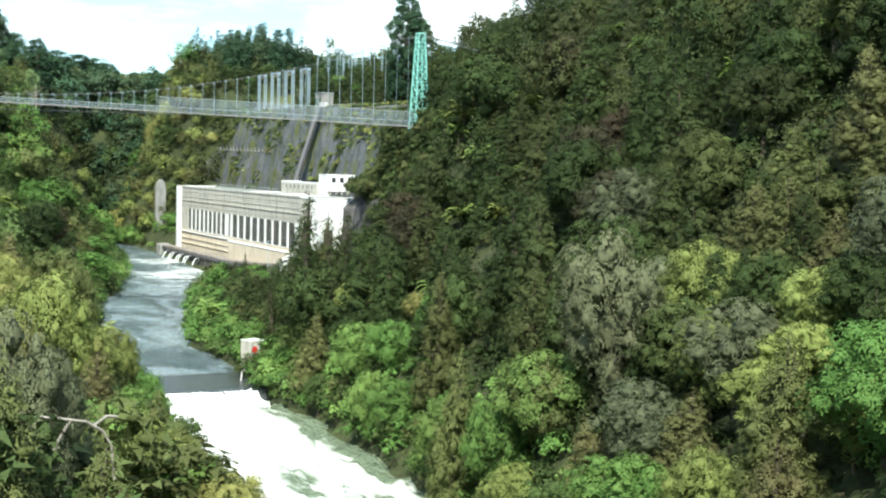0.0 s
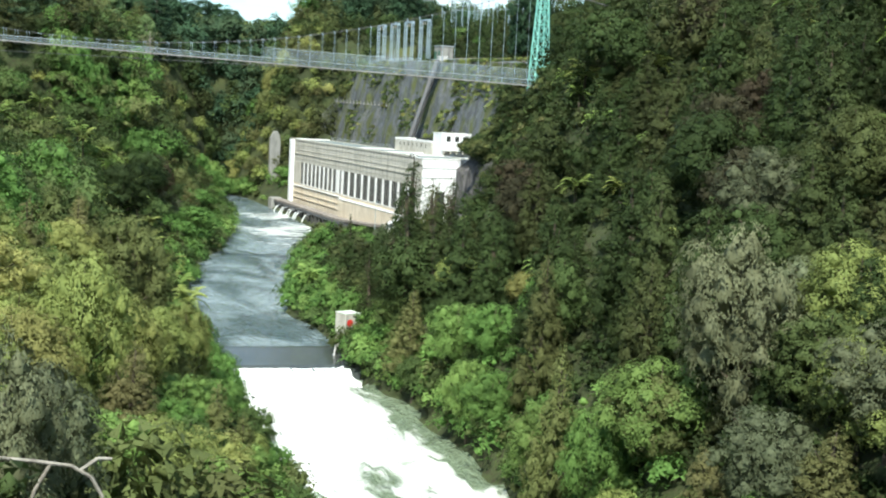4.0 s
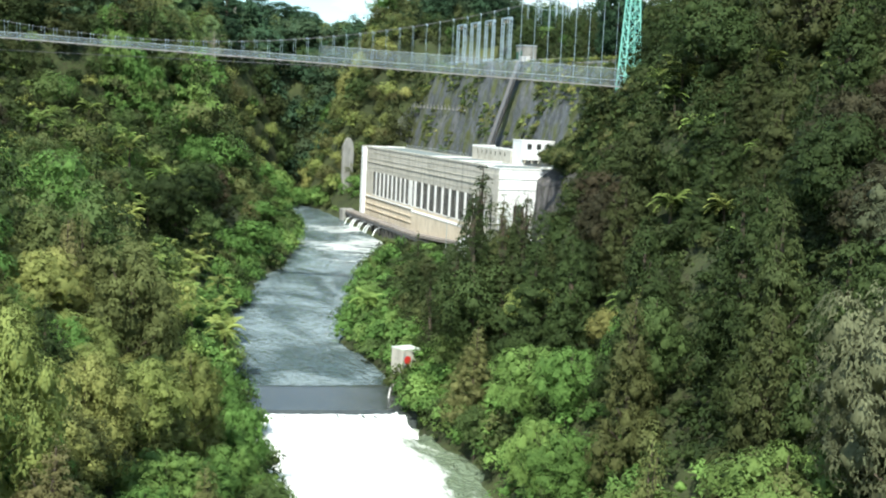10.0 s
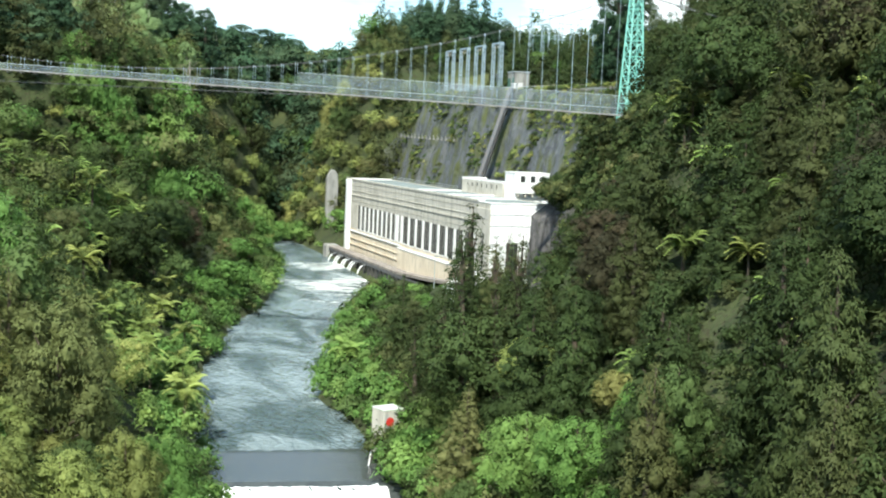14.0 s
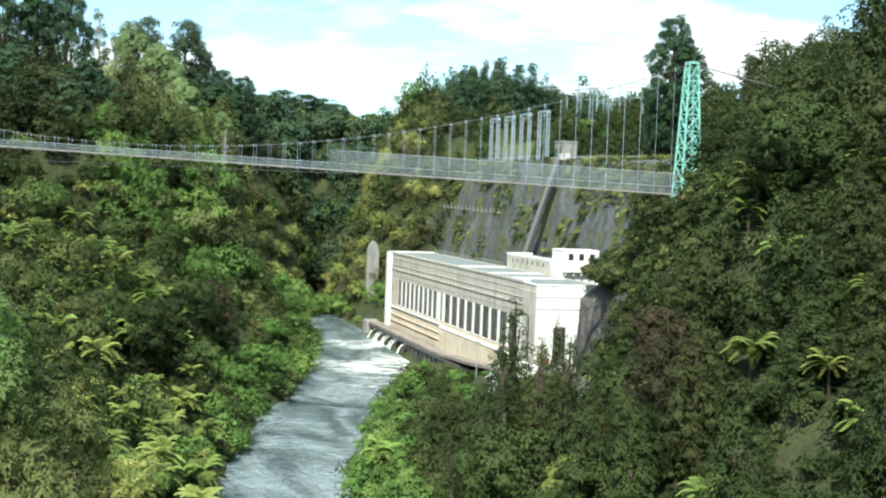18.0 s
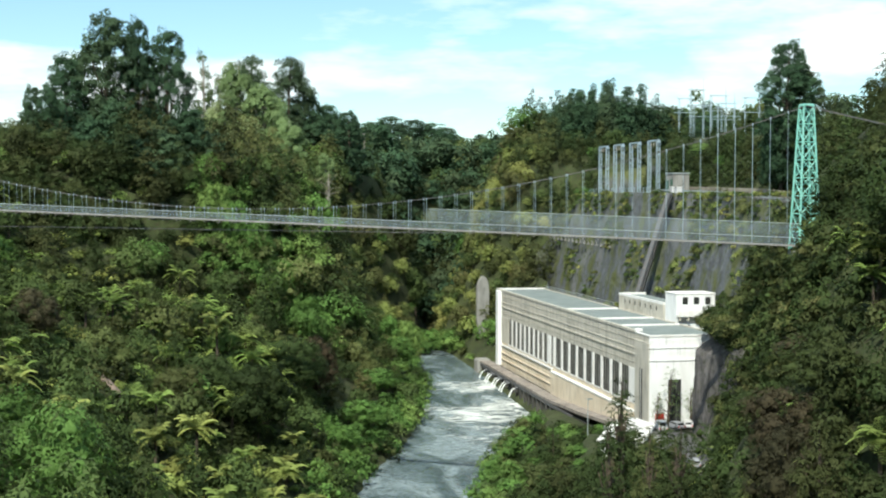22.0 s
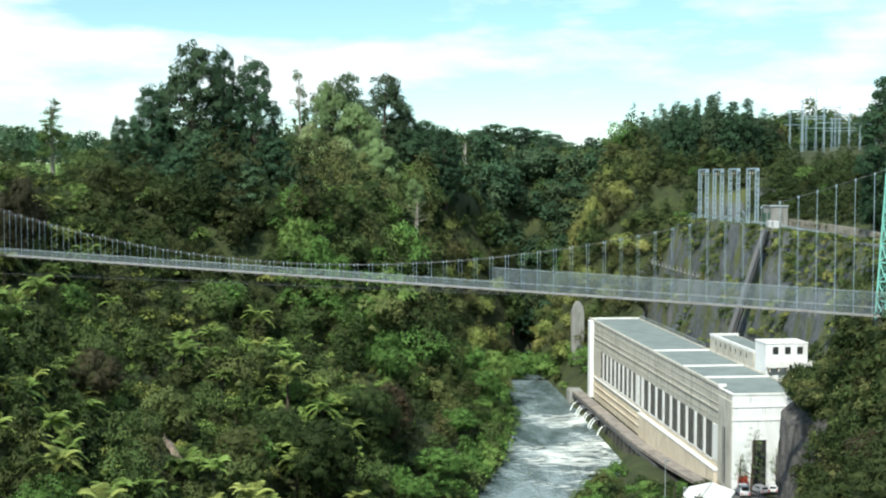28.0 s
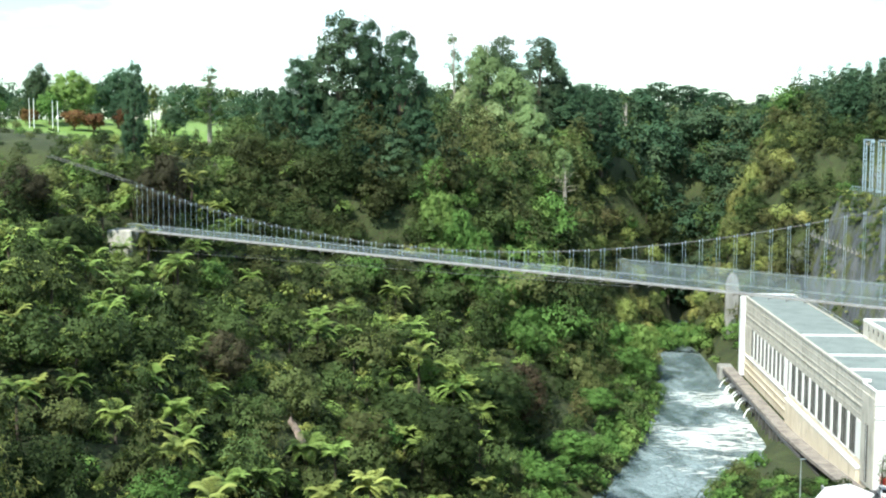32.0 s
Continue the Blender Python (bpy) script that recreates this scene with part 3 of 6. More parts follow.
def sprays_on(rng, centres, radii, count, size, droop=0.0, flat=0.75, rays=6, ring=0.44):
    """Leaf sprays on the outsides of clumps: each one a small drooping star of pointed leaves."""
    share = radii ** 2
    pick = rng.choice(len(centres), count, p=share / share.sum())
    d = unit(rng.normal(size=(count, 3)) + np.array([0, 0, 0.5]))
    p = centres[pick] + d * (radii[pick] * rng.uniform(0.78, 1.12, count))[:, None] * np.array([1, 1, flat])
    ax = unit(d + rng.normal(size=(count, 3)) * 0.28 + np.array([0, 0, 0.45]))
    a = unit(np.cross(ax, rng.normal(size=(count, 3))))
    b = np.cross(ax, a)
    ls = (size * rng.uniform(0.6, 1.45, count))[:, None]
    run = unit(d * np.array([1, 1, 0.3]) - np.array([0, 0, droop])) * ls * (0.35 + 0.45 * droop)
    v = np.empty((count, 2 * rays, 3))
    for k in range(rays):
        t0, t1 = 2 * np.pi * k / rays, 2 * np.pi * (k + 0.5) / rays + rng.uniform(-0.35, 0.35, (count, 1))
        v[:, k] = p + (a * np.cos(t0) + b * np.sin(t0)) * ls * ring
        out = a * np.cos(t1) + b * np.sin(t1)
        v[:, rays + k] = p + out * ls * rng.uniform(0.7, 1.2, (count, 1)) + run * rng.uniform(0.2, 1.1, (count, 1)) - ax * ls * rng.uniform(0.05, 0.5, (count, 1))
    one = np.array([((k + 1) % rays, k, rays + k) for k in range(rays)])
    f = (one[None] + (np.arange(count) * 2 * rays)[:, None, None]).reshape(-1, 3)
    mid = np.array([0, 0, np.average(centres[:, 2], weights=share)])
    n = unit(d * 0.75 + unit(p - mid) * 0.6 + ax * 0.35 + np.array([0, 0, 0.15]))
    return v.reshape(-1, 3), f, np.repeat(n, 2 * rays, axis=0)


def core_of(rng, centres, radii, scale=0.74, flat=0.75):
    """The twiggy inner mass under the leaves: one lumpy low shell for each clump."""
    octa = np.array([(1, 0, 0), (-1, 0, 0), (0, 1, 0), (0, -1, 0), (0, 0, 1), (0, 0, -1)], float)
    tri = np.array([(0, 2, 4), (2, 1, 4), (1, 3, 4), (3, 0, 4), (2, 0, 5), (1, 2, 5), (3, 1, 5), (0, 3, 5)])
    vs, fs, ns = [], [], []
    for k, (c, r) in enumerate(zip(centres, radii)):
        a = rng.uniform(0, 1.5)
        turn = np.array([(np.cos(a), -np.sin(a), 0), (np.sin(a), np.cos(a), 0), (0, 0, 1)])
        vs.append(c + (octa @ turn) * r * scale * 1.15 * np.array([1, 1, flat]) * rng.uniform(0.85, 1.15, (6, 1)))
        fs.append(tri + 6 * k)
        ns.append(octa @ turn)
    return np.concatenate(vs), np.concatenate(fs), np.concatenate(ns)


def clumps(rng, kind, h, r):
    """Clump centres and sizes of a crown that stands on z = 0, h high, r in radius."""
    if kind == "round":
        k = 24
        ang = np.arange(k) * 2.4 + rng.uniform(-0.5, 0.5, k)
        el = np.linspace(-0.55, 0.97, k) + rng.uniform(-0.06, 0.06, k)
        flat = np.sqrt(np.clip(1 - el ** 2, 0.02, 1))
        c = np.stack([np.cos(ang) * flat, np.sin(ang) * flat, el], -1) * rng.uniform(0.82, 1.16, (k, 1))
        c = c * np.array([r, r, h * 0.40]) * 0.76 + np.array([0, 0, h * 0.58])
        q = r * rng.uniform(0.22, 0.42, k)
        c = np.concatenate([c, [[0, 0, h * 0.52], [0, 0, h * 0.3], [r * 0.2, 0, h * 0.7]]])
        return c, np.append(q, [r * 0.6, r * 0.5, r * 0.4])
    if kind == "cone":
        c, q = [(0, 0, h * 0.97), (0, 0, h * 0.90)], [r * 0.12, r * 0.18]
        for j in range(46):
            u = (j / 46) ** 1.1
            a = j * 2.4 + rng.uniform(-0.5, 0.5)
            reach = r * (1 - u) ** 0.72 * rng.uniform(0.55, 0.95)
            c.append((np.cos(a) * reach, np.sin(a) * reach, h * (0.10 + 0.82 * u) - reach * 0.12))
            q.append(r * (0.17 + 0.18 * (1 - u)) * rng.uniform(0.75, 1.25))
        for u in (0.2, 0.35, 0.5, 0.65):
            c.append((0, 0, h * u))
            q.append(r * (0.62 - 0.5 * u))
        for a in rng.uniform(0, 6.28, 2):                 # side leaders
            for u in (0.62, 0.70, 0.77):
                c.append((np.cos(a) * r * 0.42, np.sin(a) * r * 0.42, h * u))
                q.append(r * (0.32 - 0.26 * (u - 0.62) / 0.15))
        return np.array(c), np.array(q)
    if kind == "pine":
        c, q = [], []
        for u in np.linspace(0.06, 0.985, 34):
            wide = r * (0.6 + 0.4 * min(1, u / 0.3)) * max(0.2, 1 - max(0, (u - 0.5) / 0.5) ** 3.2 * 0.85) * (0.86 + 0.14 * np.sin(u * 21))
            for a in rng.uniform(0, 2 * np.pi, 11 if u < 0.9 else 6):
                reach = wide * (1 - 0.7 * rng.uniform(0, 1) ** 2.2)
                c.append((np.cos(a) * reach, np.sin(a) * reach, h * (u + rng.uniform(-0.02, 0.02)) + reach * 0.22))
                q.append(r * rng.uniform(0.12, 0.22) * (1.15 - 0.3 * u))
        return np.array(c), np.array(q)
    if kind == "tier":
        c, q = [], []
        for u in np.linspace(0.28, 0.97, 11):
            for a in rng.uniform(0, 2 * np.pi, 6 if u < 0.85 else 3):
                reach = r * rng.uniform(0.35, 0.95) * (1.05 - u * 0.7)
                c.append((np.cos(a) * reach, np.sin(a) * reach, h * (u + rng.uniform(-0.03, 0.03))))
                q.append(r * rng.uniform(0.16, 0.30) * (1.2 - 0.6 * u))
        return np.array(c), np.array(q)
    if kind == "bush":
        k = 9
        a, d = rng.uniform(0, 2 * np.pi, k), rng.uniform(0.1, 0.8, k)
        c = np.stack([np.cos(a) * d * r, np.sin(a) * d * r, h * (0.75 - 0.5 * d)], -1)
        return c, r * rng.uniform(0.32, 0.5, k)
    k = 30                                                # spreading, layered
    a, d = np.arange(k) * 2.4 + rng.uniform(-0.4, 0.4, k), rng.uniform(0.15, 1.0, k) ** 0.7
    c = np.stack([np.cos(a) * d * r, np.sin(a) * d * r, h * (0.28 + rng.choice([0.0, 0.17, 0.34, 0.5, 0.64], k) * (1.08 - 0.45 * d))], -1)
    return c, r * rng.uniform(0.17, 0.32, k)


FLAT = {"round": 0.8, "cone": 0.85, "pine": 0.52, "tier": 0.42, "bush": 0.8, "spread": 0.42}


def crown(rng, kind, h, r, count, size, droop, core=0.62, rays=6, cores=40):
    """Clump centres, vertices, triangles and vertex normals of one crown."""
    c, q = clumps(rng, kind, h, r)
    lv, lf, ln = sprays_on(rng, c, q, count, size, droop, FLAT[kind], rays)
    if not core:
        return c, lv, lf, ln
    big = np.argsort(-q)[:cores]
    cv, cf, cn = core_of(rng, c[big], q[big], core * (0.72 if kind in ("tier", "spread", "pine") else 1.0), FLAT[kind])
    return c, np.concatenate([lv, cv]), np.concatenate([lf, cf + len(lv)]), np.concatenate([ln, cn])


def round_off(me, normals):
    """Gives a crown the soft shading of its clumps."""
    me.polygons.foreach_set("use_smooth", np.ones(len(me.polygons), dtype=bool))
    at = me.attributes.new("custom_normal", "FLOAT_VECTOR", "POINT")
    at.data.foreach_set("vector", np.ascontiguousarray(normals, dtype=np.float32).ravel())
    me.update()


def template(seed, kind, h, r, count, size, droop=0.0, rays=5):
    return crown(np.random.default_rng(seed), kind, h, r, count, size, droop, 0.40, rays, 9)[1:]


def scatter(name, label, category, temps, places, mat, rng):
    """Joins many plants into one object. places: rows of x, y, z, size."""
    vs, fs, ns, base = [], [], [], 0
    for x, y, z, s in places:
        v, f, nv = temps[rng.integers(len(temps))]
        a = rng.uniform(0, 2 * np.pi)
        ca, sa = np.cos(a), np.sin(a)
        sv = s * np.array([1, 1, rng.uniform(0.85, 1.2)])
        w = v * sv
        w = np.stack([w[:, 0] * ca - w[:, 1] * sa + x, w[:, 0] * sa + w[:, 1] * ca + y, w[:, 2] + z], -1)
        vs.append(w)
        fs.append(f + base)
        ns.append(np.stack([nv[:, 0] * ca - nv[:, 1] * sa, nv[:, 0] * sa + nv[:, 1] * ca, nv[:, 2]], -1))
        base += len(v)
    if not vs:
        return None
    me = mesh_of(name, np.concatenate(vs), np.concatenate(fs), mat)
    round_off(me, np.concatenate(ns))
    tone = me.attributes.new("plant", "FLOAT", "POINT")
    tone.data.foreach_set("value", np.concatenate([np.full(len(v), rng.uniform(0, 1), np.float32) for v in vs]))
    return tagged(new(name, me), label, category, kind="stuff")


CLEARINGS = {}


def keep_clear(x, y, s):
    for i in (-1, 0, 1):
        for j in (-1, 0, 1):
            CLEARINGS.setdefault((int(x // 12) + i, int(y // 12) + j), []).append((x, y, s))


def free_of_trees(x, y):
    """True where bush can grow."""
    le, re = left_edge(y), right_edge(y)
    bad = (x > le - 0.8) & (x < re + 0.8) & (y < 550)
    bad |= (x > 79) & (x < 87) & (y > 258) & (y < 300)
    bad |= (x > 66) & (x < 118) & (y > 236) & (y < 408) & (x > right_edge(y) + (0 if y > 300 else 14))
    bad |= (x > 76) & (x < 93) & (y > 205) & (y <= 246)
    bad |= (x > 64) & (x < 84) & (y > 228) & (y < 254)
    bad |= (x > 89) & (x < 95) & (y > 238) & (y < 258)
    bad |= (x >= 106) & (x < 137) & (y > 258) & (y < 414)
    bad |= (x > 84) & (x < 92) & (y > 400) & (y < 428)
    bad |= (x > 174) & (x < 235) & (y > 440) & (y < 520)
    bad |= (x > 91) & (x < 97) & (y > 232) & (y < 258)
    bad |= (x > 92.5) & (x < 101) & (y > 212) & (y < 221)
    bad |= (x < -62) & (y > 392) & (y < 560)
    bad |= (abs(x + 15.5) < 3) & (abs(y - 242) < 6)
    return not bad and all((x - fx) ** 2 + (y - fy) ** 2 > 2.5 * (1 + (fs > 1.0)) for fx, fy, fs in CLEARINGS.get((int(x // 12), int(y // 12)), ()))


def pick_places(seed, n, x0, x1, y0, y1, gap, keep=None):
    """Random places at least gap apart, on ground where bush can grow."""
    rng = np.random.default_rng(seed)
    cells, out = {}, []
    for _ in range(n):
        x, y = rng.uniform(x0, x1), rng.uniform(y0, y1)
        if not free_of_trees(x, y) or (keep and not keep(x, y)):
            continue
        k = (int(x // gap), int(y // gap))
        if any((px - x) ** 2 + (py - y) ** 2 < gap * gap for i in (-1, 0, 1) for j in (-1, 0, 1) for px, py in cells.get((k[0] + i, k[1] + j), ())):
            continue
        cells.setdefault(k, []).append((x, y))
        out.append((x, y))
    a = np.array(out)
    return np.column_stack([a, ground_z(a[:, 0], a[:, 1]) - 0.4])


def fern_spots():
    """Where the tree ferns stand: thick on the left slope, a few on the right."""
    rng = np.random.default_rng(5)
    spots = [(-33, 274, 1.3), (-17.6, 283.6, 1.3), (-43, 253, 1.3), (-12.4, 236, 1.2), (43, 213.6, 1.2), (85, 172, 1.5)]
    for x, y, _ in pick_places(51, 4000, -85, 18, 180, 330, 5.2):
        thick = math.sin(x * 0.09 + 1.0) + math.sin(y * 0.07 + x * 0.03)
        if rng.uniform() < 0.5 + 0.42 * thick + (0.35 if x < -18 and y < 262 else 0.0) and (y < 290 or rng.uniform() < 0.4):
            spots.append((x, y, rng.uniform(0.8, 1.25)))
    for x, y, _ in pick_places(52, 90, 55, 125, 70, 200, 10):
        spots.append((x, y, rng.uniform(0.8, 1.2)))
    rng.shuffle(spots)
    return spots[:285]


FERNS = fern_spots()
for spot in FERNS:
    keep_clear(*spot)


def height_limit(x, y):
    """How tall the trees stand: low by the water and on the bench before the station, taller up the slopes."""
    d = min(abs(left_edge(y) - x), abs(x - right_edge(y)))
    s = float(np.interp(d, [0, 6, 14, 30], [0.45, 0.7, 1.0, 1.2])) if y > 160 or x < right_edge(y) else float(np.interp(d, [0, 4, 10, 30], [0.7, 1.15, 1.35, 1.2]))
    if x > 40 and 182 < y < 262:
        s *= (0.5 if y < 228 else 0.3) if x < 80 else (0.32 if x < 97 else 0.5)
    if 84 < x < 134 and 415 < y < 470:
        s *= 0.6
    if 45 < x < 90 and y >= 262:
        s *= 0.4
    if x > 130 and 300 < y < 480:
        s *= 0.62 if x < 165 else 0.4
    if x < 45 and 180 < y < 340:
        s *= 0.66
    if x < -60 and y > 200:
        s *= 0.75
    if 38 < x < 70 and 112 < y < 190:
        s = min(s, max(0.3, (31.0 - float(ground_z(x, y))) / 16.0))
    if x < -25 and 200 < y < 400:
        s = min(s, max(0.3, (80.0 - float(ground_z(x, y))) / 13.0))
    return s


def plant_woods():
    rng = np.random.default_rng(11)
    mid_round = [template(s, "round", 9.5, 5.0, 190, 0.86) for s in (1, 2, 3)]
    mid_cone = [template(s, "cone", 13.5, 4.8, 210, 0.80, 0.4) for s in (4, 5, 6)]
    mid_spread = [template(s, "spread", 9.5, 5.6, 200, 0.82, 0.2) for s in (7, 8)]
    fine_round = [template(s, "round", 10.0, 5.0, 430, 0.58) for s in (71, 72)]
    fine_cone = [template(s, "cone", 14.0, 4.8, 450, 0.56, 0.4) for s in (73, 74)]
    low_bush = [template(s, "bush", 3.4, 2.6, 44, 0.62) for s in (9, 10, 12)]
    far_tree = [template(s, k, 14.0, 5.6, 50, 1.9, 0.1, 5) for s, k in ((13, "round"), (14, "cone"), (15, "round"))]
    far_pine = [template(s, "cone", 19.4, 4.3, 270, 1.0, 0.4, 5) for s in (16, 17)]
    # the two slopes
    p = np.concatenate([pick_places(21, 16000, -125, 70, 45, 470, 7.0), pick_places(22, 9000, 12, 150, -25, 190, 7.6), pick_places(24, 5000, 38, 150, 190, 262, 5.0),
                        pick_places(23, 5000, 82, 200, 250, 470, 6.8), pick_places(25, 4000, 15, 78, 340, 540, 5.0), pick_places(26, 3000, 84, 134, 415, 475, 5.0), pick_places(29, 2500, 60, 122, 470, 560, 5.5)])
    size = np.array([height_limit(x, y) for x, y, _ in p]) * np.clip(np.exp(rng.normal(0, 0.26, len(p))), 0.6, 1.45)
    p = np.column_stack([p, size])
    kind = rng.uniform(0, 1, len(p)) + 0.12 * np.sin(p[:, 0] * 0.07) * np.sin(p[:, 1] * 0.055)
    # right slope: mostly dark kinds, cloud shade rendered through leaf colour
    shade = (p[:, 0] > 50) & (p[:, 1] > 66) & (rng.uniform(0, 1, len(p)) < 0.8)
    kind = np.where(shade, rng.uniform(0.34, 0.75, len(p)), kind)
    # higher up nearly all dark kinds, painting the cloud shadow there
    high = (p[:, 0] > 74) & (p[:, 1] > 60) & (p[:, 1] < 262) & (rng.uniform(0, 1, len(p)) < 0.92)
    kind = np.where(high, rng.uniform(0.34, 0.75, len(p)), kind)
    # near banks: gold and fresh kinds put sunlight into the leaf colour
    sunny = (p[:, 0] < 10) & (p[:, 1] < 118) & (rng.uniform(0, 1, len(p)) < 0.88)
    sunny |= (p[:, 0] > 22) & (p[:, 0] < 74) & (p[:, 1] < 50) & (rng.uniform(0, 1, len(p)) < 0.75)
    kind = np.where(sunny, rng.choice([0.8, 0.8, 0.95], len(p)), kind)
    slope = (p[:, 0] < 45) & (p[:, 1] > 185) & (p[:, 1] < 400) & (kind > 0.72) & (rng.uniform(0, 1, len(p)) < 0.75)
    slope &= p[:, 1] > 192
    kind = np.where(slope, rng.choice([0.1, 0.2, 0.3, 0.45, 0.7, 0.9], len(p)), kind)
    # gorge walls: bronze and fresh kinds imitate their sunlit faces
    wall = ((p[:, 0] > 84) & (p[:, 0] < 116) & (p[:, 1] > 415) & (p[:, 1] < 505)) & (rng.uniform(0, 1, len(p)) < 0.35)
    kind = np.where(wall, 0.8, kind)
    wall = ((p[:, 0] > 8) & (p[:, 0] < 78) & (p[:, 1] > 335) & (p[:, 1] < 480)) & (rng.uniform(0, 1, len(p)) < 0.45)
    kind = np.where(wall, rng.choice([0.8, 0.95], len(p)), kind)
    under = (p[:, 0] > -46) & (p[:, 0] < 0) & (p[:, 1] > 322) & (p[:, 1] < 380)
    kind = np.where(under, 0.5, kind)
    near_water = np.array([min(abs(left_edge(y) - x), abs(x - right_edge(y))) < (7 if y > 160 else 3) and y < 440 for x, y, *_ in p])
    p = p[~near_water]
    kind = kind[~near_water]
    close = p[:, 1] < 190
    single = ((p[:, 0] > 14) & (p[:, 0] < 84) & (p[:, 1] > -15) & (p[:, 1] < 150)) | ((p[:, 0] > -62) & (p[:, 0] < 6) & (p[:, 1] > -8) & (p[:, 1] < 135))
    p, kind, close = p[~single], kind[~single], close[~single]
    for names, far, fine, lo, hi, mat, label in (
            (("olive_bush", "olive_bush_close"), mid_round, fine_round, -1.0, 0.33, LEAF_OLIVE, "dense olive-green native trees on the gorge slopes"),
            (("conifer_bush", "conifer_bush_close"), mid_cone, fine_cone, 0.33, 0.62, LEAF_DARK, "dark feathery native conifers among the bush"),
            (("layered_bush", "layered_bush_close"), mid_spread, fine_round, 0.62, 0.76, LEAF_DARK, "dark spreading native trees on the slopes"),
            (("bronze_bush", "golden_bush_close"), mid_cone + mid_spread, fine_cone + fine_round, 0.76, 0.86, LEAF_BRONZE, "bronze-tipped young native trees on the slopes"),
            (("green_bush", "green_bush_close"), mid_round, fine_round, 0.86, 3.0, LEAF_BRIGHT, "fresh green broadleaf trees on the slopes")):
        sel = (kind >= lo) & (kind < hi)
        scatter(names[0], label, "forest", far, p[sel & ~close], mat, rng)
        # left-bank bronze trees swap to gold leaves, a painted sunlit tone
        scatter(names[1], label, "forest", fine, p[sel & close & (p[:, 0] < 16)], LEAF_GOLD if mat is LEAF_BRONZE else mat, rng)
        # right-hand copies get darker leaves, so the slope's shade is in the colour
        scatter(names[1].replace("golden", "bronze") + "_right", label, "forest", fine, p[sel & close & (p[:, 0] >= 16)], {LEAF_OLIVE: LEAF_OLIVE_SHADED, LEAF_BRIGHT: LEAF_OLIVE}.get(mat, mat), rng)
    # the crag past the bridge and the slope under the tall pines
    k = np.concatenate([pick_places(27, 3500, -2, 46, 336, 436, 3.4), pick_places(28, 1600, -45, 0, 326, 350, 3.0)])
    k = np.column_stack([k, rng.uniform(0.5, 0.95, len(k))])
    tone = rng.uniform(0, 1, len(k))
    scatter("crag_bush", "olive bush clothing the crag under the rim", "forest", mid_round, k[(tone < 0.4) & (k[:, 0] > 0)], LEAF_OLIVE, rng)
    scatter("crag_dark_bush", "dark bush clothing the crag under the rim", "forest", mid_round, k[((tone >= 0.4) & (tone < 0.75)) | (k[:, 0] <= 0)], LEAF_DARK, rng)
    scatter("crag_fresh_bush", "fresh green bush clothing the crag under the rim", "forest", mid_round, k[(tone >= 0.75) & (k[:, 0] > 0)], LEAF_BRIGHT, rng)
    # bright creeper-covered gully that runs down the left slope to the river
    y = rng.uniform(0, 1, 260)
    k = np.column_stack([2 + 28 * y + rng.normal(0, 2.0, 260), 345 + rng.normal(0, 2.8, 260) - 3 * y])
    k = np.column_stack([k, ground_z(k[:, 0], k[:, 1]) + 1.2, rng.uniform(0.8, 1.45, 260)])
    scatter("gully_creeper", "bright green creepers and ferns filling a gully", "creepers", low_bush, k, LEAF_BRIGHT, rng)
    # undergrowth and river edge
    q = np.concatenate([pick_places(31, 3600, -90, 70, 60, 430, 4.0), pick_places(32, 8000, 22, 112, 30, 262, 3.1), pick_places(34, 1500, 90, 114, 198, 258, 2.3, lambda x, y: x > -6.0 + 0.405 * y + 2.5), pick_places(35, 500, 136, 165, 262, 420, 4.0),
                        pick_places(33, 20000, -20, 85, -20, 445, 2.4, lambda x, y: min(abs(left_edge(y) - x), abs(x - right_edge(y))) < 7)])
    q = np.column_stack([q, rng.uniform(0.7, 1.5, len(q))])
    kind = rng.uniform(0, 1, len(q))
    edge = np.array([min(abs(left_edge(y) - x), abs(x - right_edge(y))) < 9 for x, y, *_ in q])
    scatter("riverside_shrub", "bright green shrubs leaning over the river edge", "shrub", low_bush, q[edge & (kind < 0.72)], LEAF_BRIGHT, rng)
    scatter("riverside_dark_shrub", "olive shrubs leaning over the river edge", "shrub", low_bush, q[edge & (kind >= 0.72)], LEAF_OLIVE, rng)
    scatter("fern_undergrowth", "yellow-green ferns and low shrubs between the trees", "shrub", low_bush, q[~edge & (kind < 0.4) & (q[:, 0] < 26)], LEAF_FERN, rng)
    scatter("dark_undergrowth", "dark green low shrubs between the trees", "shrub", low_bush, q[~edge & ((kind >= 0.4) | (q[:, 0] >= 26))], LEAF_DARK, rng)
    fill = [template(s, "bush", 2.2, 2.3, 26, 0.72) for s in (231, 232)]
    d = pick_places(36, 5000, -80, 26, 183, 335, 3.1)
    d = np.column_stack([d, rng.uniform(0.7, 1.3, len(d))])
    half = rng.uniform(0, 1, len(d))
    scatter("slope_ferns", "low ferns covering the ground of the fern slope", "ferns", fill, d[half < 0.45], LEAF_FERN, rng)
    scatter("slope_scrub", "low dark scrub covering the ground of the fern slope", "shrub", fill, d[half >= 0.45], LEAF_DARK, rng)
    w = np.concatenate([pick_places(37, 1500, -130, -14, -125, 44, 7.5), pick_places(38, 1200, 20, 150, -125, -20, 7.5)])
    w = np.column_stack([w, rng.uniform(0.6, 0.9, len(w))])
    scatter("downstream_woods", "olive woods on the banks downstream of the weir", "forest", far_tree, w, LEAF_OLIVE, rng)
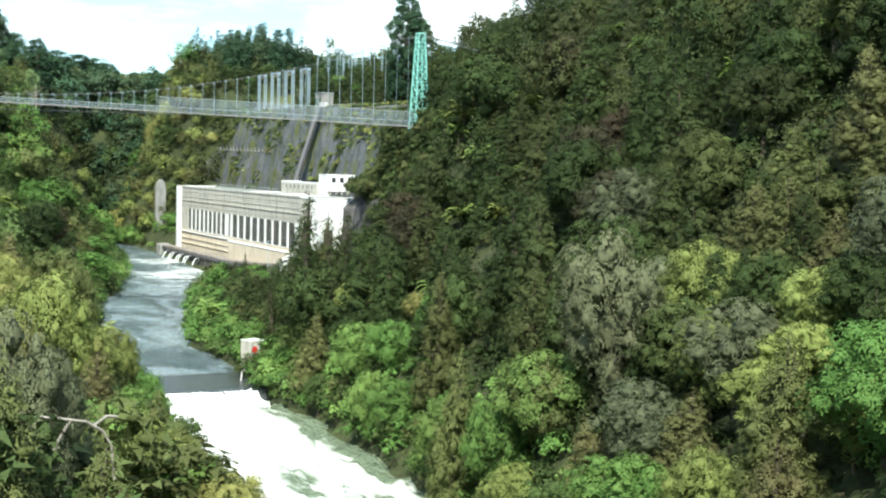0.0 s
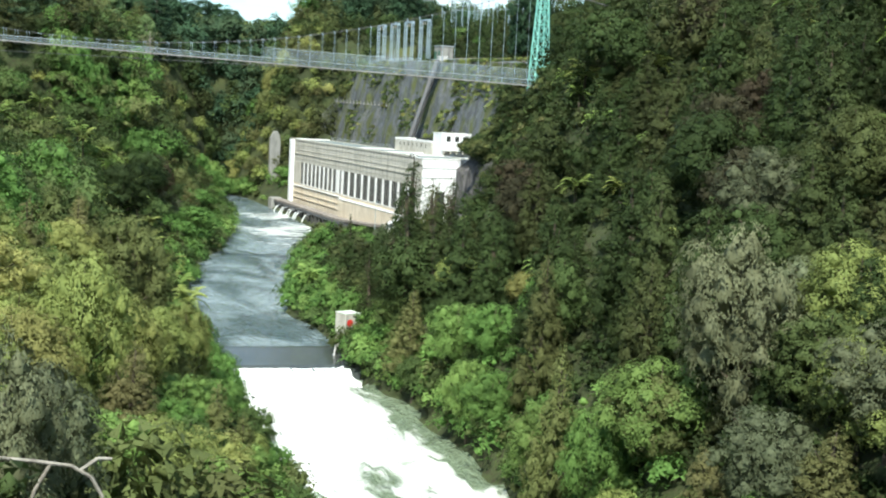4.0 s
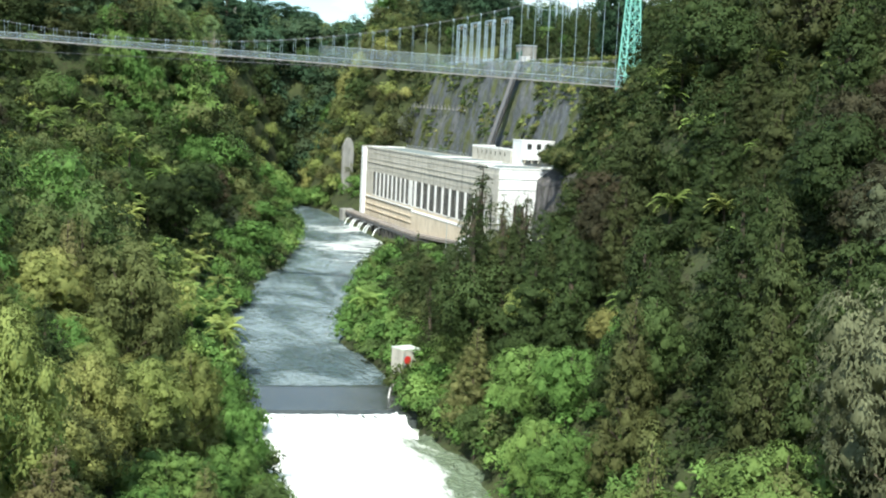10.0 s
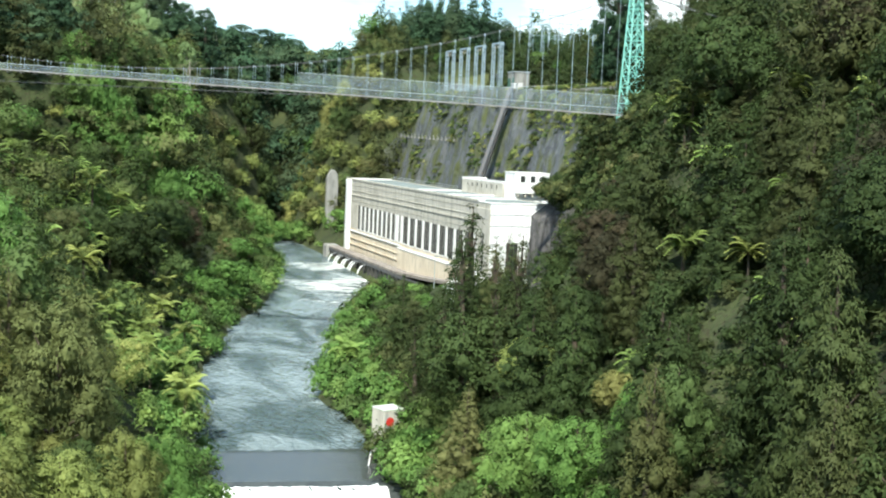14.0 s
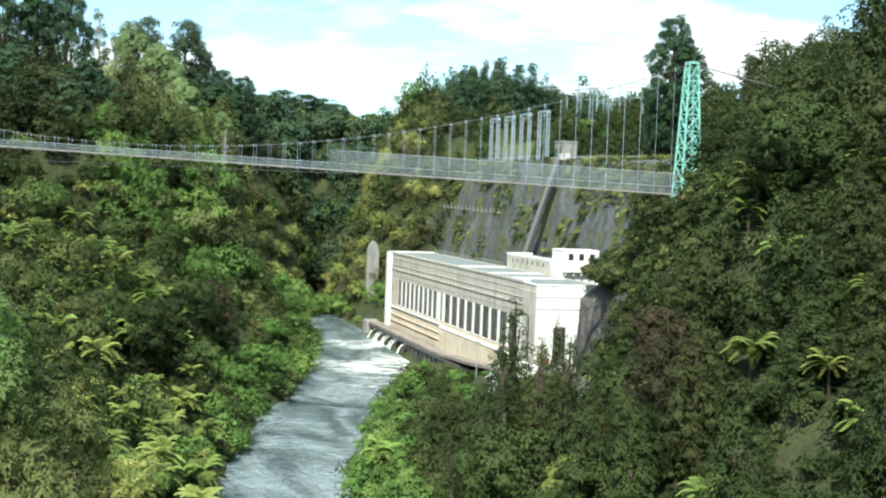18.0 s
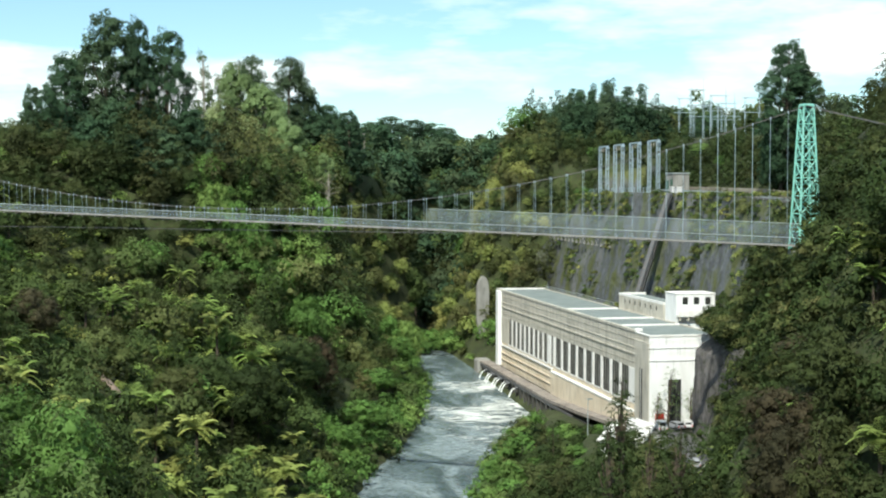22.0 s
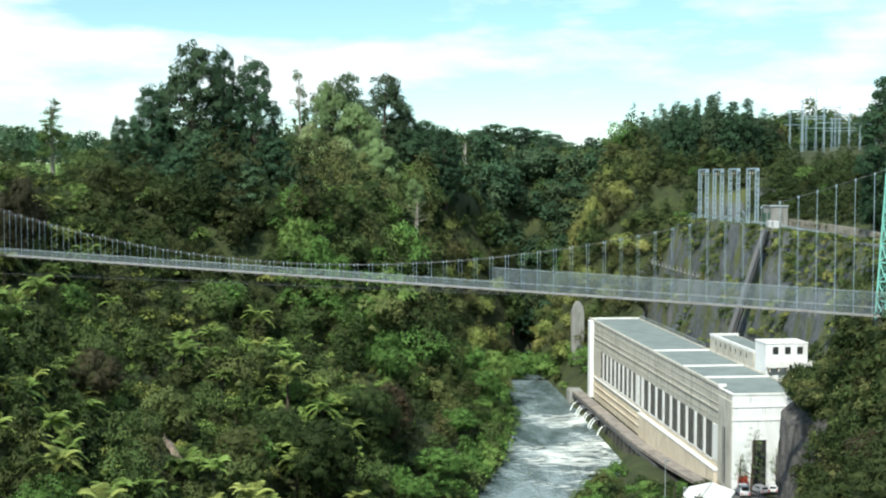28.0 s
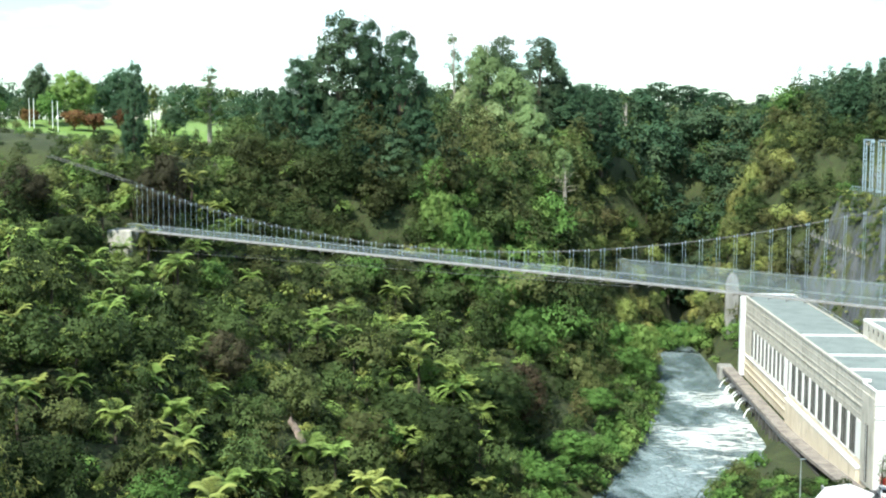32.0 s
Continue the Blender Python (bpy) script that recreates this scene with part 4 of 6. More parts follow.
    # distant woods
    f = np.concatenate([pick_places(41, 900, -300, 110, 470, 800, 9.5), pick_places(42, 800, 80, 330, 470, 900, 9.5), pick_places(47, 1200, 20, 150, 515, 660, 5.5),
                        pick_places(44, 1200, 60, 260, 560, 1000, 8.0), pick_places(43, 300, 200, 330, 40, 470, 10.0), pick_places(45, 500, -150, 400, 950, 1500, 16.0)])
    f = f[~((f[:, 0] > 122) & (f[:, 0] < 190) & (f[:, 1] < 560))]
    f = np.column_stack([f, rng.uniform(0.75, 1.3, len(f))])
    f[:, 3] *= np.where((f[:, 0] > 20) & (f[:, 0] < 84) & (f[:, 1] > 515) & (f[:, 1] < 700), 1.25, 1.0)
    f[:, 3] *= np.where((f[:, 0] >= 84) & (f[:, 0] < 125) & (f[:, 1] > 500) & (f[:, 1] < 720), 0.9, 1.0)
    kind = np.where((f[:, 1] > 500) & (f[:, 0] < 150) & (f[:, 0] > 10), rng.uniform(0, 0.8, len(f)), rng.uniform(0, 1, len(f)))
    scatter("distant_dark_woods", "dark distant woods along the gorge rim", "forest", far_tree, f[kind < 0.65], LEAF_PINE, rng)
    scatter("distant_olive_woods", "olive distant woods behind the power station", "forest", far_tree, f[kind >= 0.65], LEAF_OLIVE, rng)
    s = np.concatenate([pick_places(48, 1500, 40, 72, 400, 480, 4.4), pick_places(49, 1600, 85, 114, 428, 488, 4.0)])
    s = np.column_stack([s, rng.uniform(0.5, 0.9, len(s))])
    tone = rng.uniform(0, 1, len(s))
    # gold leaves supply the sunlit look of the walls by colour
    scatter("sunlit_gorge_bush", "yellow-green sunlit bush on the gorge walls behind the bridge", "forest", mid_round, s[tone < 0.3], LEAF_GOLD, rng)
    scatter("bronze_gorge_bush", "bronze-brown bush on the gorge walls behind the bridge", "forest", mid_round, s[(tone >= 0.3) & (tone < 0.6)], LEAF_BRONZE, rng)
    scatter("olive_gorge_bush", "olive bush on the gorge walls behind the bridge", "forest", mid_round, s[tone >= 0.6], LEAF_OLIVE, rng)
    g = pick_places(46, 2600, 118, 166, 456, 506, 3.9)
    g = np.column_stack([g, np.clip((np.interp(g[:, 0], [118, 126, 136, 148, 158, 166], [84, 96, 101.5, 104, 101, 97]) - g[:, 2]) / 20.5, 0.45, 1.75) * rng.uniform(0.9, 1.06, len(g))])
    scatter("conifer_plantation", "dense plantation conifers on the hill behind the gantries", "forest", far_pine, g, LEAF_PINE, rng)


plant_woods()


def make_tree(name, seed, kind, h, r, leaves, size, mat, bark, label, category, droop=0.0, core=True):
    """A single tree at the origin: trunk with limbs, and a crown of leaf sprays."""
    rng = np.random.default_rng(seed)
    root = empty(name, 0, 0, 0, label=label, category=category)
    c, v, tris, nv = crown(rng, kind, h, r, leaves, size, droop, 0.55 if core else 0, 5)
    bm = bmesh.new()
    add_rod(bm, (0, 0, -1.5), (0, 0, h * 0.5), 0.03 * h, 0.018 * h, 7)
    limbs = [((0, 0, h * 0.5), (0, 0, h * 0.93), 0.018 * h, 0.004 * h, 6)]
    for k in rng.permutation(len(c))[:14]:
        limbs.append(((0, 0, max(h * 0.15, c[k][2] * 0.72)), tuple(c[k]), 0.008 * h, 0.003 * h, 4))
    for limb in limbs:                                    # each limb grows out of the stem
        count = len(bm.verts)
        add_rod(bm, *limb)
        bm.verts.ensure_lookup_table()
        bm.faces.new((bm.verts[0], bm.verts[count], bm.verts[count + 1]))
    part("trunk", bm, bark, root)
    ob = new("crown", mesh_of("crown", v, tris, mat))
    round_off(ob.data, nv)
    ob.parent = root
    return root


def place_all(root, spots, seed, sink=0.5):
    """The first spot takes the tree itself, the others copies. spots: rows of x, y, size, and z where given."""
    rng = np.random.default_rng(seed)
    for k, (x, y, s, *z) in enumerate(spots):
        gz = z[0] if z else float(ground_z(x, y)) - sink
        wide, tall = s if isinstance(s, tuple) else (s, s * rng.uniform(0.92, 1.1))
        m = pose(x, y, gz, rng.uniform(-3, 3), rng.uniform(-3, 3), rng.uniform(0, 360))
        ob = root if k == 0 else copy_thing(root, m)
        ob.matrix_basis = m @ Matrix.Diagonal((wide, wide, tall, 1))


def make_fern(seed, trunk_h, label):
    """A tree fern: fibrous trunk and a wheel of arching fronds with leaflets."""
    rng = np.random.default_rng(seed)
    root = empty("tree_fern", 0, 0, 0, label=label, category="tree fern", group="tree ferns")
    bm = add_rod(bmesh.new(), (0, 0, -1.2), (0, 0, trunk_h), 0.26, 0.17, 8)
    part("trunk", bm, BARK, root)
    v, f = [], []
    for k in range(17):
        a = 2 * np.pi * k / 17 + rng.uniform(-0.15, 0.15)
        ln, up = rng.uniform(2.9, 3.9), rng.choice([0.7, 1.8, 3.0, 4.0]) + rng.uniform(-0.3, 0.3)
        d, side = np.array([np.cos(a), np.sin(a), 0]), np.array([-np.sin(a), np.cos(a), 0])
        for u in np.linspace(0.10, 0.98, 16):
            p = d * ln * u * (1 - 0.07 * up) + np.array([0, 0, trunk_h + up * u - 2.3 * u ** 2.4])
            wd = 0.78 * np.sin(np.pi * min(1, u * 0.86 + 0.10)) + 0.05
            for sgn in (-1, 1):
                t = p + side * sgn * wd + d * 0.16 - np.array([0, 0, 0.13])
                i = len(v)
                v += [p - d * 0.13, p + d * 0.13, t + d * 0.12, t - d * 0.08]
                f.append((i, i + 1, i + 2, i + 3))
    ob = new("fronds", mesh_of("fronds", np.array(v), np.array(f), FROND))
    ob.parent = root
    return root


def plant_singles():
    rng = np.random.default_rng(6)
    for k in range(3):
        place_all(make_fern(60 + k, (4.0, 5.0, 6.2)[k], "yellow-green tree fern with arching fronds on a dark trunk"), FERNS[k::3], 70 + k)
    # tall pines on the left rim and on the right above the bridge
    pine = make_tree("pine_tree", 81, "pine", 30, 7.2, 7600, 0.68, LEAF_PINE, BARK, "tall dark green pine on the gorge rim", "pine tree", 0.1)
    place_all(pine, [(-26, 374, (1.42, 1.76), 57), (-14.8, 375, (0.72, 1.72), 57), (-8.0, 374, (1.05, 1.64), 57), (-33, 371, (1.0, 1.38), 57), (-20, 366, (1.15, 1.15), 52), (-3, 371, (0.9, 1.05), 54), (-12, 364, (1.2, 1.0), 50),
                     (4, 370, 0.9, 52), (-28, 362, (1.0, 0.9), 54), (-26, 358, (0.95, 1.05), 50), (-17, 354, (1.05, 1.0), 47), (-8, 357, (1.0, 1.0), 48), (-21, 348, (0.9, 0.7), 46), (-11, 347, (0.9, 0.75), 43), (131, 296, (0.9, 1.14), 63), (138, 300, (0.8, 0.85), 66), (-68, 332, (0.42, 0.95)), (40, 480, 1.0, 64), (53, 476, (0.8, 0.9), 65), (-42, 372, (0.5, 0.95), 62)], 82, 1)
    tier = make_tree("layered_pine", 83, "tier", 28, 6.0, 800, 0.75, LEAF_OLIVE, BARK_PALE, "tall open tree with layered branches on the rim", "pine tree", 0.1)
    place_all(tier, [(3, 480, (1.0, 1.85), 63), (9, 478, (0.9, 1.6), 62), (70, 568, 0.95), (-71, 425, (1.0, 0.85), 76)], 84, 1)
    pale = make_tree("pale_gum_tree", 85, "round", 29, 5.6, 1700, 0.80, LEAF_PALE, BARK_PALE, "pale green broadleaf tree with bare pale limbs", "tree")
    place_all(pale, [(13, 468, (1.4, 1.7), 61), (22, 464, (1.5, 1.45), 60), (4, 470, (0.8, 1.25), 60), (14, 448, (1.5, 1.1), 58), (30, 446, 1.1, 58), (37, 399, 0.5, 60)], 86, 1)
    dark = make_tree("dark_rim_tree", 87, "pine", 26, 7.2, 3600, 0.75, LEAF_PINE, BARK, "dark rounded tree on the plateau edge", "tree")
    place_all(dark, [(18, 486, (1.15, 1.82), 64), (31, 482, (1.3, 1.8), 64), (39, 488, (1.0, 1.45), 64), (91, 640, (1.6, 1.1)), (104, 642, (1.6, 1.05)), (114, 644, (1.6, 1.0)), (82, 640, (1.2, 1.0)), (124, 660, (1.4, 0.95)), (57, 560, (0.6, 0.9)), (140, 700, 0.9), (160, 740, 0.9), (47, 500, (1.0, 1.15), 66)], 88, 1)
    # individual trees near the flight: name, crown, height, radius, sprays, spray size, leaves, label, droop
    big = [("native_conifer", "cone", 13, 3.6, 2300, 0.30, LEAF_DARK, "dark olive native conifer with drooping sprays", 0.5),
           ("golden_conifer", "cone", 12, 3.4, 2100, 0.29, LEAF_BRONZE, "golden-bronze young native conifer", 0.3),
           ("olive_tree", "round", 10, 3.9, 2200, 0.30, LEAF_OLIVE, "olive-green native broadleaf tree with billowing crown", 0.2),
           ("feathery_grey_tree", "round", 11, 5.0, 2500, 0.31, LEAF_GREY, "grey-green native tree with dry feathery branches", 0.4),
           ("green_broadleaf", "round", 8, 3.8, 2000, 0.29, LEAF_BRIGHT, "bright green broadleaf tree near the river", 0.1),
           ("golden_broadleaf", "round", 8, 3.6, 2000, 0.28, LEAF_GOLD, "yellow-green sunlit broadleaf tree on the bank", 0.1),
           ("brown_tree", "round", 10, 4.2, 2200, 0.32, LEAF_BROWN, "brown-tinged native tree with a dense round crown", 0.2),
           ("dark_broadleaf", "round", 10, 4.2, 2200, 0.33, LEAF_DARK, "very dark green native tree with a broad crown", 0.2)]
    # trees that stand out: kind, place, height of the top, radius
    marked = [(3, 38.5, 49, 38.5, 6.4), (3, -31.5, 25, 34.5, 5.2), (3, -27, 34, 30, 4.2), (3, -36, 20, 31, 4.5), (3, 46, 52, 35, 4.5), (1, 29.8, 72, 23.5, 4.2), (4, 31.5, 64, 17.5, 4.2), (1, 40.3, 96, 31, 4.4), (2, 44, 99, 30, 4.0),
              (4, 36.6, 110, 13.5, 4.0), (2, -9.5, 120, 33, 6.0), (1, -6, 130, 28, 4.2), (5, -3, 111, 22, 4.0), (4, 2.5, 124, 14, 3.4), (4, 0, 104, 13, 3.6), (5, -9, 101, 23, 4.2), (1, -16, 124, 35, 4.2), (5, -22, 62, 34.5, 4.4), (1, -13, 140.5, 34.5, 5.0), (5, -15, 84, 27, 4.5), (4, -8, 92, 15.5, 3.2), (4, 1.8, 133, 16, 4.0), (4, 4, 120, 13, 3.4),
              (6, 68, 164, 39.5, 5.6), (6, 63.5, 152, 37, 5.0), (0, 83, 143.5, 60.5, 5.6), (0, 68, 129, 44, 5.0), (0, 60, 138, 41, 4.6), (0, 46, 77.5, 43, 5.0), (0, 39.5, 68.5, 34, 4.6), (0, 48, 128.5, 34, 4.6), (7, 55, 141, 31, 4.4), (0, 56, 96, 42, 4.6), (0, 63, 108, 44, 5.0),
              (7, 76, 168, 44, 5.4), (6, 80, 180, 44, 4.8), (7, 74, 183, 36, 4.4), (0, 88, 160, 58, 5.0), (6, 92, 176, 60, 5.4), (6, 96, 150, 72, 6.0),
              (7, 19, 286, 34, 7.4), (7, 9, 259, 32.5, 7.2), (7, 1, 268, 33, 6.0), (6, 24, 300, 32, 5.4), (7, -4, 250, 33, 5.4), (6, -28, 246, 47, 5.0), (7, -40, 258, 54, 5.0), (7, -60, 262, 66, 5.5), (6, -75, 280, 74, 6.0), (6, -52, 300, 76, 6.0),
              (5, 14, 434, 75, 6.0), (5, 22, 427, 73, 5.4), (4, 8, 426, 77, 5.4), (5, 30, 432, 72, 4.6), (4, 41.5, 328, 21, 5.8), (4, 34, 296, 18.5, 5.4), (4, 46, 342, 22, 5.6), (4, 52, 362, 25, 5.6), (4, 49, 374, 30, 5.4), (4, 58, 388, 27, 5.0), (4, 4.3, 344, 66.5, 4.6), (4, 9, 344, 62, 4.4), (4, 14.3, 344, 57, 4.4), (4, 20, 343, 47.5, 4.2), (4, 25, 342, 38.5, 4.2), (4, 28, 280, 16, 4.4), (1, 42, 398, 38, 5.5), (1, 37, 389, 37, 5.0), (2, 30, 372, 44, 5.5), (1, 50, 404, 34, 4.6), (5, 56, 418, 30, 4.5),
              # kind 7 at y 484 and 485 darkens the gorge gap in place of shade
              (1, 59.5, 40, 48.5, 4.8), (1, 54, 32, 42, 4.8), (1, 63, 47, 52, 4.6), (5, 49, 29, 36, 4.6), (1, 57, 47, 45, 4.8), (5, 43, 24, 31, 4.4), (1, 66, 36, 52, 4.8), (7, 70, 485, 64, 5.4), (7, 74, 484, 52, 5.0), (2, 78, 484, 38, 5.0), (1, 106, 472, 76, 4.5), (5, 99, 468, 62, 4.4), (5, 112, 474, 82, 4.5), (1, 117, 477, 86, 4.6), (2, 95, 464, 54, 4.2), (5, 103, 466, 70, 4.0), (2, 109, 466, 76, 4.2), (1, 100, 458, 60, 4.2), (6, 169, 496, 97.5, 6.0), (6, 177, 499, 96, 6.0), (6, 173, 488, 92, 5.0), (6, 160, 486, 92, 5.0), (2, 150, 470, 84, 5.0), (6, 140, 462, 82, 5.0), (2, 128, 458, 80, 5.0), (6, 166, 474, 86, 5.0), (1, 34, 30, 24, 4.0), (5, 30, 22, 20, 4.2), (5, 40, 34, 31, 4.4), (0, 47, 38, 38, 3.2)]
    near = np.concatenate([pick_places(91, 1300, 14, 84, -15, 150, 7.4), pick_places(92, 800, -62, 6, -8, 135, 7.2)])
    chosen = {k: [] for k in range(8)}
    for k, x, y, top, wide in marked:
        gz = float(ground_z(x, y)) - 0.5
        chosen[k].append((x, y, (wide / (big[k][3] * 1.05), (top - gz) / (big[k][2] * 1.02)), gz))
    for x, y, z in near:
        if any((x - m[1]) ** 2 + (y - m[2]) ** 2 < (m[4] + 1.0) ** 2 for m in marked):
            continue
        d = min(abs(left_edge(y) - x), abs(x - right_edge(y)))
        # odds paint the light: gold kinds on sunlit banks, dark ones on shaded slope
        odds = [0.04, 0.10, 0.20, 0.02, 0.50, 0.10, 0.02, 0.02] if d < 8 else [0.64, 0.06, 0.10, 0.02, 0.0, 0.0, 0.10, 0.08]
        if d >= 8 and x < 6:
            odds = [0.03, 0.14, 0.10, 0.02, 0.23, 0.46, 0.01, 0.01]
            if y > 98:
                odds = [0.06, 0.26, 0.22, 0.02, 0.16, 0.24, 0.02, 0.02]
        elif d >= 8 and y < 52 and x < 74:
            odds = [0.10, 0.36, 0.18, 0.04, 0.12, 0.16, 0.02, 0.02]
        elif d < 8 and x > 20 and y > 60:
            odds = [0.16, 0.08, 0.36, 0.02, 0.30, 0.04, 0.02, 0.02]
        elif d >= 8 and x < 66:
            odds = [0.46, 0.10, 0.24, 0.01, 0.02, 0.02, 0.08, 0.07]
        chosen[int(rng.choice(8, p=odds))].append((x, y, float(height_limit(x, y)) * rng.uniform(0.9, 1.4)))
    # more trees on both near banks, gold-heavy nearest to imitate sun
    for x, y, z in pick_places(93, 500, 28, 55, 8, 60, 6.0):
        if x - right_edge(y) > 5:
            chosen[int(rng.choice(6, p=[0.06, 0.28, 0.18, 0.04, 0.14, 0.30] if y < 34 else [0.30, 0.20, 0.36, 0.04, 0.06, 0.04]))].append((x, y, rng.uniform(0.85, 1.25)))
    for x, y, z in pick_places(94, 500, -42, 3, 42, 132, 6.0):
        chosen[int(rng.choice(6, p=[0.04, 0.10, 0.16, 0.02, 0.24, 0.44] if y < 98 else [0.08, 0.20, 0.30, 0.02, 0.18, 0.22]))].append((x, y, height_limit(x, y) * rng.uniform(0.8, 1.1)))
    for k, (name, kind, h, r, n, size, mat, label, droop) in enumerate(big):
        root = make_tree(name, 100 + k, kind, h, r, n, size, mat, BARK, label, "tree", droop)
        place_all(root, chosen[k], 110 + k)


plant_singles()


# ---- rock faces ----
def rock_sheet(name, label, rows, cols, point, rough, seed, mat):
    """A faceted rock face. point(u, v) gives the smooth face; it is broken up along its normal."""
    rng = np.random.default_rng(seed)
    u, v = np.meshgrid(np.linspace(0, 1, cols), np.linspace(0, 1, rows))
    p, n = point(u, v)
    length = u * cols
    up = v * rows
    push = (np.sin(length * 0.9 + 2.2 * np.sin(up * 0.23)) * 0.5 + np.sin(length * 0.37 + 1.0) * 0.8 + np.sin(up * 0.55 + length * 0.21) * 0.35 + rng.normal(0, 0.28, u.shape)) * rough
    q = p + n * push[..., None]
    w = cols
    i = (np.arange(rows - 1)[:, None] * w + np.arange(w - 1)[None]).ravel()
    f = np.stack([i, i + 1, i + w + 1, i + w], 1)
    ob = new(name, mesh_of(name, q.reshape(-1, 3), f, mat))
    return tagged(ob, label, "cliff", kind="structure")


def shelf_z(y):
    return np.interp(y, [255, 300, 340, 405, 425], [60, 62.4, 63.2, 63.2, 55])


def behind_station(u, v):
    y = 256 + u * 170
    top = shelf_z(y) + 0.2
    z = 14 + v * (top - 14)
    x = 105.4 + (z - 17) / 3.9 + 1.2 * np.sin(y * 0.05)
    nrm = np.array([-0.97, 0, 0.25])
    return np.stack([x, y, z], -1), nrm * np.ones(x.shape + (1,))


rock_sheet("cliff_face", "steep grey streaked rock face behind the power station", 50, 150, behind_station, 0.42, 3, ROCK)


def beside_end_wall(u, v):
    a = u * 1.0
    x = np.interp(a, [0, 0.45, 0.55, 1.0], [90.6, 92.4, 93.5, 105.0])
    y = np.interp(a, [0, 0.45, 0.55, 1.0], [226, 252.0, 254.6, 258.6])
    z = 16.5 + v * np.interp(a, [0, 0.3, 0.5, 1], [24, 21, 20, 25])
    nx = np.where(a < 0.5, -0.98, -0.45)
    ny = np.where(a < 0.5, 0.1, 0.88)
    x = x + v * 0.5 + np.clip(v - 0.8, 0, 1) * 28
    return np.stack([x, y, z], -1), np.stack([nx, ny, 0.1 + 0 * a], -1)


rock_sheet("rock_bluff", "sheer dark rock bluff beside the white end wall", 20, 44, beside_end_wall, 0.4, 6, ROCK_DARK)


def slip_left(u, v):
    y = 236 + u * 3.2 + 11 * v
    x = -13 - v * 4.6 + u * 1.0
    return np.stack([x, y, ground_z(x, y) + 0.6 + 0.9 * np.sin(np.pi * u)], -1), np.array([0.6, 0, 0.8]) * np.ones(u.shape + (1,))


rock_sheet("bare_slip", "bare reddish earth slip between tree ferns", 14, 8, slip_left, 0.3, 8, ROCK_BARE)


def slip_pines(u, v):
    y = 356 + u * 9
    x = -8 - v * 14 + u * 2
    return np.stack([x, y, ground_z(x, y) + 2.5 + 2.5 * np.sin(np.pi * u)], -1), np.array([0.7, -0.3, 0.6]) * np.ones(u.shape + (1,))


rock_sheet("bare_rock", "bare pale rock outcrop under the tall pines", 14, 10, slip_pines, 0.5, 9, ROCK_BARE)

for k in range(16):
    y = 364 + k * 4.0
    bar = empty("cliff_anchor", 112.6, y, 48.6 + 0.012 * (y - 364), label="short pale rock anchor bar on the cliff face", category="rock anchor", group="rock anchors on the cliff")
    part("rod", rod((0, 0, -0.3), (-0.5, -0.1, 0.8), 0.11, None, 6), PIER_GREY, bar)
    part("plate", box(-0.5, 0.1, -0.4, 0.4, -0.7, -0.1, 0.05), PIER_GREY, bar)

# dark service way that runs up the face
way = empty("incline_track", 110, 323, 20, label="dark straight service incline up the rock face", category="incline", kind="structure")
for dy in (-1.1, 1.1):
    part("rail", rod((-4.2, dy, 18), (4.6, dy + 1.5, 43.2), 0.28, 0.28, 5), STEEL_DARK, way)
part("bed", rod((-3.6, 0, 18), (5.0, 1.5, 43.0), 1.0, 1.0, 4), STEEL_DARK, way)

# ---- power station ----
X0, X1, Y0, Y1, ROOF = 86.3, 100.8, 260.0, 390.0, 34.7


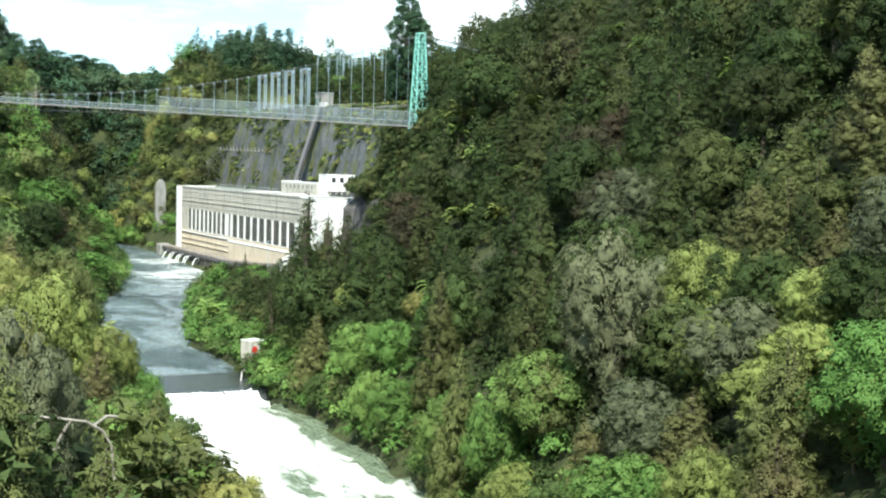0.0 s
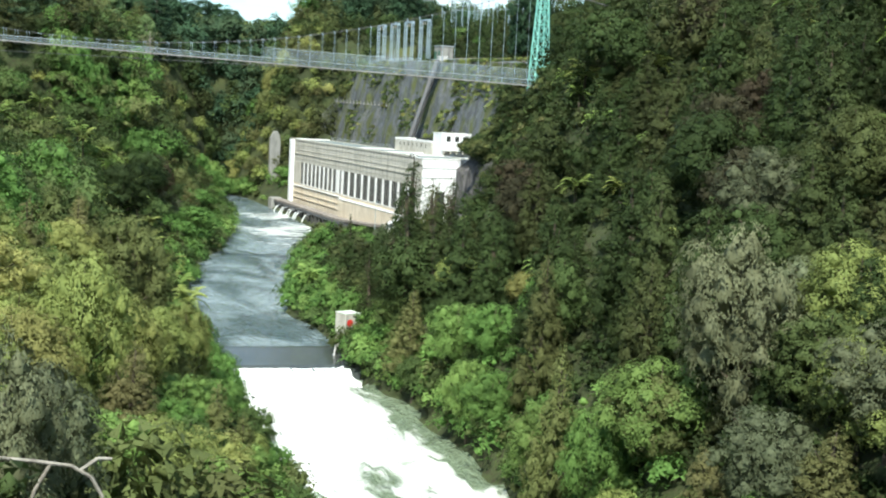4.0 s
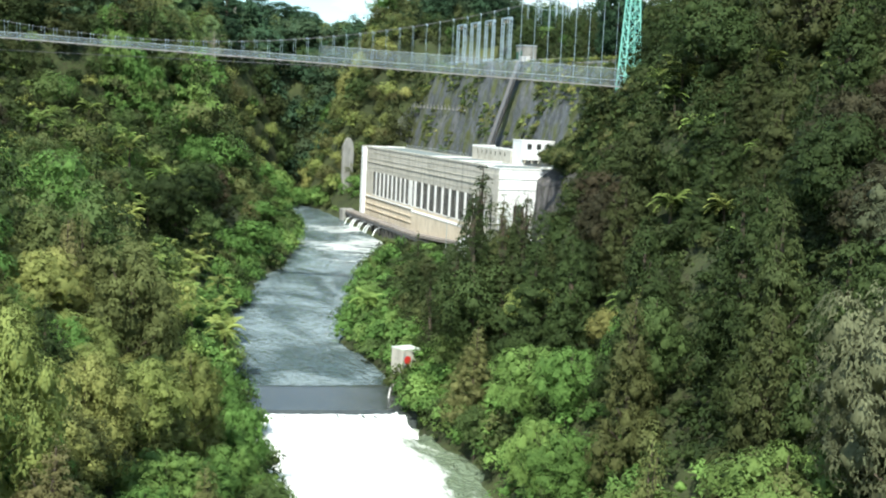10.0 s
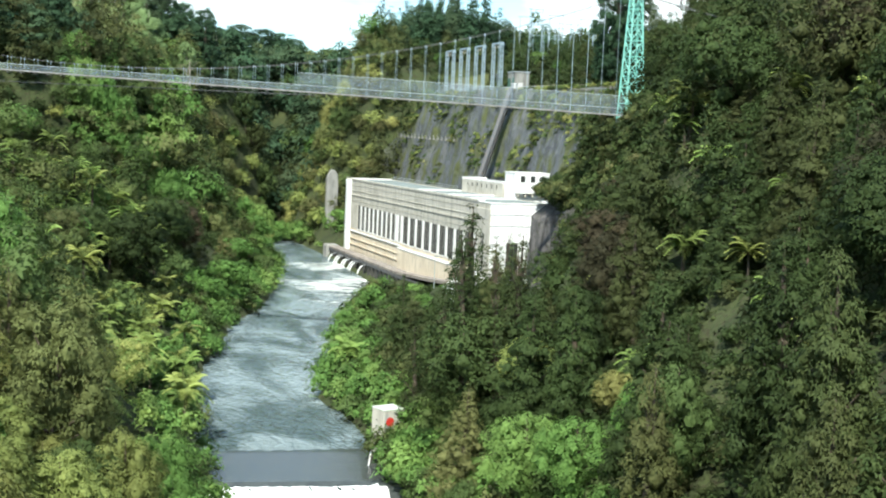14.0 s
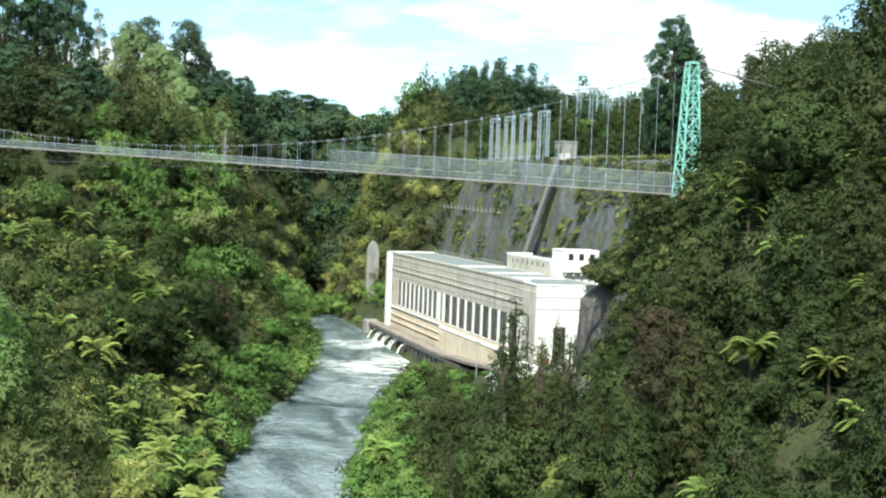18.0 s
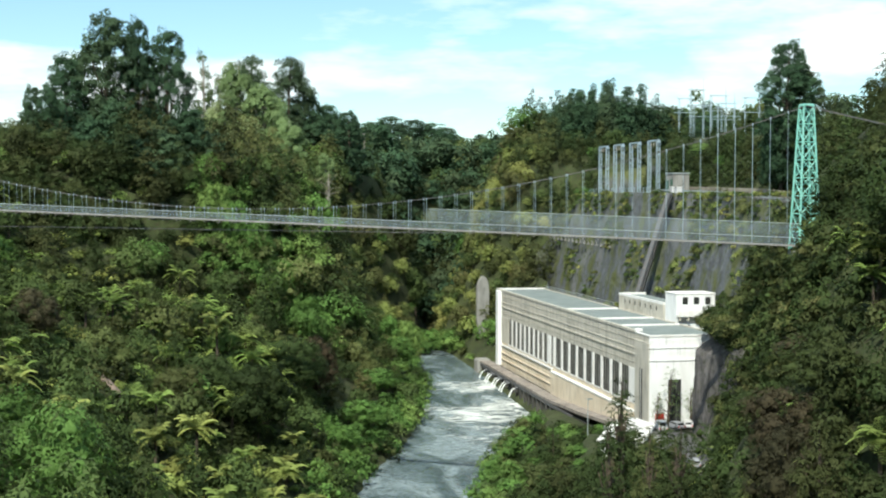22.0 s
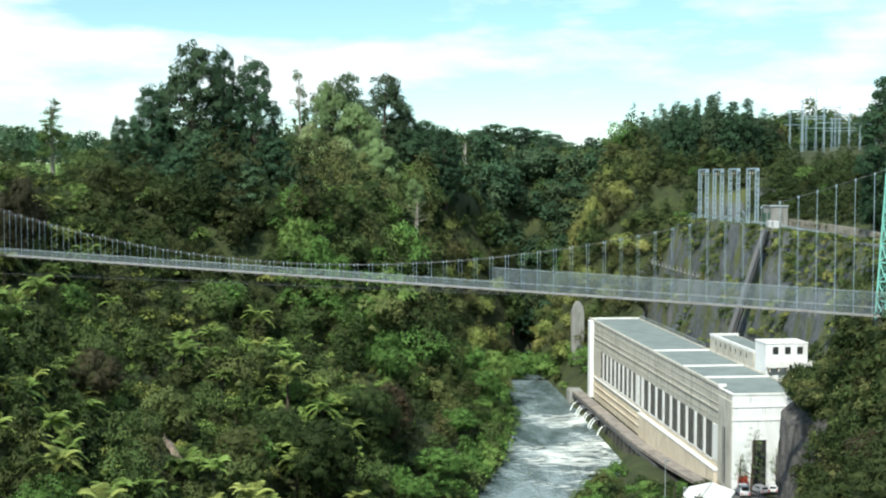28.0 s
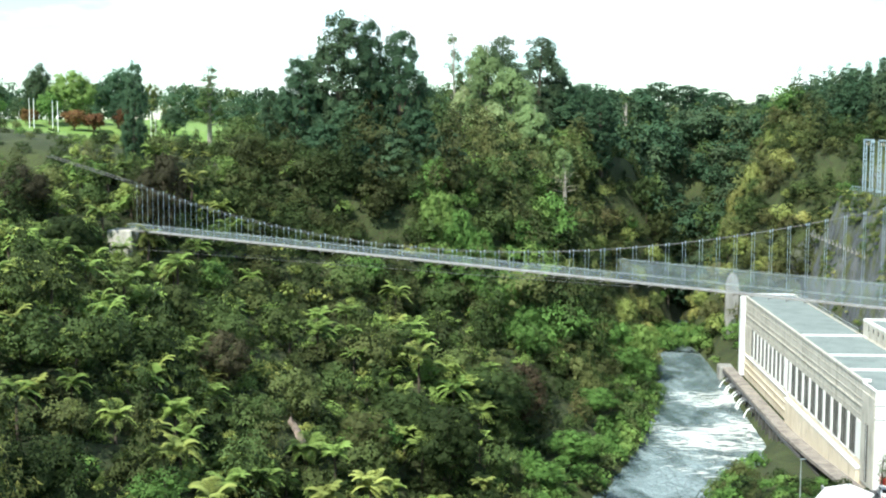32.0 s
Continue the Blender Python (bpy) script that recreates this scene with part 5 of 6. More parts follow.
def station():
    s = empty("power_station", X0, Y0, 17, label="long cream concrete hydro power station with tall windows", category="power station")
    s.matrix_basis = Matrix.Identity(4)
    part("rear_wall", box(X1 - 0.5, X1, Y0, Y1, 13, ROOF), CONCRETE, s)
    part("far_wall", box(X0 + 0.5, X1 - 0.5, Y1 - 0.5, Y1, 13, ROOF), CONCRETE, s)
    # end wall with its tall door opening
    bm = box(X0 + 0.02, 90.2, Y0, Y0 + 0.5, 16.5, ROOF)
    add_box(bm, 93.0, X1 - 0.5, Y0, Y0 + 0.5, 16.5, ROOF)
    add_box(bm, 90.2, 93.0, Y0, Y0 + 0.5, 26.2, ROOF)
    part("end_wall", bm, WHITE_WALL, s, "white rendered end wall with faint stains")
    door = part("end_door", box(90.2, 93.0, Y0 + 0.3, Y0 + 0.42, 16.9, 26.2), GLASS_DARK, s, "tall dark glazed doorway")
    for x in (91.1, 92.05):
        part("mullion", box(x - 0.06, x + 0.06, Y0 + 0.2, Y0 + 0.3, 16.9, 26.2), STEEL_DARK, door)
    for z in (20.0, 23.1):
        part("transom", box(90.2, 93.0, Y0 + 0.21, Y0 + 0.29, z - 0.08, z + 0.08), STEEL_DARK, door)
    for z, h in ((29.9, 0.35), (32.4, 0.3)):
        part("band", box(X0 - 0.1, X1, Y0 - 0.14, Y0, z, z + h), WHITE_WALL, s)
    # long wall: below, between and above the windows
    part("lower_wall", box(X0, X0 + 0.6, 261.2, Y1 - 0.6, 13, 20.2), PLINTH_PAINT, s, "cream lower wall, stained along the foot")
    part("plinth", box(X0 - 0.9, X0 - 0.01, 268.2, 328.5, 13.2, 18.6, 0.12), PLINTH_PAINT, s, "projecting cream plinth")
    part("ledge", box(X0 - 1.0, X0 - 0.01, 268.0, 329.0, 18.61, 18.95), TRIM_WHITE, s)
    part("ledge", box(X0 - 0.35, X0 - 0.01, 329.1, Y1 - 3.2, 19.1, 19.5), TRIM_WHITE, s)
    for z in (15.1, 16.9):
        part("ledge", box(X0 - 0.28, X0 - 0.01, 328.6, 383.7, z, z + 0.3, 0.04), PLINTH_PAINT, s)
    part("upper_wall", box(X0, X0 + 0.6, Y0 + 0.55, Y1 - 0.55, 27.4, ROOF), CONCRETE_STAINED, s, "streaked upper wall")
    for z, h, d in ((28.5, 0.25, 0.07), (30.1, 0.45, 0.2), (31.5, 0.3, 0.12), (33.2, 0.25, 0.07)):
        part("cornice", box(X0 - d, X0 - 0.003, Y0 - 0.05, Y1 - 3.3, z, z + h, 0.05), CONCRETE, s)
    part("parapet", box(X0 - 0.16, X0 + 0.45, 268.4, Y1 + 0.1, ROOF, ROOF + 0.6, 0.05), CONCRETE_STAINED, s)
    part("parapet", box(X0 - 0.1, X0 + 0.45, Y0 - 0.1, 268.39, ROOF, ROOF + 0.3, 0.05), TRIM_WHITE, s)
    part("parapet_block", box(X0 - 0.2, X0 + 1.3, 267.6, 268.38, ROOF + 0.31, ROOF + 0.9, 0.05), TRIM_WHITE, s)
    part("parapet", box(X0 + 0.46, X1, Y1 - 0.4, Y1 + 0.1, ROOF, ROOF + 0.55), TRIM_WHITE, s)
    part("parapet", box(X0 + 0.46, X1, Y0 - 0.1, Y0 + 0.4, ROOF, ROOF + 0.35), TRIM_WHITE, s)
    part("parapet", box(X1 - 0.35, X1 + 0.1, Y0 + 0.41, Y1 - 0.41, ROOF, ROOF + 0.3), CONCRETE, s)
    # corner pier near the end and the step in front of it
    part("corner_pier", box(X0 - 0.25, X0 - 0.003, Y0, 268.0, 16.6, ROOF - 1.2, 0.06), CONCRETE_STAINED, s)
    tall = part("tall_window", box(X0 - 0.32, X0 - 0.256, 263.4, 265.0, 17.4, 28.0), GLASS_DARK, s)
    part("frame", box(X0 - 0.38, X0 - 0.325, 264.15, 264.25, 17.4, 28.0), TRIM_WHITE, tall)
    # far corner pier, bright and full height
    part("corner_pier", box(X0 - 1.1, X0 - 0.003, 383.8, 387.0, 13.2, ROOF + 0.2, 0.08), WHITE_WALL, s, "pale full-height corner pier")
    far_win = part("tall_window", box(X0 - 0.05, X0 - 0.004, 387.7, 389.2, 18.5, 27.2), GLASS_DARK, s)
    part("frame", box(X0 - 0.12, X0 - 0.055, 388.4, 388.5, 18.5, 27.2), TRIM_WHITE, far_win)

    # windows: two rows of nine with a narrow one between
    def window(y0, y1, z0=20.2, z1=27.4):
        w = part("window", box(X0 + 0.1, X0 + 0.2, y0, y1, z0, z1), GLASS_DARK, s)
        w3 = (y1 - y0) / 3
        for m in (y0 + w3, y1 - w3):
            part("mullion", box(X0 + 0.02, X0 + 0.097, m - 0.06, m + 0.06, z0, z1), PIER_GREY, w)
        for z in (22.4, 24.8):
            part("glazing_bar", box(X0 + 0.05, X0 + 0.097, y0, y0 + w3 - 0.061, z - 0.04, z + 0.04), STEEL_DARK, w)
            part("glazing_bar", box(X0 + 0.05, X0 + 0.097, y1 - w3 + 0.061, y1, z - 0.04, z + 0.04), STEEL_DARK, w)
        part("sill", box(X0 - 0.15, X0 + 0.1, y0 - 0.1, y1 + 0.1, z0 - 0.25, z0), TRIM_WHITE, w)

    edges = []
    for a, b, k in ((375.4, 333.4, 9), (327.0, 270.6, 9)):
        step = (a - b) / k
        for i in range(k):
            edges.append((a - (i + 1) * step + 0.24 * step, a - i * step))
    edges.append((329.0, 331.2))
    edges.sort()
    for a, b in edges:
        window(a, b)
    last = 268.0
    for a, b in edges + [(383.8, 383.8)]:
        if a - last > 0.1:
            part("pilaster", box(X0 - 0.1, X0 + 0.6, last + 0.003, a - 0.003, 20.2, 27.4, 0.04), TRIM_WHITE if a < 383 else CONCRETE, s)
        last = b
    part("far_panel", box(X0, X0 + 0.6, 387.01, Y1 - 0.55, 20.2, 27.4), CONCRETE, s)
    # roof in four bays with white ribs
    cuts = [Y0 + 0.41, 280.6, 296.4, 321.2, Y1 - 0.41]
    for a, b in zip(cuts, cuts[1:]):
        part("roof_bay", box(X0 + 0.46, X1 - 0.36, a + 0.35, b - 0.35, ROOF - 0.5, ROOF + 0.1), ROOF_GREEN, s, "grey-green flat roof bay")
    for y in cuts[1:-1]:
        part("roof_rib", box(X0 + 0.46, X1 - 0.36, y - 0.34, y + 0.34, ROOF - 0.4, ROOF + 0.42, 0.05), TRIM_WHITE, s, "white roof rib")
    for k in range(40):
        y = 325 + k * 1.6
        part("rail_post", box(X1 - 0.2, X1 - 0.12, y, y + 0.08, ROOF + 0.31, ROOF + 1.3), STEEL_GREY, s)
    part("guard_rail", box(X1 - 0.2, X1 - 0.12, 325, 388, ROOF + 1.31, ROOF + 1.37), STEEL_GREY, s)
    # annexe behind and the lift house on it
    part("annexe", box(X1 + 0.12, 107.5, 291.5, 322, 15, 38.2), CONCRETE, s, "annexe with stained parapet")
    part("annexe_roof", box(X1 + 0.7, 107.0, 292, 321.3, 38.2, 38.3), ROOF_GREEN, s)
    for a, b in (((X1 + 0.1, 107.6, 321.3, 322.1), 0), ((X1 + 0.1, X1 + 0.7, 291.4, 321.29), 0)):
        part("annexe_parapet", box(*a, 38.2, 38.75), TRIM_WHITE, s)
    for k in range(7):
        y = 295.5 + k * 3.6
        part("vent_slot", box(X1 + 0.08, X1 + 0.118, y, y + 0.55, 36.6, 37.6), GLASS_DARK, s)
    house = part("lift_house", box(X1 + 0.5, 110.2, 284.5, 291.3, 15, 41.0, 0.05), WHITE_WALL, s, "white lift house with three square windows")
    part("house_roof", box(X1 + 0.4, 110.3, 284.4, 291.4, 41.0, 41.28, 0.05), TRIM_WHITE, house)
    for x in (102.7, 105.3, 107.9):
        part("window", box(x, x + 1.2, 284.42, 284.49, 38.9, 40.4), GLASS_DARK, house)
    part("balcony", box(X1 + 0.4, 111.4, 283.3, 284.41, 36.2, 36.7, 0.04), TRIM_WHITE, house)
    part("balcony_wall", box(X1 + 0.4, 111.4, 283.3, 283.5, 36.71, 37.6), TRIM_WHITE, house)
    for x in (101.6, 103.5, 105.4, 107.3, 109.2):
        part("bracket", box(x, x + 0.4, 283.5, 284.45, 35.4, 36.19), CONCRETE, house)
    return s


station()

PLATFORM = material("worn_platform_concrete", (0.27, 0.24, 0.21), 0.95, spots=((0.5, (0.17, 0.145, 0.13), 0.42, 0.66, 1), (0.15, (0.36, 0.31, 0.26), 0.5, 0.7, 1), (2.5, (0.14, 0.12, 0.10), 0.56, 0.72, 1)), bump=0.3)
# platform along the tailrace, with its outlets
deck = empty("tailrace_platform", 81, 345, 12, label="long low concrete tailrace platform along the station", category="platform", kind="structure")
deck.matrix_basis = Matrix.Identity(4)
part("slab", box(82.2, X0 - 0.95, 318.1, 396, 12.7, 13.4, 0.1), PLATFORM, deck)
ramp = bmesh.new()
ramp_rows = [[ramp.verts.new((x, y, z)) for x, z in ((82.2, t - 0.7), (X0 - 0.95, t - 0.7), (X0 - 0.95, t), (82.2, t))] for y, t in ((318, 13.4), (292, 14.6), (260, 16.9))]
for p, q in zip(ramp_rows, ramp_rows[1:]):
    for k in range(4):
        ramp.faces.new((p[k], p[(k + 1) % 4], q[(k + 1) % 4], q[k]))
ramp.faces.new(ramp_rows[0][::-1])
ramp.faces.new(ramp_rows[-1])
bmesh.ops.recalc_face_normals(ramp, faces=ramp.faces)
part("ramp", ramp, PLATFORM, deck, "sloping platform towards the yard")
part("river_wall", box(82.75, 83.6, 264, 396, 3, 12.69), WET_CONCRETE, deck, "dark wet wall under the platform")
part("toe_beam", box(82.1, 82.7, 300, 394, 11.9, 12.68), STEEL_DARK, deck)
part("end_block", box(81.3, 85.4, 394, 399, 7, 13.7, 0.4), PIER_GREY, deck)
for k in range(22):
    y = 300 + k * 4.2
    part("buttress", box(82.2, 82.74, y, y + 0.8, 6, 11.89), WET_CONCRETE, deck)
for y in (349, 358, 360.4, 366.5, 369, 375.5, 378, 385):
    pipe = empty("outlet_pipe", 82.2, y, 11.4, label="outlet pipe spilling white water into the tailrace", category="outlet pipe", group="outlets below the platform")
    part("pipe", rod((0.8, 0, 0.5), (-0.8, 0, 0.2), 0.4, 0.4, 10), STEEL_DARK, pipe)
    bm = bmesh.new()
    last_p = Vector((-0.8, 0, 0.2))
    for j in range(1, 6):
        q = Vector((-0.8 - 0.30 * j, 0.05 * j, 0.2 - 0.09 * j * j))
        add_rod(bm, last_p, q, 0.09 + 0.02 * j, 0.11 + 0.02 * j, 8)
        last_p = q
    part("jet", bm, FALL, pipe, "white falling water")

# standing concrete pier past the far end
pier = empty("concrete_pier", 88, 424, 14, label="tall weathered concrete pier past the station's far end", category="pier")
bm = bmesh.new()
outline = [(1.2, -4.0), (2.9, -4.0), (3.5, 4.0), (3.6, 18.0), (3.2, 21.2), (2.2, 22.6), (1.2, 22.7), (0.3, 21.4), (-0.4, 19.5), (-0.4, 8.5)]
sides = [[bm.verts.new((x, y, z)) for x, z in outline] for y in (-1.0, 1.0)]
for i in range(len(outline)):
    j = (i + 1) % len(outline)
    bm.faces.new((sides[0][i], sides[0][j], sides[1][j], sides[1][i]))
bm.faces.new(sides[0][::-1])
bm.faces.new(sides[1])
bmesh.ops.recalc_face_normals(bm, faces=bm.faces)
bmesh.ops.bevel(bm, geom=list(bm.edges), offset=0.15, segments=1, affect="EDGES")
part("slab", bm, PIER_GREY, pier)
part("footing", box(-0.6, 4.2, -2.4, 2.4, -6, -1.0, 0.3), PIER_GREY, pier)

# ---- suspension bridge ----
TOWER, AWAY = Vector((96.5, 215.5, 0)), Vector((-math.cos(radians(26)), math.sin(radians(26)), 0))
ACROSS = Vector((-AWAY.y, AWAY.x, 0))
SPAN = 171.0


def deck_z(s):
    return 54.3 + 0.0357 * s


def cable_z(s):
    return deck_z(s) + 2.0 + 0.00184 * (s - 106.0) ** 2


def on_bridge(s, side, z):
    p = TOWER + AWAY * s + ACROSS * side
    return Vector((p.x, p.y, z))


def strip(side, a, b, low, high, n=40, thick=0.02):
    """A thin upright sheet along the bridge, between two heights over the deck."""
    bm = bmesh.new()
    rows = []
    for k in range(n + 1):
        s = a + (b - a) * k / n
        rows.append([bm.verts.new(on_bridge(s, side + d, deck_z(s) + h)) for d, h in ((0, low), (0, high), (thick, high), (thick, low))])
    for p, q in zip(rows, rows[1:]):
        for i in range(4):
            bm.faces.new((p[i], p[(i + 1) % 4], q[(i + 1) % 4], q[i]))
    bm.faces.new(rows[0])
    bm.faces.new(rows[-1][::-1])
    return bm


def bridge():
    b = empty("suspension_bridge", 0, 0, 0, label="long narrow suspension footbridge with wire-netting sides", category="bridge")
    for side in (-0.85, 0.75):
        part("side_beam", strip(side, 0, SPAN, -0.24, 0.0, 40, 0.12), DECK_GREY, b)
        part("netting", strip(side + 0.02, 0, SPAN, 0.03, 1.15, 60, 0.01), NET, b, "fine grey wire netting")
        part("handrail", strip(side, 0, SPAN, 1.16, 1.205, 40, 0.05), STEEL_GREY, b)
        part("tall_screen", strip(side + 0.01, 1, 64, 1.25, 3.5, 40, 0.01), NET, b, "tall wire-mesh screen over the station")
        part("screen_rail", strip(side, 1, 64, 3.51, 3.545, 20, 0.03), STEEL_GREY, b)
        bm = bmesh.new()
        n = 60
        for k in range(n):
            s0, s1 = SPAN * k / n, SPAN * (k + 1) / n
            add_rod(bm, on_bridge(s0, side, cable_z(s0)), on_bridge(s1, side, cable_z(s1)), 0.04, 0.04, 5)
        add_rod(bm, on_bridge(0, side, cable_z(0)), on_bridge(-42, side, 66), 0.07, 0.07, 5)
        add_rod(bm, on_bridge(SPAN, side, cable_z(SPAN)), on_bridge(SPAN + 22, side, 75), 0.07, 0.07, 5)
        part("main_cable", bm, STEEL_DARK, b)
        for k in range(1, 61):
            s = k * 2.8
            bm = rod(on_bridge(s, side, deck_z(s) - 0.2), on_bridge(s, side, cable_z(s)), 0.024, 0.024, 4)
            add_rod(bm, on_bridge(s, side, cable_z(s) - 0.22), on_bridge(s, side, cable_z(s) + 0.2), 0.075, 0.075, 5)
            part("hanger", bm, STEEL_PALE, b)
    part("walkway", strip(-0.7, 0, SPAN, -0.12, -0.02, 40, 1.44), DECK_GREY, b)
    for k in range(62):
        s = k * 2.8
        bm = bmesh.new()
        add_rod(bm, on_bridge(s, -1.0, deck_z(s) - 0.5), on_bridge(s, 1.05, deck_z(s) - 0.5), 0.09, 0.09, 4)
        part("crossbeam", bm, DECK_GREY, b)
    # stay wires below the deck
    for side in (-2.0, 2.0):
        bm = bmesh.new()
        for k in range(30):
            s0, s1 = 60 + 111 * k / 30, 60 + 111 * (k + 1) / 30
            d = [deck_z(s) - 0.6 - 3.2 * ((s - 60) / 111) for s in (s0, s1)]
            add_rod(bm, on_bridge(s0, side, d[0]), on_bridge(s1, side, d[1]), 0.035, 0.035, 4)
        part("stay_wire", bm, STEEL_DARK, b)
    part("anchor_block", box(-61, -56, 288, 294, 50, 60.3, 0.2), CONCRETE_STAINED, b)
    return b


bridge()


def lattice(name, label, category, base, top_z, w0, w1, panels, mat, r=0.11, group=""):
    """A four-legged lattice tower: legs, rings and crossed bracing."""
    t = empty(name, *base, label=label, category=category, group=group)
    h = top_z - base[2]

    def corner(k, u):
        w = (w0 + (w1 - w0) * u) / 2
        return Vector(((-w, w, w, -w)[k % 4], (-w, -w, w, w)[k % 4], h * u))
    for k in range(4):
        part("leg", rod(corner(k, -0.1), corner(k, 1), r * 1.5, r * 1.2, 5), mat, t)
    us = [1 - (1 - i / panels) ** 1.0 for i in range(panels + 1)]
    for a, c in zip(us, us[1:]):
        for k in range(4):
            part("brace", rod(corner(k, a), corner(k + 1, c), r * 0.7, None, 4), mat, t)
            part("brace", rod(corner(k + 1, a), corner(k, c), r * 0.7, None, 4), mat, t)
            part("strut", rod(corner(k, c), corner(k + 1, c), r * 0.7, None, 4), mat, t)
    return t


tower = lattice("bridge_tower", "teal-painted steel lattice tower holding the bridge cables", "tower", (96.9, 216.2, 53.6), 77.0, 3.7, 1.7, 8, STEEL_TEAL, 0.14)
part("saddle", box(-0.95, 0.95, -0.95, 0.95, 23.35, 23.75, 0.1), STEEL_TEAL, tower)
part("footing", box(-2.1, 2.1, -2.1, 2.1, -2.0, -0.1, 0.2), PIER_GREY, tower)

# ---- switchgear shelf over the cliff ----
for y in (405.5, 391.0, 376.5, 361.0):
    g = empty("line_gantry", 124, y, 63.0, label="pale lattice steel gantry for power lines on the cliff top", category="gantry", group="gantries over the cliff")
    for dy in (-3.5, 3.5):
        bm = bmesh.new()
        for dx, ey in ((-0.38, -0.38), (0.38, -0.38), (0.38, 0.38), (-0.38, 0.38)):
            add_rod(bm, (dx, dy + ey, -1), (dx, dy + ey, 14.6), 0.075, 0.075, 4)
        for k in range(10):
            z = k * 1.46
            for a, c in (((-0.38, -0.38), (0.38, -0.38)), ((0.38, -0.38), (0.38, 0.38)), ((0.38, 0.38), (-0.38, 0.38)), ((-0.38, 0.38), (-0.38, -0.38))):
                add_rod(bm, (a[0], dy + a[1], z), (c[0], dy + c[1], z + 1.46), 0.04, 0.04, 4)
        part("column", bm, STEEL_PALE, g)
    bm = box(-0.3, 0.3, -4.1, 4.1, 14.6, 15.0)
    add_box(bm, -0.45, 0.45, -4.2, -3.9, 14.1, 14.59)
    add_box(bm, -0.45, 0.45, 3.9, 4.2, 14.1, 14.59)
    part("crossbeam", bm, STEEL_PALE, g)
    for dy in (-2.0, 0, 2.0):
        part("insulator", rod((0, dy, 14.55), (0, dy, 13.2), 0.14, 0.1, 6), CONCRETE, g)

road = empty("shelf_road", 0, 0, 0, label="narrow sealed road along the cliff top with barrier", category="road", kind="structure")


def ribbon(x0, x1, ya, yb, lift, n=40, thick=0.12):
    bm = bmesh.new()
    rows = []
    for k in range(n + 1):
        y = ya + (yb - ya) * k / n
        z = float(ground_z(128.0, y)) + lift
        rows.append([bm.verts.new((x, y, zz)) for x, zz in ((x0, z), (x1, z), (x1, z - thick), (x0, z - thick))])
    for p, q in zip(rows, rows[1:]):
        for i in range(4):
            bm.faces.new((p[i], q[i], q[(i + 1) % 4], p[(i + 1) % 4]))
    bm.faces.new(rows[0])
    bm.faces.new(rows[-1][::-1])
    return bm


part("surface", ribbon(121.5, 127, 256, 352, 0.15), ASPHALT, road)
part("barrier", ribbon(120.6, 120.8, 256, 352, 1.0, 40, 0.4), STEEL_GREY, road)
part("rail_fence", ribbon(119.6, 119.7, 352, 412, 1.5, 30, 0.08), STEEL_PALE, road)
part("bank_wall", ribbon(128.2, 128.8, 256, 345, 1.7, 40, 2.3), GRAVEL, road, "crumbling pale road cutting")
for k in range(33):
    y = 257 + k * 2.9
    z = float(ground_z(128.0, y))
    part("barrier_post", box(120.65, 120.75, y, y + 0.12, z - 0.5, z + 0.95), STEEL_GREY, road)
for k in range(25):
    y = 352 + k * 2.5
    z = float(ground_z(128.0, y))
    part("fence_post", box(119.6, 119.7, y, y + 0.1, z - 0.5, z + 1.6), STEEL_PALE, road)

cabin = empty("control_cabin", 123.0, 340.5, 63.0, label="tall grey-green cabin beside the cliff-top road", category="cabin")
part("walls", box(-2.2, 2.2, -2.8, 2.8, -0.6, 5.2, 0.05), PIER_GREY, cabin)
part("roof", box(-2.4, 2.4, -3.0, 3.0, 5.21, 5.5, 0.05), STEEL_GREY, cabin)
part("door", box(-2.26, -2.21, 0.4, 2.6, 0, 3.6), DOOR_GREEN, cabin, "dark green door")
part("sign_panel", box(-2.27, -2.21, -2.4, -0.8, 2.2, 3.8), DOOR_GREEN, cabin, "green panel on the wall")
part("step", box(-3.0, -2.41, 0.2, 2.8, -0.5, -0.05), CONCRETE, cabin)
for y in (334.4, 331.2):
    k = empty("switch_box", 119.6, y, 62.8, label="white metal switch box at the cliff edge", category="switch box", group="switch boxes")
    part("body", box(-0.7, 0.7, -1.0, 1.0, 0, 1.9, 0.06), CAR_WHITE, k)
    part("lid", box(-0.78, 0.78, -1.08, 1.08, 1.91, 2.05), TRIM_WHITE, k)
    part("base", box(-0.8, 0.8, -1.4, 1.4, -0.5, -0.01), CONCRETE, k)

# substation on the hill behind
for x, y, h, w in ((188, 500, 13, 5), (194, 503, 16, 5.5), (201, 498, 14, 6), (208, 505, 12, 5.5), (216, 500, 13.5, 6), (200, 512, 11, 7), (211, 514, 11, 7)):
    gz = float(ground_z(x, y)) + 3.0
    p = empty("substation_portal", x, y, gz, label="pale steel portal of the hilltop substation", category="portal", group="substation portals")
    for dx in (-w / 2, w / 2):
        bm = bmesh.new()
        for e in (-0.35, 0.35):
            add_rod(bm, (dx + e, 0, -6), (dx + e * 0.6, 0, h), 0.09, 0.07, 4)
        for k in range(10):
            z = h * k / 10
            add_rod(bm, (dx - 0.33, 0, z), (dx + 0.33, 0, z + h / 10), 0.07, 0.07, 4)
        part("leg", bm, STEEL_PALE, p)
    part("beam", box(-w / 2 - 1, w / 2 + 1, -0.2, 0.2, h - 0.3, h, 0.05), STEEL_PALE, p)
    part("busbar", box(-w * 0.95, w * 0.95, -0.1, 0.1, h * 0.56, h * 0.575), STEEL_PALE, p)
    part("spike", rod((w / 2, 0, h), (w / 2, 0, h + 4.5), 0.1, 0.04, 4), STEEL_PALE, p)

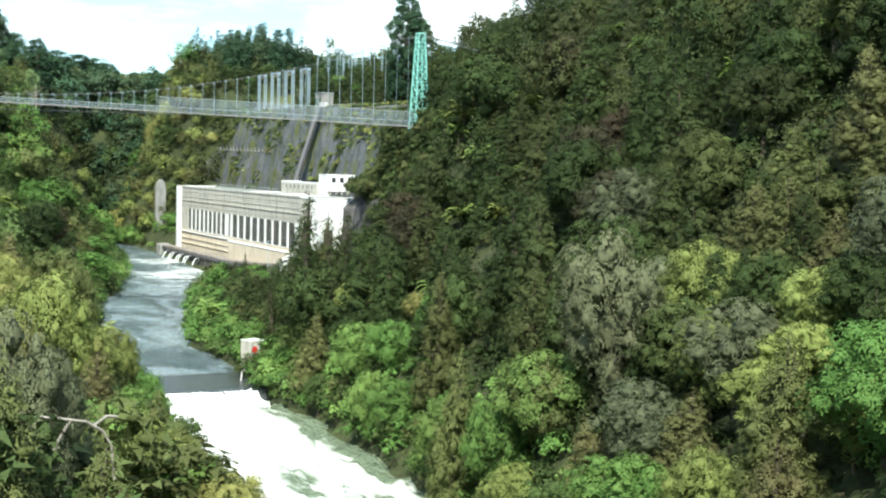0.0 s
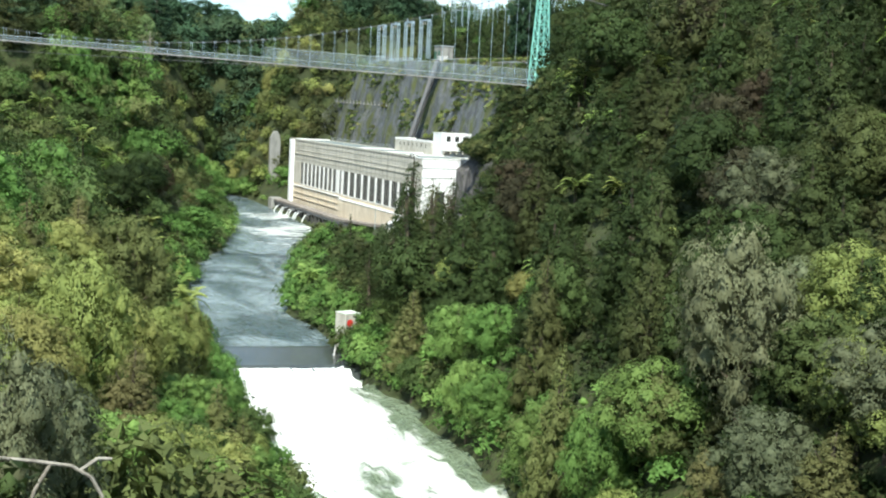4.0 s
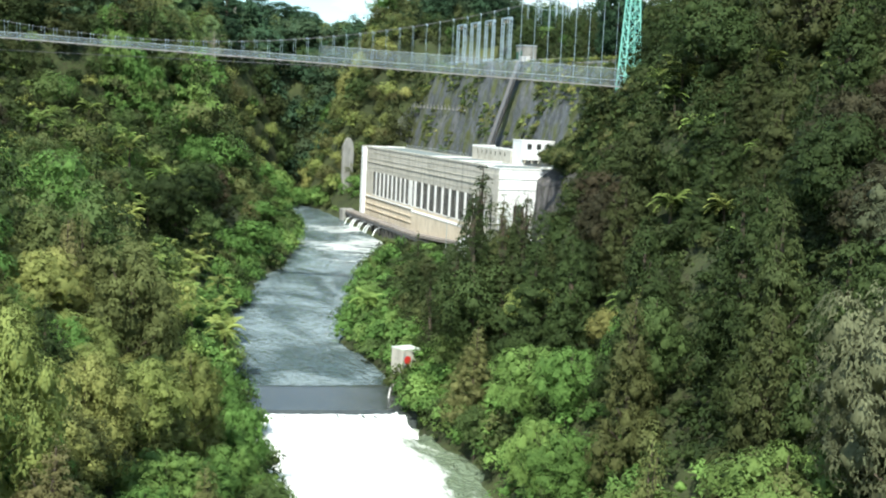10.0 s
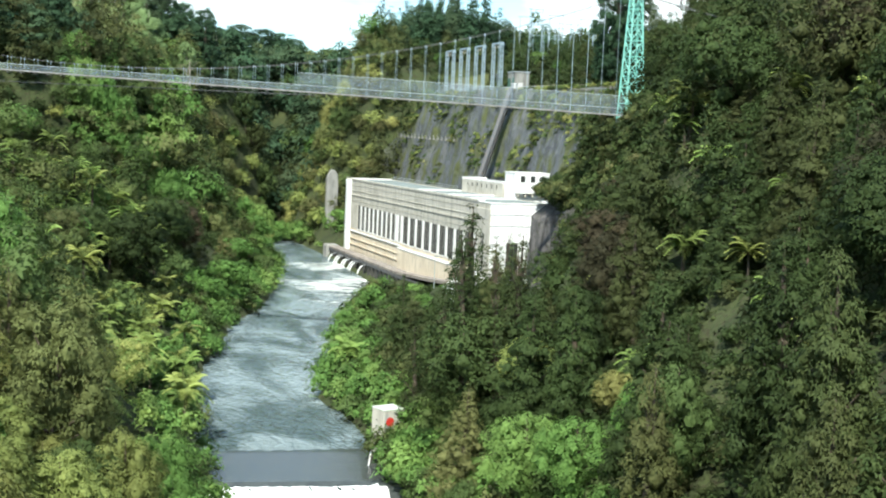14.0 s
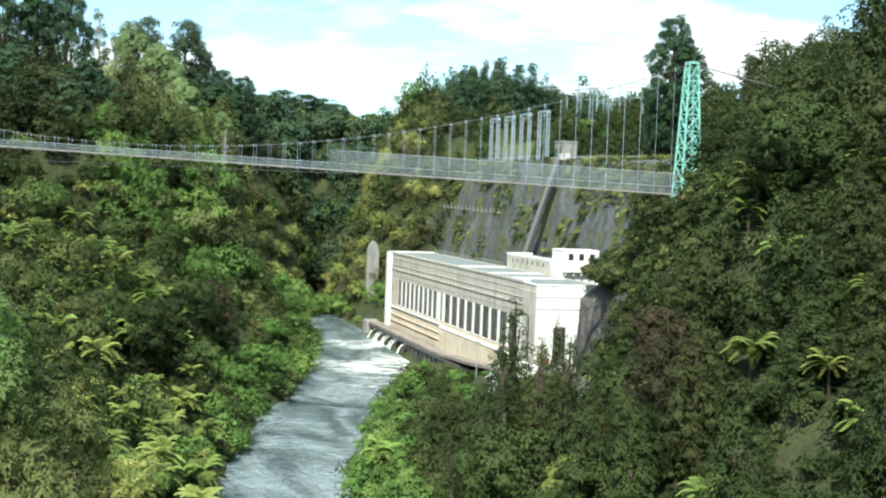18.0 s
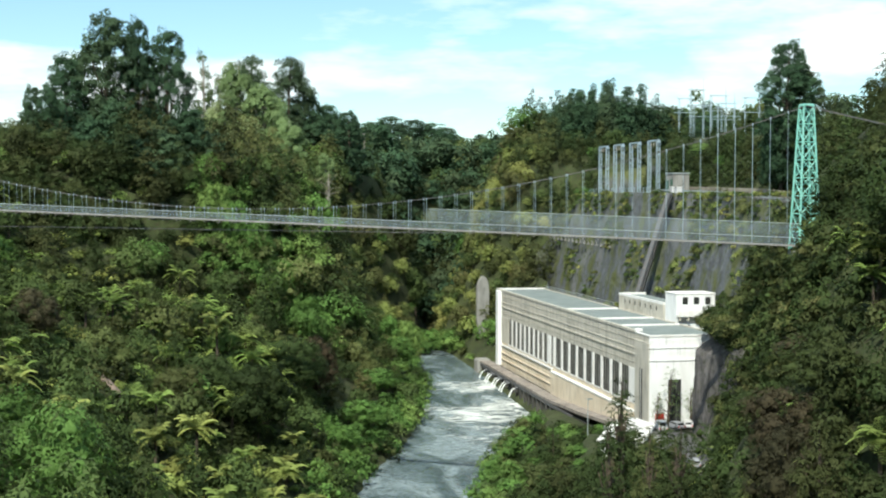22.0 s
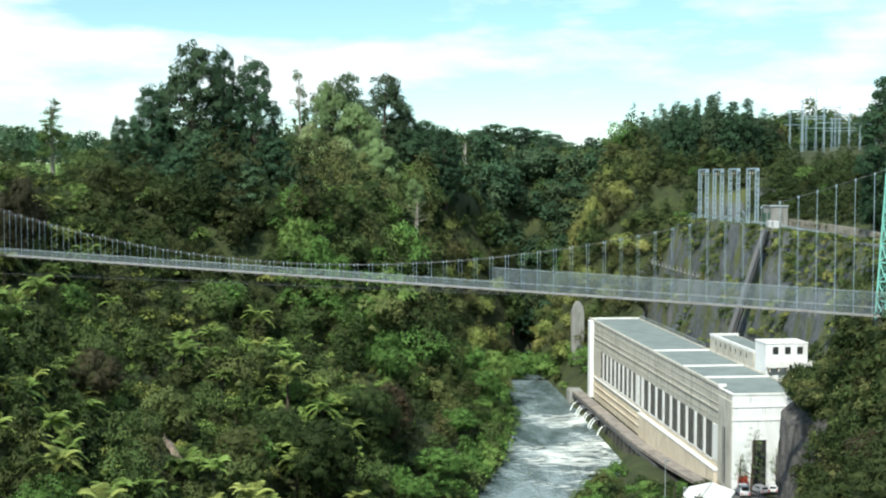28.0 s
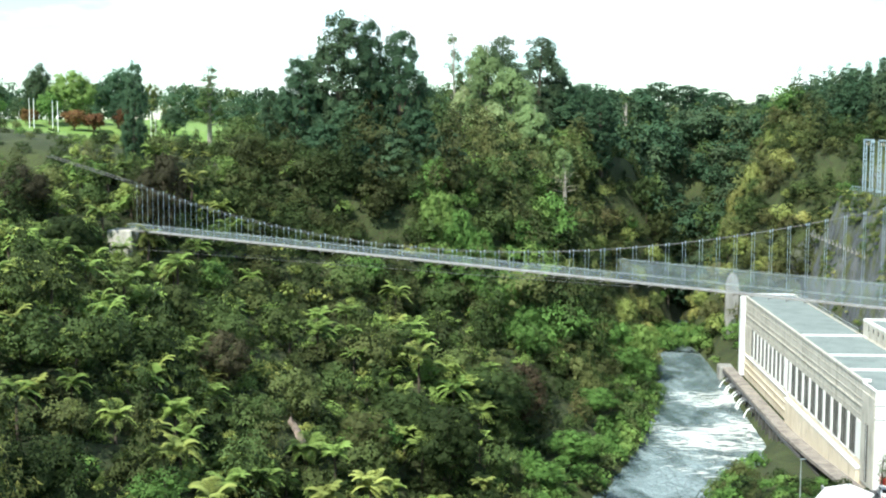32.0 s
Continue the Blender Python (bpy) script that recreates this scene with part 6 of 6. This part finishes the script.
# ---- weir and gauge hut ----
weir = empty("weir", 25, 162, 0, label="low concrete weir with a smooth dark sill", category="weir", kind="structure")
weir.matrix_basis = Matrix.Identity(4)
bm = bmesh.new()
prof = [(181.0, 2.1), (178.0, 2.24), (172.0, 2.08), (163.0, 2.0), (161.0, 1.55), (159.6, 0.5), (158.8, -1.5), (181.0, -1.5)]
ring = [[bm.verts.new((x, y - (x - 12) * 0.13, z)) for y, z in prof] for x in (10.0, 37.0)]
for i in range(len(prof)):
    j = (i + 1) % len(prof)
    bm.faces.new((ring[0][i], ring[0][j], ring[1][j], ring[1][i]))
bm.faces.new(ring[0][::-1])
bm.faces.new(ring[1])
part("sill", bm, SILL_WATER, weir, "thin smooth sheet of water over the sill")
rng = np.random.default_rng(77)
xs = np.linspace(10.5, 35.0, 64)
rows = []
for y, z, j in ((161.4, 1.75, 0.05), (160.4, 1.35, 0.2), (159.2, 0.9, 0.45), (157.6, 0.75, 0.6), (155.6, 0.35, 0.5), (153.5, -0.2, 0.3)):
    edge = np.clip((np.abs(xs - 23.7) - 10.2) / 2.6, 0, 1) ** 2 * (0.2 if z > 1 else 1.6)
    leap = np.clip(rng.normal(0.1, 0.4, 64), 0, 1.1) * (z < 1.5) * (z > 0.5)
    rows.append(np.stack([xs, y - (xs - 12) * 0.13 + rng.normal(0, 0.15 if z > 1 else 0.5, 64), z - edge + leap + rng.normal(0, j, 64) * 0.6 + 0.25 * np.sin(xs * 1.7) * j], -1))
v = np.concatenate(rows)
i = (np.arange(len(rows) - 1)[:, None] * 64 + np.arange(63)[None]).ravel()
fall = new("breaking_water", mesh_of("breaking_water", v, np.stack([i, i + 1, i + 65, i + 64], 1), FALL, smooth=True))
fall.parent = weir
tagged(fall, "white water breaking at the weir's foot")

hut = empty("gauge_hut", 38.9, 172.2, 1.5, label="narrow pale concrete gauge hut with a red disc", category="gauge hut")
hut.matrix_basis = pose(38.9, 172.2, 1.5, rz=17)
part("walls", box(-1.8, 1.7, -1.6, 1.6, -3.5, 7.75, 0.06), CONCRETE_STAINED, hut)
part("cap", box(-1.86, 1.76, -1.66, 1.66, 7.755, 7.95, 0.04), ROOF_CAP, hut, "flat pale greenish roof slab")
bm = bmesh.new()
add_rod(bm, (-0.75, -1.605, 6.15), (-0.75, -1.66, 6.15), 0.66, 0.66, 18)
part("disc", bm, RED_PAINT, hut, "red warning disc")
for x in (-1.5, -1.2):
    part("gauge_strip", box(x, x + 0.12, -1.63, -1.602, 1.0, 7.2), STEEL_GREY, hut, "grey vertical gauge strip")
bm = bmesh.new()
line = [Vector(q) for q in ((-1.8, -1.3, 3.6), (-3.0, -1.9, 3.8), (-3.9, -2.3, 3.3), (-4.5, -2.6, 2.0), (-4.9, -2.8, 0.4), (-5.1, -3.0, -1.6))]
for p0, p1 in zip(line, line[1:]):
    add_rod(bm, p0, p1, 0.11, 0.12, 7)
part("pipe", bm, TRIM_WHITE, hut, "thin white pipe bent down to the water")
for z in range(-2, 8):
    part("rung", rod((-1.98, -0.35, z * 0.9), (-1.98, 0.35, z * 0.9), 0.03, None, 4), STEEL_DARK, hut)

# ---- yard: sealed ground, shed, cars, sign ----
yard = empty("yard", 0, 0, 0, label="sealed yard and access road at the station's end", category="yard", kind="structure")
part("apron", box(78, 90.6, 214, 259.8, 16.6, 17.0), ASPHALT, yard)
part("kerb", box(77.6, 77.98, 214, 262, 16.4, 17.15), CONCRETE, yard)

shed = empty("shed", 75.3, 241.5, 16.9, label="long cream shed with a pale low-pitched roof", category="shed")
shed.rotation_euler = (0, 0, radians(64))
bm = box(-9.0, 9.0, -3.6, 3.6, -1.5, 2.6)
part("walls", bm, WHITE_WALL, shed)
bm = bmesh.new()
pr = [(-4.1, 2.6), (0, 3.75), (4.1, 2.6), (4.1, 2.78), (0, 3.95), (-4.1, 2.78)]
ends = [[bm.verts.new((x, y, z)) for y, z in pr] for x in (-9.5, 9.5)]
for i in range(6):
    bm.faces.new((ends[0][i], ends[0][(i + 1) % 6], ends[1][(i + 1) % 6], ends[1][i]))
bm.faces.new(ends[0][::-1])
bm.faces.new(ends[1])
part("roof", bm, TRIM_WHITE, shed, "pale sheet roof")
part("ridge_cap", rod((-9.5, 0, 3.96), (9.5, 0, 3.96), 0.1, None, 6), STEEL_GREY, shed)
for y in (-4.16, 4.16):
    part("gutter", rod((-9.5, y, 2.6), (9.5, y, 2.6), 0.09, None, 6), STEEL_GREY, shed)
for x in (-6.0, -2.4, 6.2):
    part("window", box(x, x + 1.5, -3.66, -3.601, 0.8, 1.9), GLASS_DARK, shed)
part("door", box(2.2, 3.3, -3.66, -3.601, 0, 2.1), STEEL_DARK, shed)
part("door", box(9.001, 9.06, -1.0, 0.4, 0, 2.1), STEEL_DARK, shed)


def make_car(name, length, width, height, paint, label, tall=False):
    c = empty(name, 0, 0, 0, label=label, category="car", group="parked cars")
    bm = bmesh.new()
    k = 0.5 if not tall else 0.55
    hood = 0.72 if not tall else 0.95
    prof = [(-length / 2, 0.3), (length / 2, 0.3), (length / 2, hood * 0.8), (length * 0.27, hood + 0.1), (length * 0.12, height), (-length * 0.36, height), (-length * 0.47, hood + 0.15), (-length / 2, hood)]
    sides = []
    for y in (-width / 2, width / 2):
        sides.append([bm.verts.new((x, y * (0.84 if z > hood + 0.2 else 1), z)) for x, z in prof])
    for i in range(len(prof)):
        j = (i + 1) % len(prof)
        bm.faces.new((sides[0][i], sides[0][j], sides[1][j], sides[1][i]))
    bm.faces.new(sides[0][::-1])
    bm.faces.new(sides[1])
    bmesh.ops.recalc_face_normals(bm, faces=bm.faces)
    bmesh.ops.bevel(bm, geom=list(bm.edges), offset=0.06, segments=1, affect="EDGES")
    part("body", bm, paint, c)
    z0, z1 = hood + 0.22, height - 0.12
    for y in (-1, 1):
        w = width * 0.44
        part("side_window", box(-length * 0.34, length * 0.1, y * w - 0.02 if y > 0 else -w - 0.02, y * w + 0.03 if y > 0 else -w + 0.02, z0, z1), GLASS_DARK, c)
    part("rear_window", box(-length * 0.452, -length * 0.40, -width * 0.34, width * 0.34, z0, z1), GLASS_DARK, c)
    part("windscreen", box(length * 0.17, length * 0.21, -width * 0.36, width * 0.36, z0, z1 - 0.12), GLASS_DARK, c)
    for x in (-length * 0.31, length * 0.31):
        for y in (-width * 0.46, width * 0.46):
            wheel = part("wheel", rod((x, y - 0.11, 0.32), (x, y + 0.11, 0.32), 0.32, None, 12), RUBBER, c)
            part("rim", rod((x, y - 0.125, 0.32), (x, y + 0.125, 0.32), 0.19, None, 10), CAR_SILVER, wheel)
    for y in (-width * 0.38, width * 0.38):
        part("tail_lamp", box(-length / 2 - 0.03, -length / 2 + 0.05, y - 0.14, y + 0.14, 0.62, 0.85), RED_PAINT, c)
    part("bumper", box(-length / 2 - 0.06, -length / 2 + 0.02, -width * 0.45, width * 0.45, 0.34, 0.52), STEEL_DARK, c)
    return c


cars = [("van", 4.7, 1.8, 2.0, CAR_WHITE, "white van parked by the station's end wall", True, ((87.0, 255.6, 84),)),
        ("car", 4.3, 1.75, 1.45, CAR_SILVER, "silver hatchback parked by the station's end wall", False, ((90.6, 257.0, 104), (80.6, 222.6, 80))),
        ("white_car", 4.4, 1.75, 1.48, CAR_WHITE, "white car parked in the yard", False, ((93.4, 257.4, 70), (81.6, 243.0, 66), (81.4, 217.6, 84)))]
for name, le, wi, he, paint, label, tall, spots in cars:
    c = make_car(name, le, wi, he, paint, label, tall)
    for k, (x, y, a) in enumerate(spots):
        m = pose(x, y, 17.01, 0, 0, a)
        if k:
            copy_thing(c, m)
        else:
            c.matrix_basis = m
sign = empty("red_sign", 88.2, 259.2, 17.0, label="small red board on posts by the end wall", category="sign")
part("board", box(-0.9, 0.9, -0.06, 0.06, 1.0, 2.6), RED_PAINT, sign)
for x in (-0.7, 0.7):
    part("post", box(x - 0.05, x + 0.05, 0.07, 0.15, -0.2, 2.6), WOOD_POST, sign)
lamp = empty("yard_lamp", 72.5, 256, 16.9, label="grey lamp post beside the shed", category="lamp post")
part("pole", rod((0, 0, -2), (0, 0, 6.5), 0.1, 0.07, 8), STEEL_GREY, lamp)
part("head", box(-0.2, 0.9, -0.15, 0.15, 6.5, 6.7, 0.03), STEEL_GREY, lamp)
willow = make_tree("young_willow", 140, "tier", 9, 2.6, 190, 0.24, LEAF_PALE, BARK, "thin pale spring tree before the white end wall", "tree", 0.3, False)
place_all(willow, [(89.4, 258.0, 1.3, 16.9), (87.4, 258.6, 0.8, 16.9), (94.4, 258.4, 0.9, 16.9)], 141)
bare = make_tree("thin_dark_tree", 142, "cone", 17, 3.4, 1500, 0.30, LEAF_DARK, BARK, "tall airy dark conifer in front of the station", "tree", 0.4, False)
place_all(bare, [(47, 163, 1.5), (51, 165, 1.3), (44.3, 166, 1.15), (53.5, 161, 1.25), (48.5, 169, 1.2), (56, 167, 1.05), (50, 158, 1.1), (42.6, 171, 0.9), (51.8, 176, (1.9, 1.66)), (56.5, 177, (1.2, 1.1)), (47.8, 175, (1.1, 1.0)), (60, 186, 0.75), (63, 246, 0.55), (46, 174, 0.9)], 143)
dead = make_tree("grey_dead_tree", 144, "spread", 13, 4.6, 420, 0.3, LEAF_GREY, BARK_PALE, "leafless grey tree on the far slope", "tree", 0.0, False)
place_all(dead, [(37, 393, (1.0, 0.7), 61), (140, 306, 1.1, 76), (158, 484, (0.25, 1.9), 74)], 145)
snag = empty("dead_branch", -28, 19.5, 26, label="pale crooked dead branch above the left-bank bush", category="dead branch")
for line in (((-3.4, 0, 1.4), (-1.4, 0, 1.1), (0.7, 0, 0.7), (1.8, -0.1, 0.0), (2.4, -0.2, -1.1), (2.6, -0.2, -3.5)), ((-0.4, 0, 0.9), (-1.2, 0.6, -0.8), (-1.6, 1.0, -2.6)), ((1.2, 0, 0.4), (2.2, 0.5, 0.9), (3.0, 0.6, 0.8))):
    bm = bmesh.new()
    for k, (a, b) in enumerate(zip(line, line[1:])):
        add_rod(bm, a, b, 0.11, 0.10, 6)
    part("limb", bm, BARK_PALE, snag)

# park trees on the left plateau

def tufts():
    rng = np.random.default_rng(88)
    small = [template(s, "bush", 1.6, 1.3, 24, 0.44) for s in (201, 202)]
    rows = []
    for _ in range(1500):
        y, u = rng.uniform(258, 424), rng.uniform(0, 1) ** 0.6
        z = 22 + u * (float(shelf_z(y)) - 22)
        if math.sin(y * 0.21 + z * 0.13) + math.sin(y * 0.083 - z * 0.3) + 1.3 * (u > 0.86) + 0.7 * (y < 318) < 0.35:
            continue
        rows.append((105.2 + (z - 17) / 3.9 + 1.2 * math.sin(y * 0.05), y, z - 0.4, rng.uniform(0.5, 1.25)))
    rows += [(rng.uniform(117, 120), rng.uniform(258, 418), float(shelf_z(300)) - 0.2, rng.uniform(0.4, 0.9)) for _ in range(320)]
    rows = np.array(rows)
    pick = rng.uniform(0, 1, len(rows))
    scatter("cliff_tufts", "yellow-green tufts clinging to the rock face", "plants", small, rows[pick < 0.28], LEAF_GOLD, rng)
    scatter("cliff_shrubs", "dark shrubs clinging to the rock face", "plants", small, rows[pick >= 0.28], LEAF_OLIVE, rng)
    steep = []
    for _ in range(1100):
        y = rng.uniform(198, 257)
        lane = float(np.interp(y, [158, 205, 240, 252, 256, 262], [80, 84, 91, 93.4, 97, 106]))
        x = lane + rng.uniform(-0.5, 11.5)
        z = float(ground_z(x, y))
        if x < -6.0 + 0.405 * y + 2.0 or (y > 240 and z < 36.5) or (abs(x - 96.9) < 3.6 and abs(y - 216.2) < 3.6):
            continue
        steep.append((x, y, z - 0.6, rng.uniform(0.7, 1.5)))
    steep, mix = np.array(steep), rng.uniform(0, 1, len(steep))
    bank = [template(s, "bush", 3.2, 2.4, 52, 0.56) for s in (211, 212, 213)]
    scatter("steep_bank_bush", "dark shrubs covering the steep bank under the tower", "shrub", bank, steep[mix < 0.55], LEAF_DARK, rng)
    scatter("steep_bank_olive", "olive shrubs covering the steep bank under the tower", "shrub", bank, steep[(mix >= 0.55) & (mix < 0.85)], LEAF_OLIVE, rng)
    scatter("steep_bank_bronze", "bronze shrubs covering the steep bank under the tower", "shrub", bank, steep[mix >= 0.85], LEAF_BRONZE, rng)
    lip = np.array([(rng.uniform(91.5, 98.5), rng.uniform(228, 256.5), 36.3 + rng.uniform(0, 1.6), rng.uniform(0.6, 1.2)) for _ in range(120)])
    lip = lip[lip[:, 0] > -6.0 + 0.405 * lip[:, 1] - 1.6]
    scatter("bluff_scrub", "brown scrub overhanging the top of the rock bluff", "shrub", bank, lip[::3], LEAF_BRONZE, rng)
    scatter("bluff_dark_scrub", "dark scrub overhanging the top of the rock bluff", "shrub", bank, np.concatenate([lip[1::3], lip[2::3]]), LEAF_DARK, rng)
    foot = np.array([(96.9 + rng.uniform(-4, 4), 216.2 + rng.uniform(-5.5, 0), 50.2 + rng.uniform(0, 1.6), rng.uniform(0.8, 1.3)) for _ in range(14)])
    scatter("tower_shrubs", "dark shrubs round the foot of the tower", "shrub", [template(s, "bush", 3.0, 2.3, 56, 0.52) for s in (207, 208)], foot, LEAF_OLIVE, rng)
    verge = np.array([(rng.uniform(128.3, 131), rng.uniform(258, 352), 0, rng.uniform(0.5, 1.1)) for _ in range(90)])
    verge[:, 2] = ground_z(128.0, verge[:, 1]) + 0.4
    scatter("verge_scrub", "bare brownish scrub over the road cutting", "shrub", small, verge, LEAF_GREY, rng)
    lawn = np.array([(x + rng.uniform(-3, 3), y + rng.uniform(-4, 4), 0, rng.uniform(0.7, 1.25)) for x, y in ((75, 266), (76, 262), (72, 270), (76, 274), (78, 268), (73, 276), (79, 263), (80, 272), (71, 262), (66, 255), (62, 250), (69, 258), (73, 265), (60, 244), (64, 240), (67, 247)) for _ in range(7)])
    lawn[:, 2] = ground_z(lawn[:, 0], lawn[:, 1]) - 0.3
    scatter("yard_shrubs", "bright green shrubs on the bank before the yard", "shrub", [template(s, "bush", 3.0, 2.2, 56, 0.54) for s in (221, 222)], lawn[::2], LEAF_BRIGHT, rng)
    scatter("yard_dark_shrubs", "dark olive shrubs on the bank before the yard", "shrub", [template(s, "bush", 3.4, 2.2, 56, 0.54) for s in (223, 224)], lawn[1::2], LEAF_DARK, rng)
    ends = np.array([(rng.uniform(62, 84), rng.uniform(434, 462), 9.5 + rng.uniform(0, 4), rng.uniform(1.0, 2.0)) for _ in range(60)]
                    + [(rng.uniform(88, 96), rng.uniform(402, 436), 14 + rng.uniform(0, 7), rng.uniform(0.8, 1.6)) for _ in range(40)]
                    + [(rng.uniform(39.6, 43), rng.uniform(160, 169.5), 1.0 + rng.uniform(0, 4.2), rng.uniform(1.0, 1.5)) for _ in range(22)]
                    + [(rng.uniform(37.5, 41), rng.uniform(153, 160), 1.0 + rng.uniform(0, 3.0), rng.uniform(1.1, 1.6)) for _ in range(16)]
                    + [(40.7, 169.2, 4.4, 0.95), (41.0, 169.6, 6.2, 0.7), (41.6, 167.4, 3.4, 1.2), (40.3, 167.6, 2.6, 1.1), (42.6, 169.0, 6.0, 1.0), (40.0, 168.9, 3.0, 0.9), (39.2, 167.6, 0.8, 0.9)])
    scatter("river_end_shrubs", "bright green shrubs where the river leaves the view", "shrub", [template(s, "bush", 3.0, 2.3, 56, 0.52) for s in (205, 206)], ends, LEAF_BRIGHT, rng)


tufts()
for k, (name, mat, label, spots) in enumerate((
        ("park_tree", LEAF_BRIGHT, "bright green park tree on the grassy plateau", ((-119, 442, (1.25, 1.3)), (-125, 436, (0.7, 0.8)), (-142, 430, (0.8, 0.7)))),
        ("red_park_tree", LEAF_RED, "reddish spring park tree on the plateau", ((-115, 430, (0.6, 0.55)), (-109, 431, (0.6, 0.5)), (-101, 436, (0.55, 0.62)), (-129, 430, (0.5, 0.45)))),
        ("dark_park_tree", LEAF_PINE, "dark park tree behind the meadow", ((-108, 452, (1.2, 1.35)), (-134, 450, (0.8, 1.35)), (-86, 440, (0.7, 0.75)), (-104, 440, (0.6, 0.7)), (-66, 440, (0.7, 0.85)), (-150, 446, (1.2, 1.0)))))):
    t = make_tree(name, 150 + k, "round", 14, 6.0, 620, 0.9, mat, BARK, label, "tree")
    place_all(t, spots, 160 + k)
for x, y in ((-127, 424), (-125.6, 424), (-119, 422), (-117.4, 422), (-89, 424), (-87.6, 424)):
    p = empty("meadow_pole", x, y, float(ground_z(x, y)), label="pale pole standing on the meadow", category="pole", group="meadow poles")
    part("shaft", rod((0, 0, -1), (0, 0, 9), 0.14, 0.1, 6), TRIM_WHITE, p)
    part("cap", rod((0, 0, 9), (0, 0, 9.25), 0.2, 0.12, 6), STEEL_GREY, p)
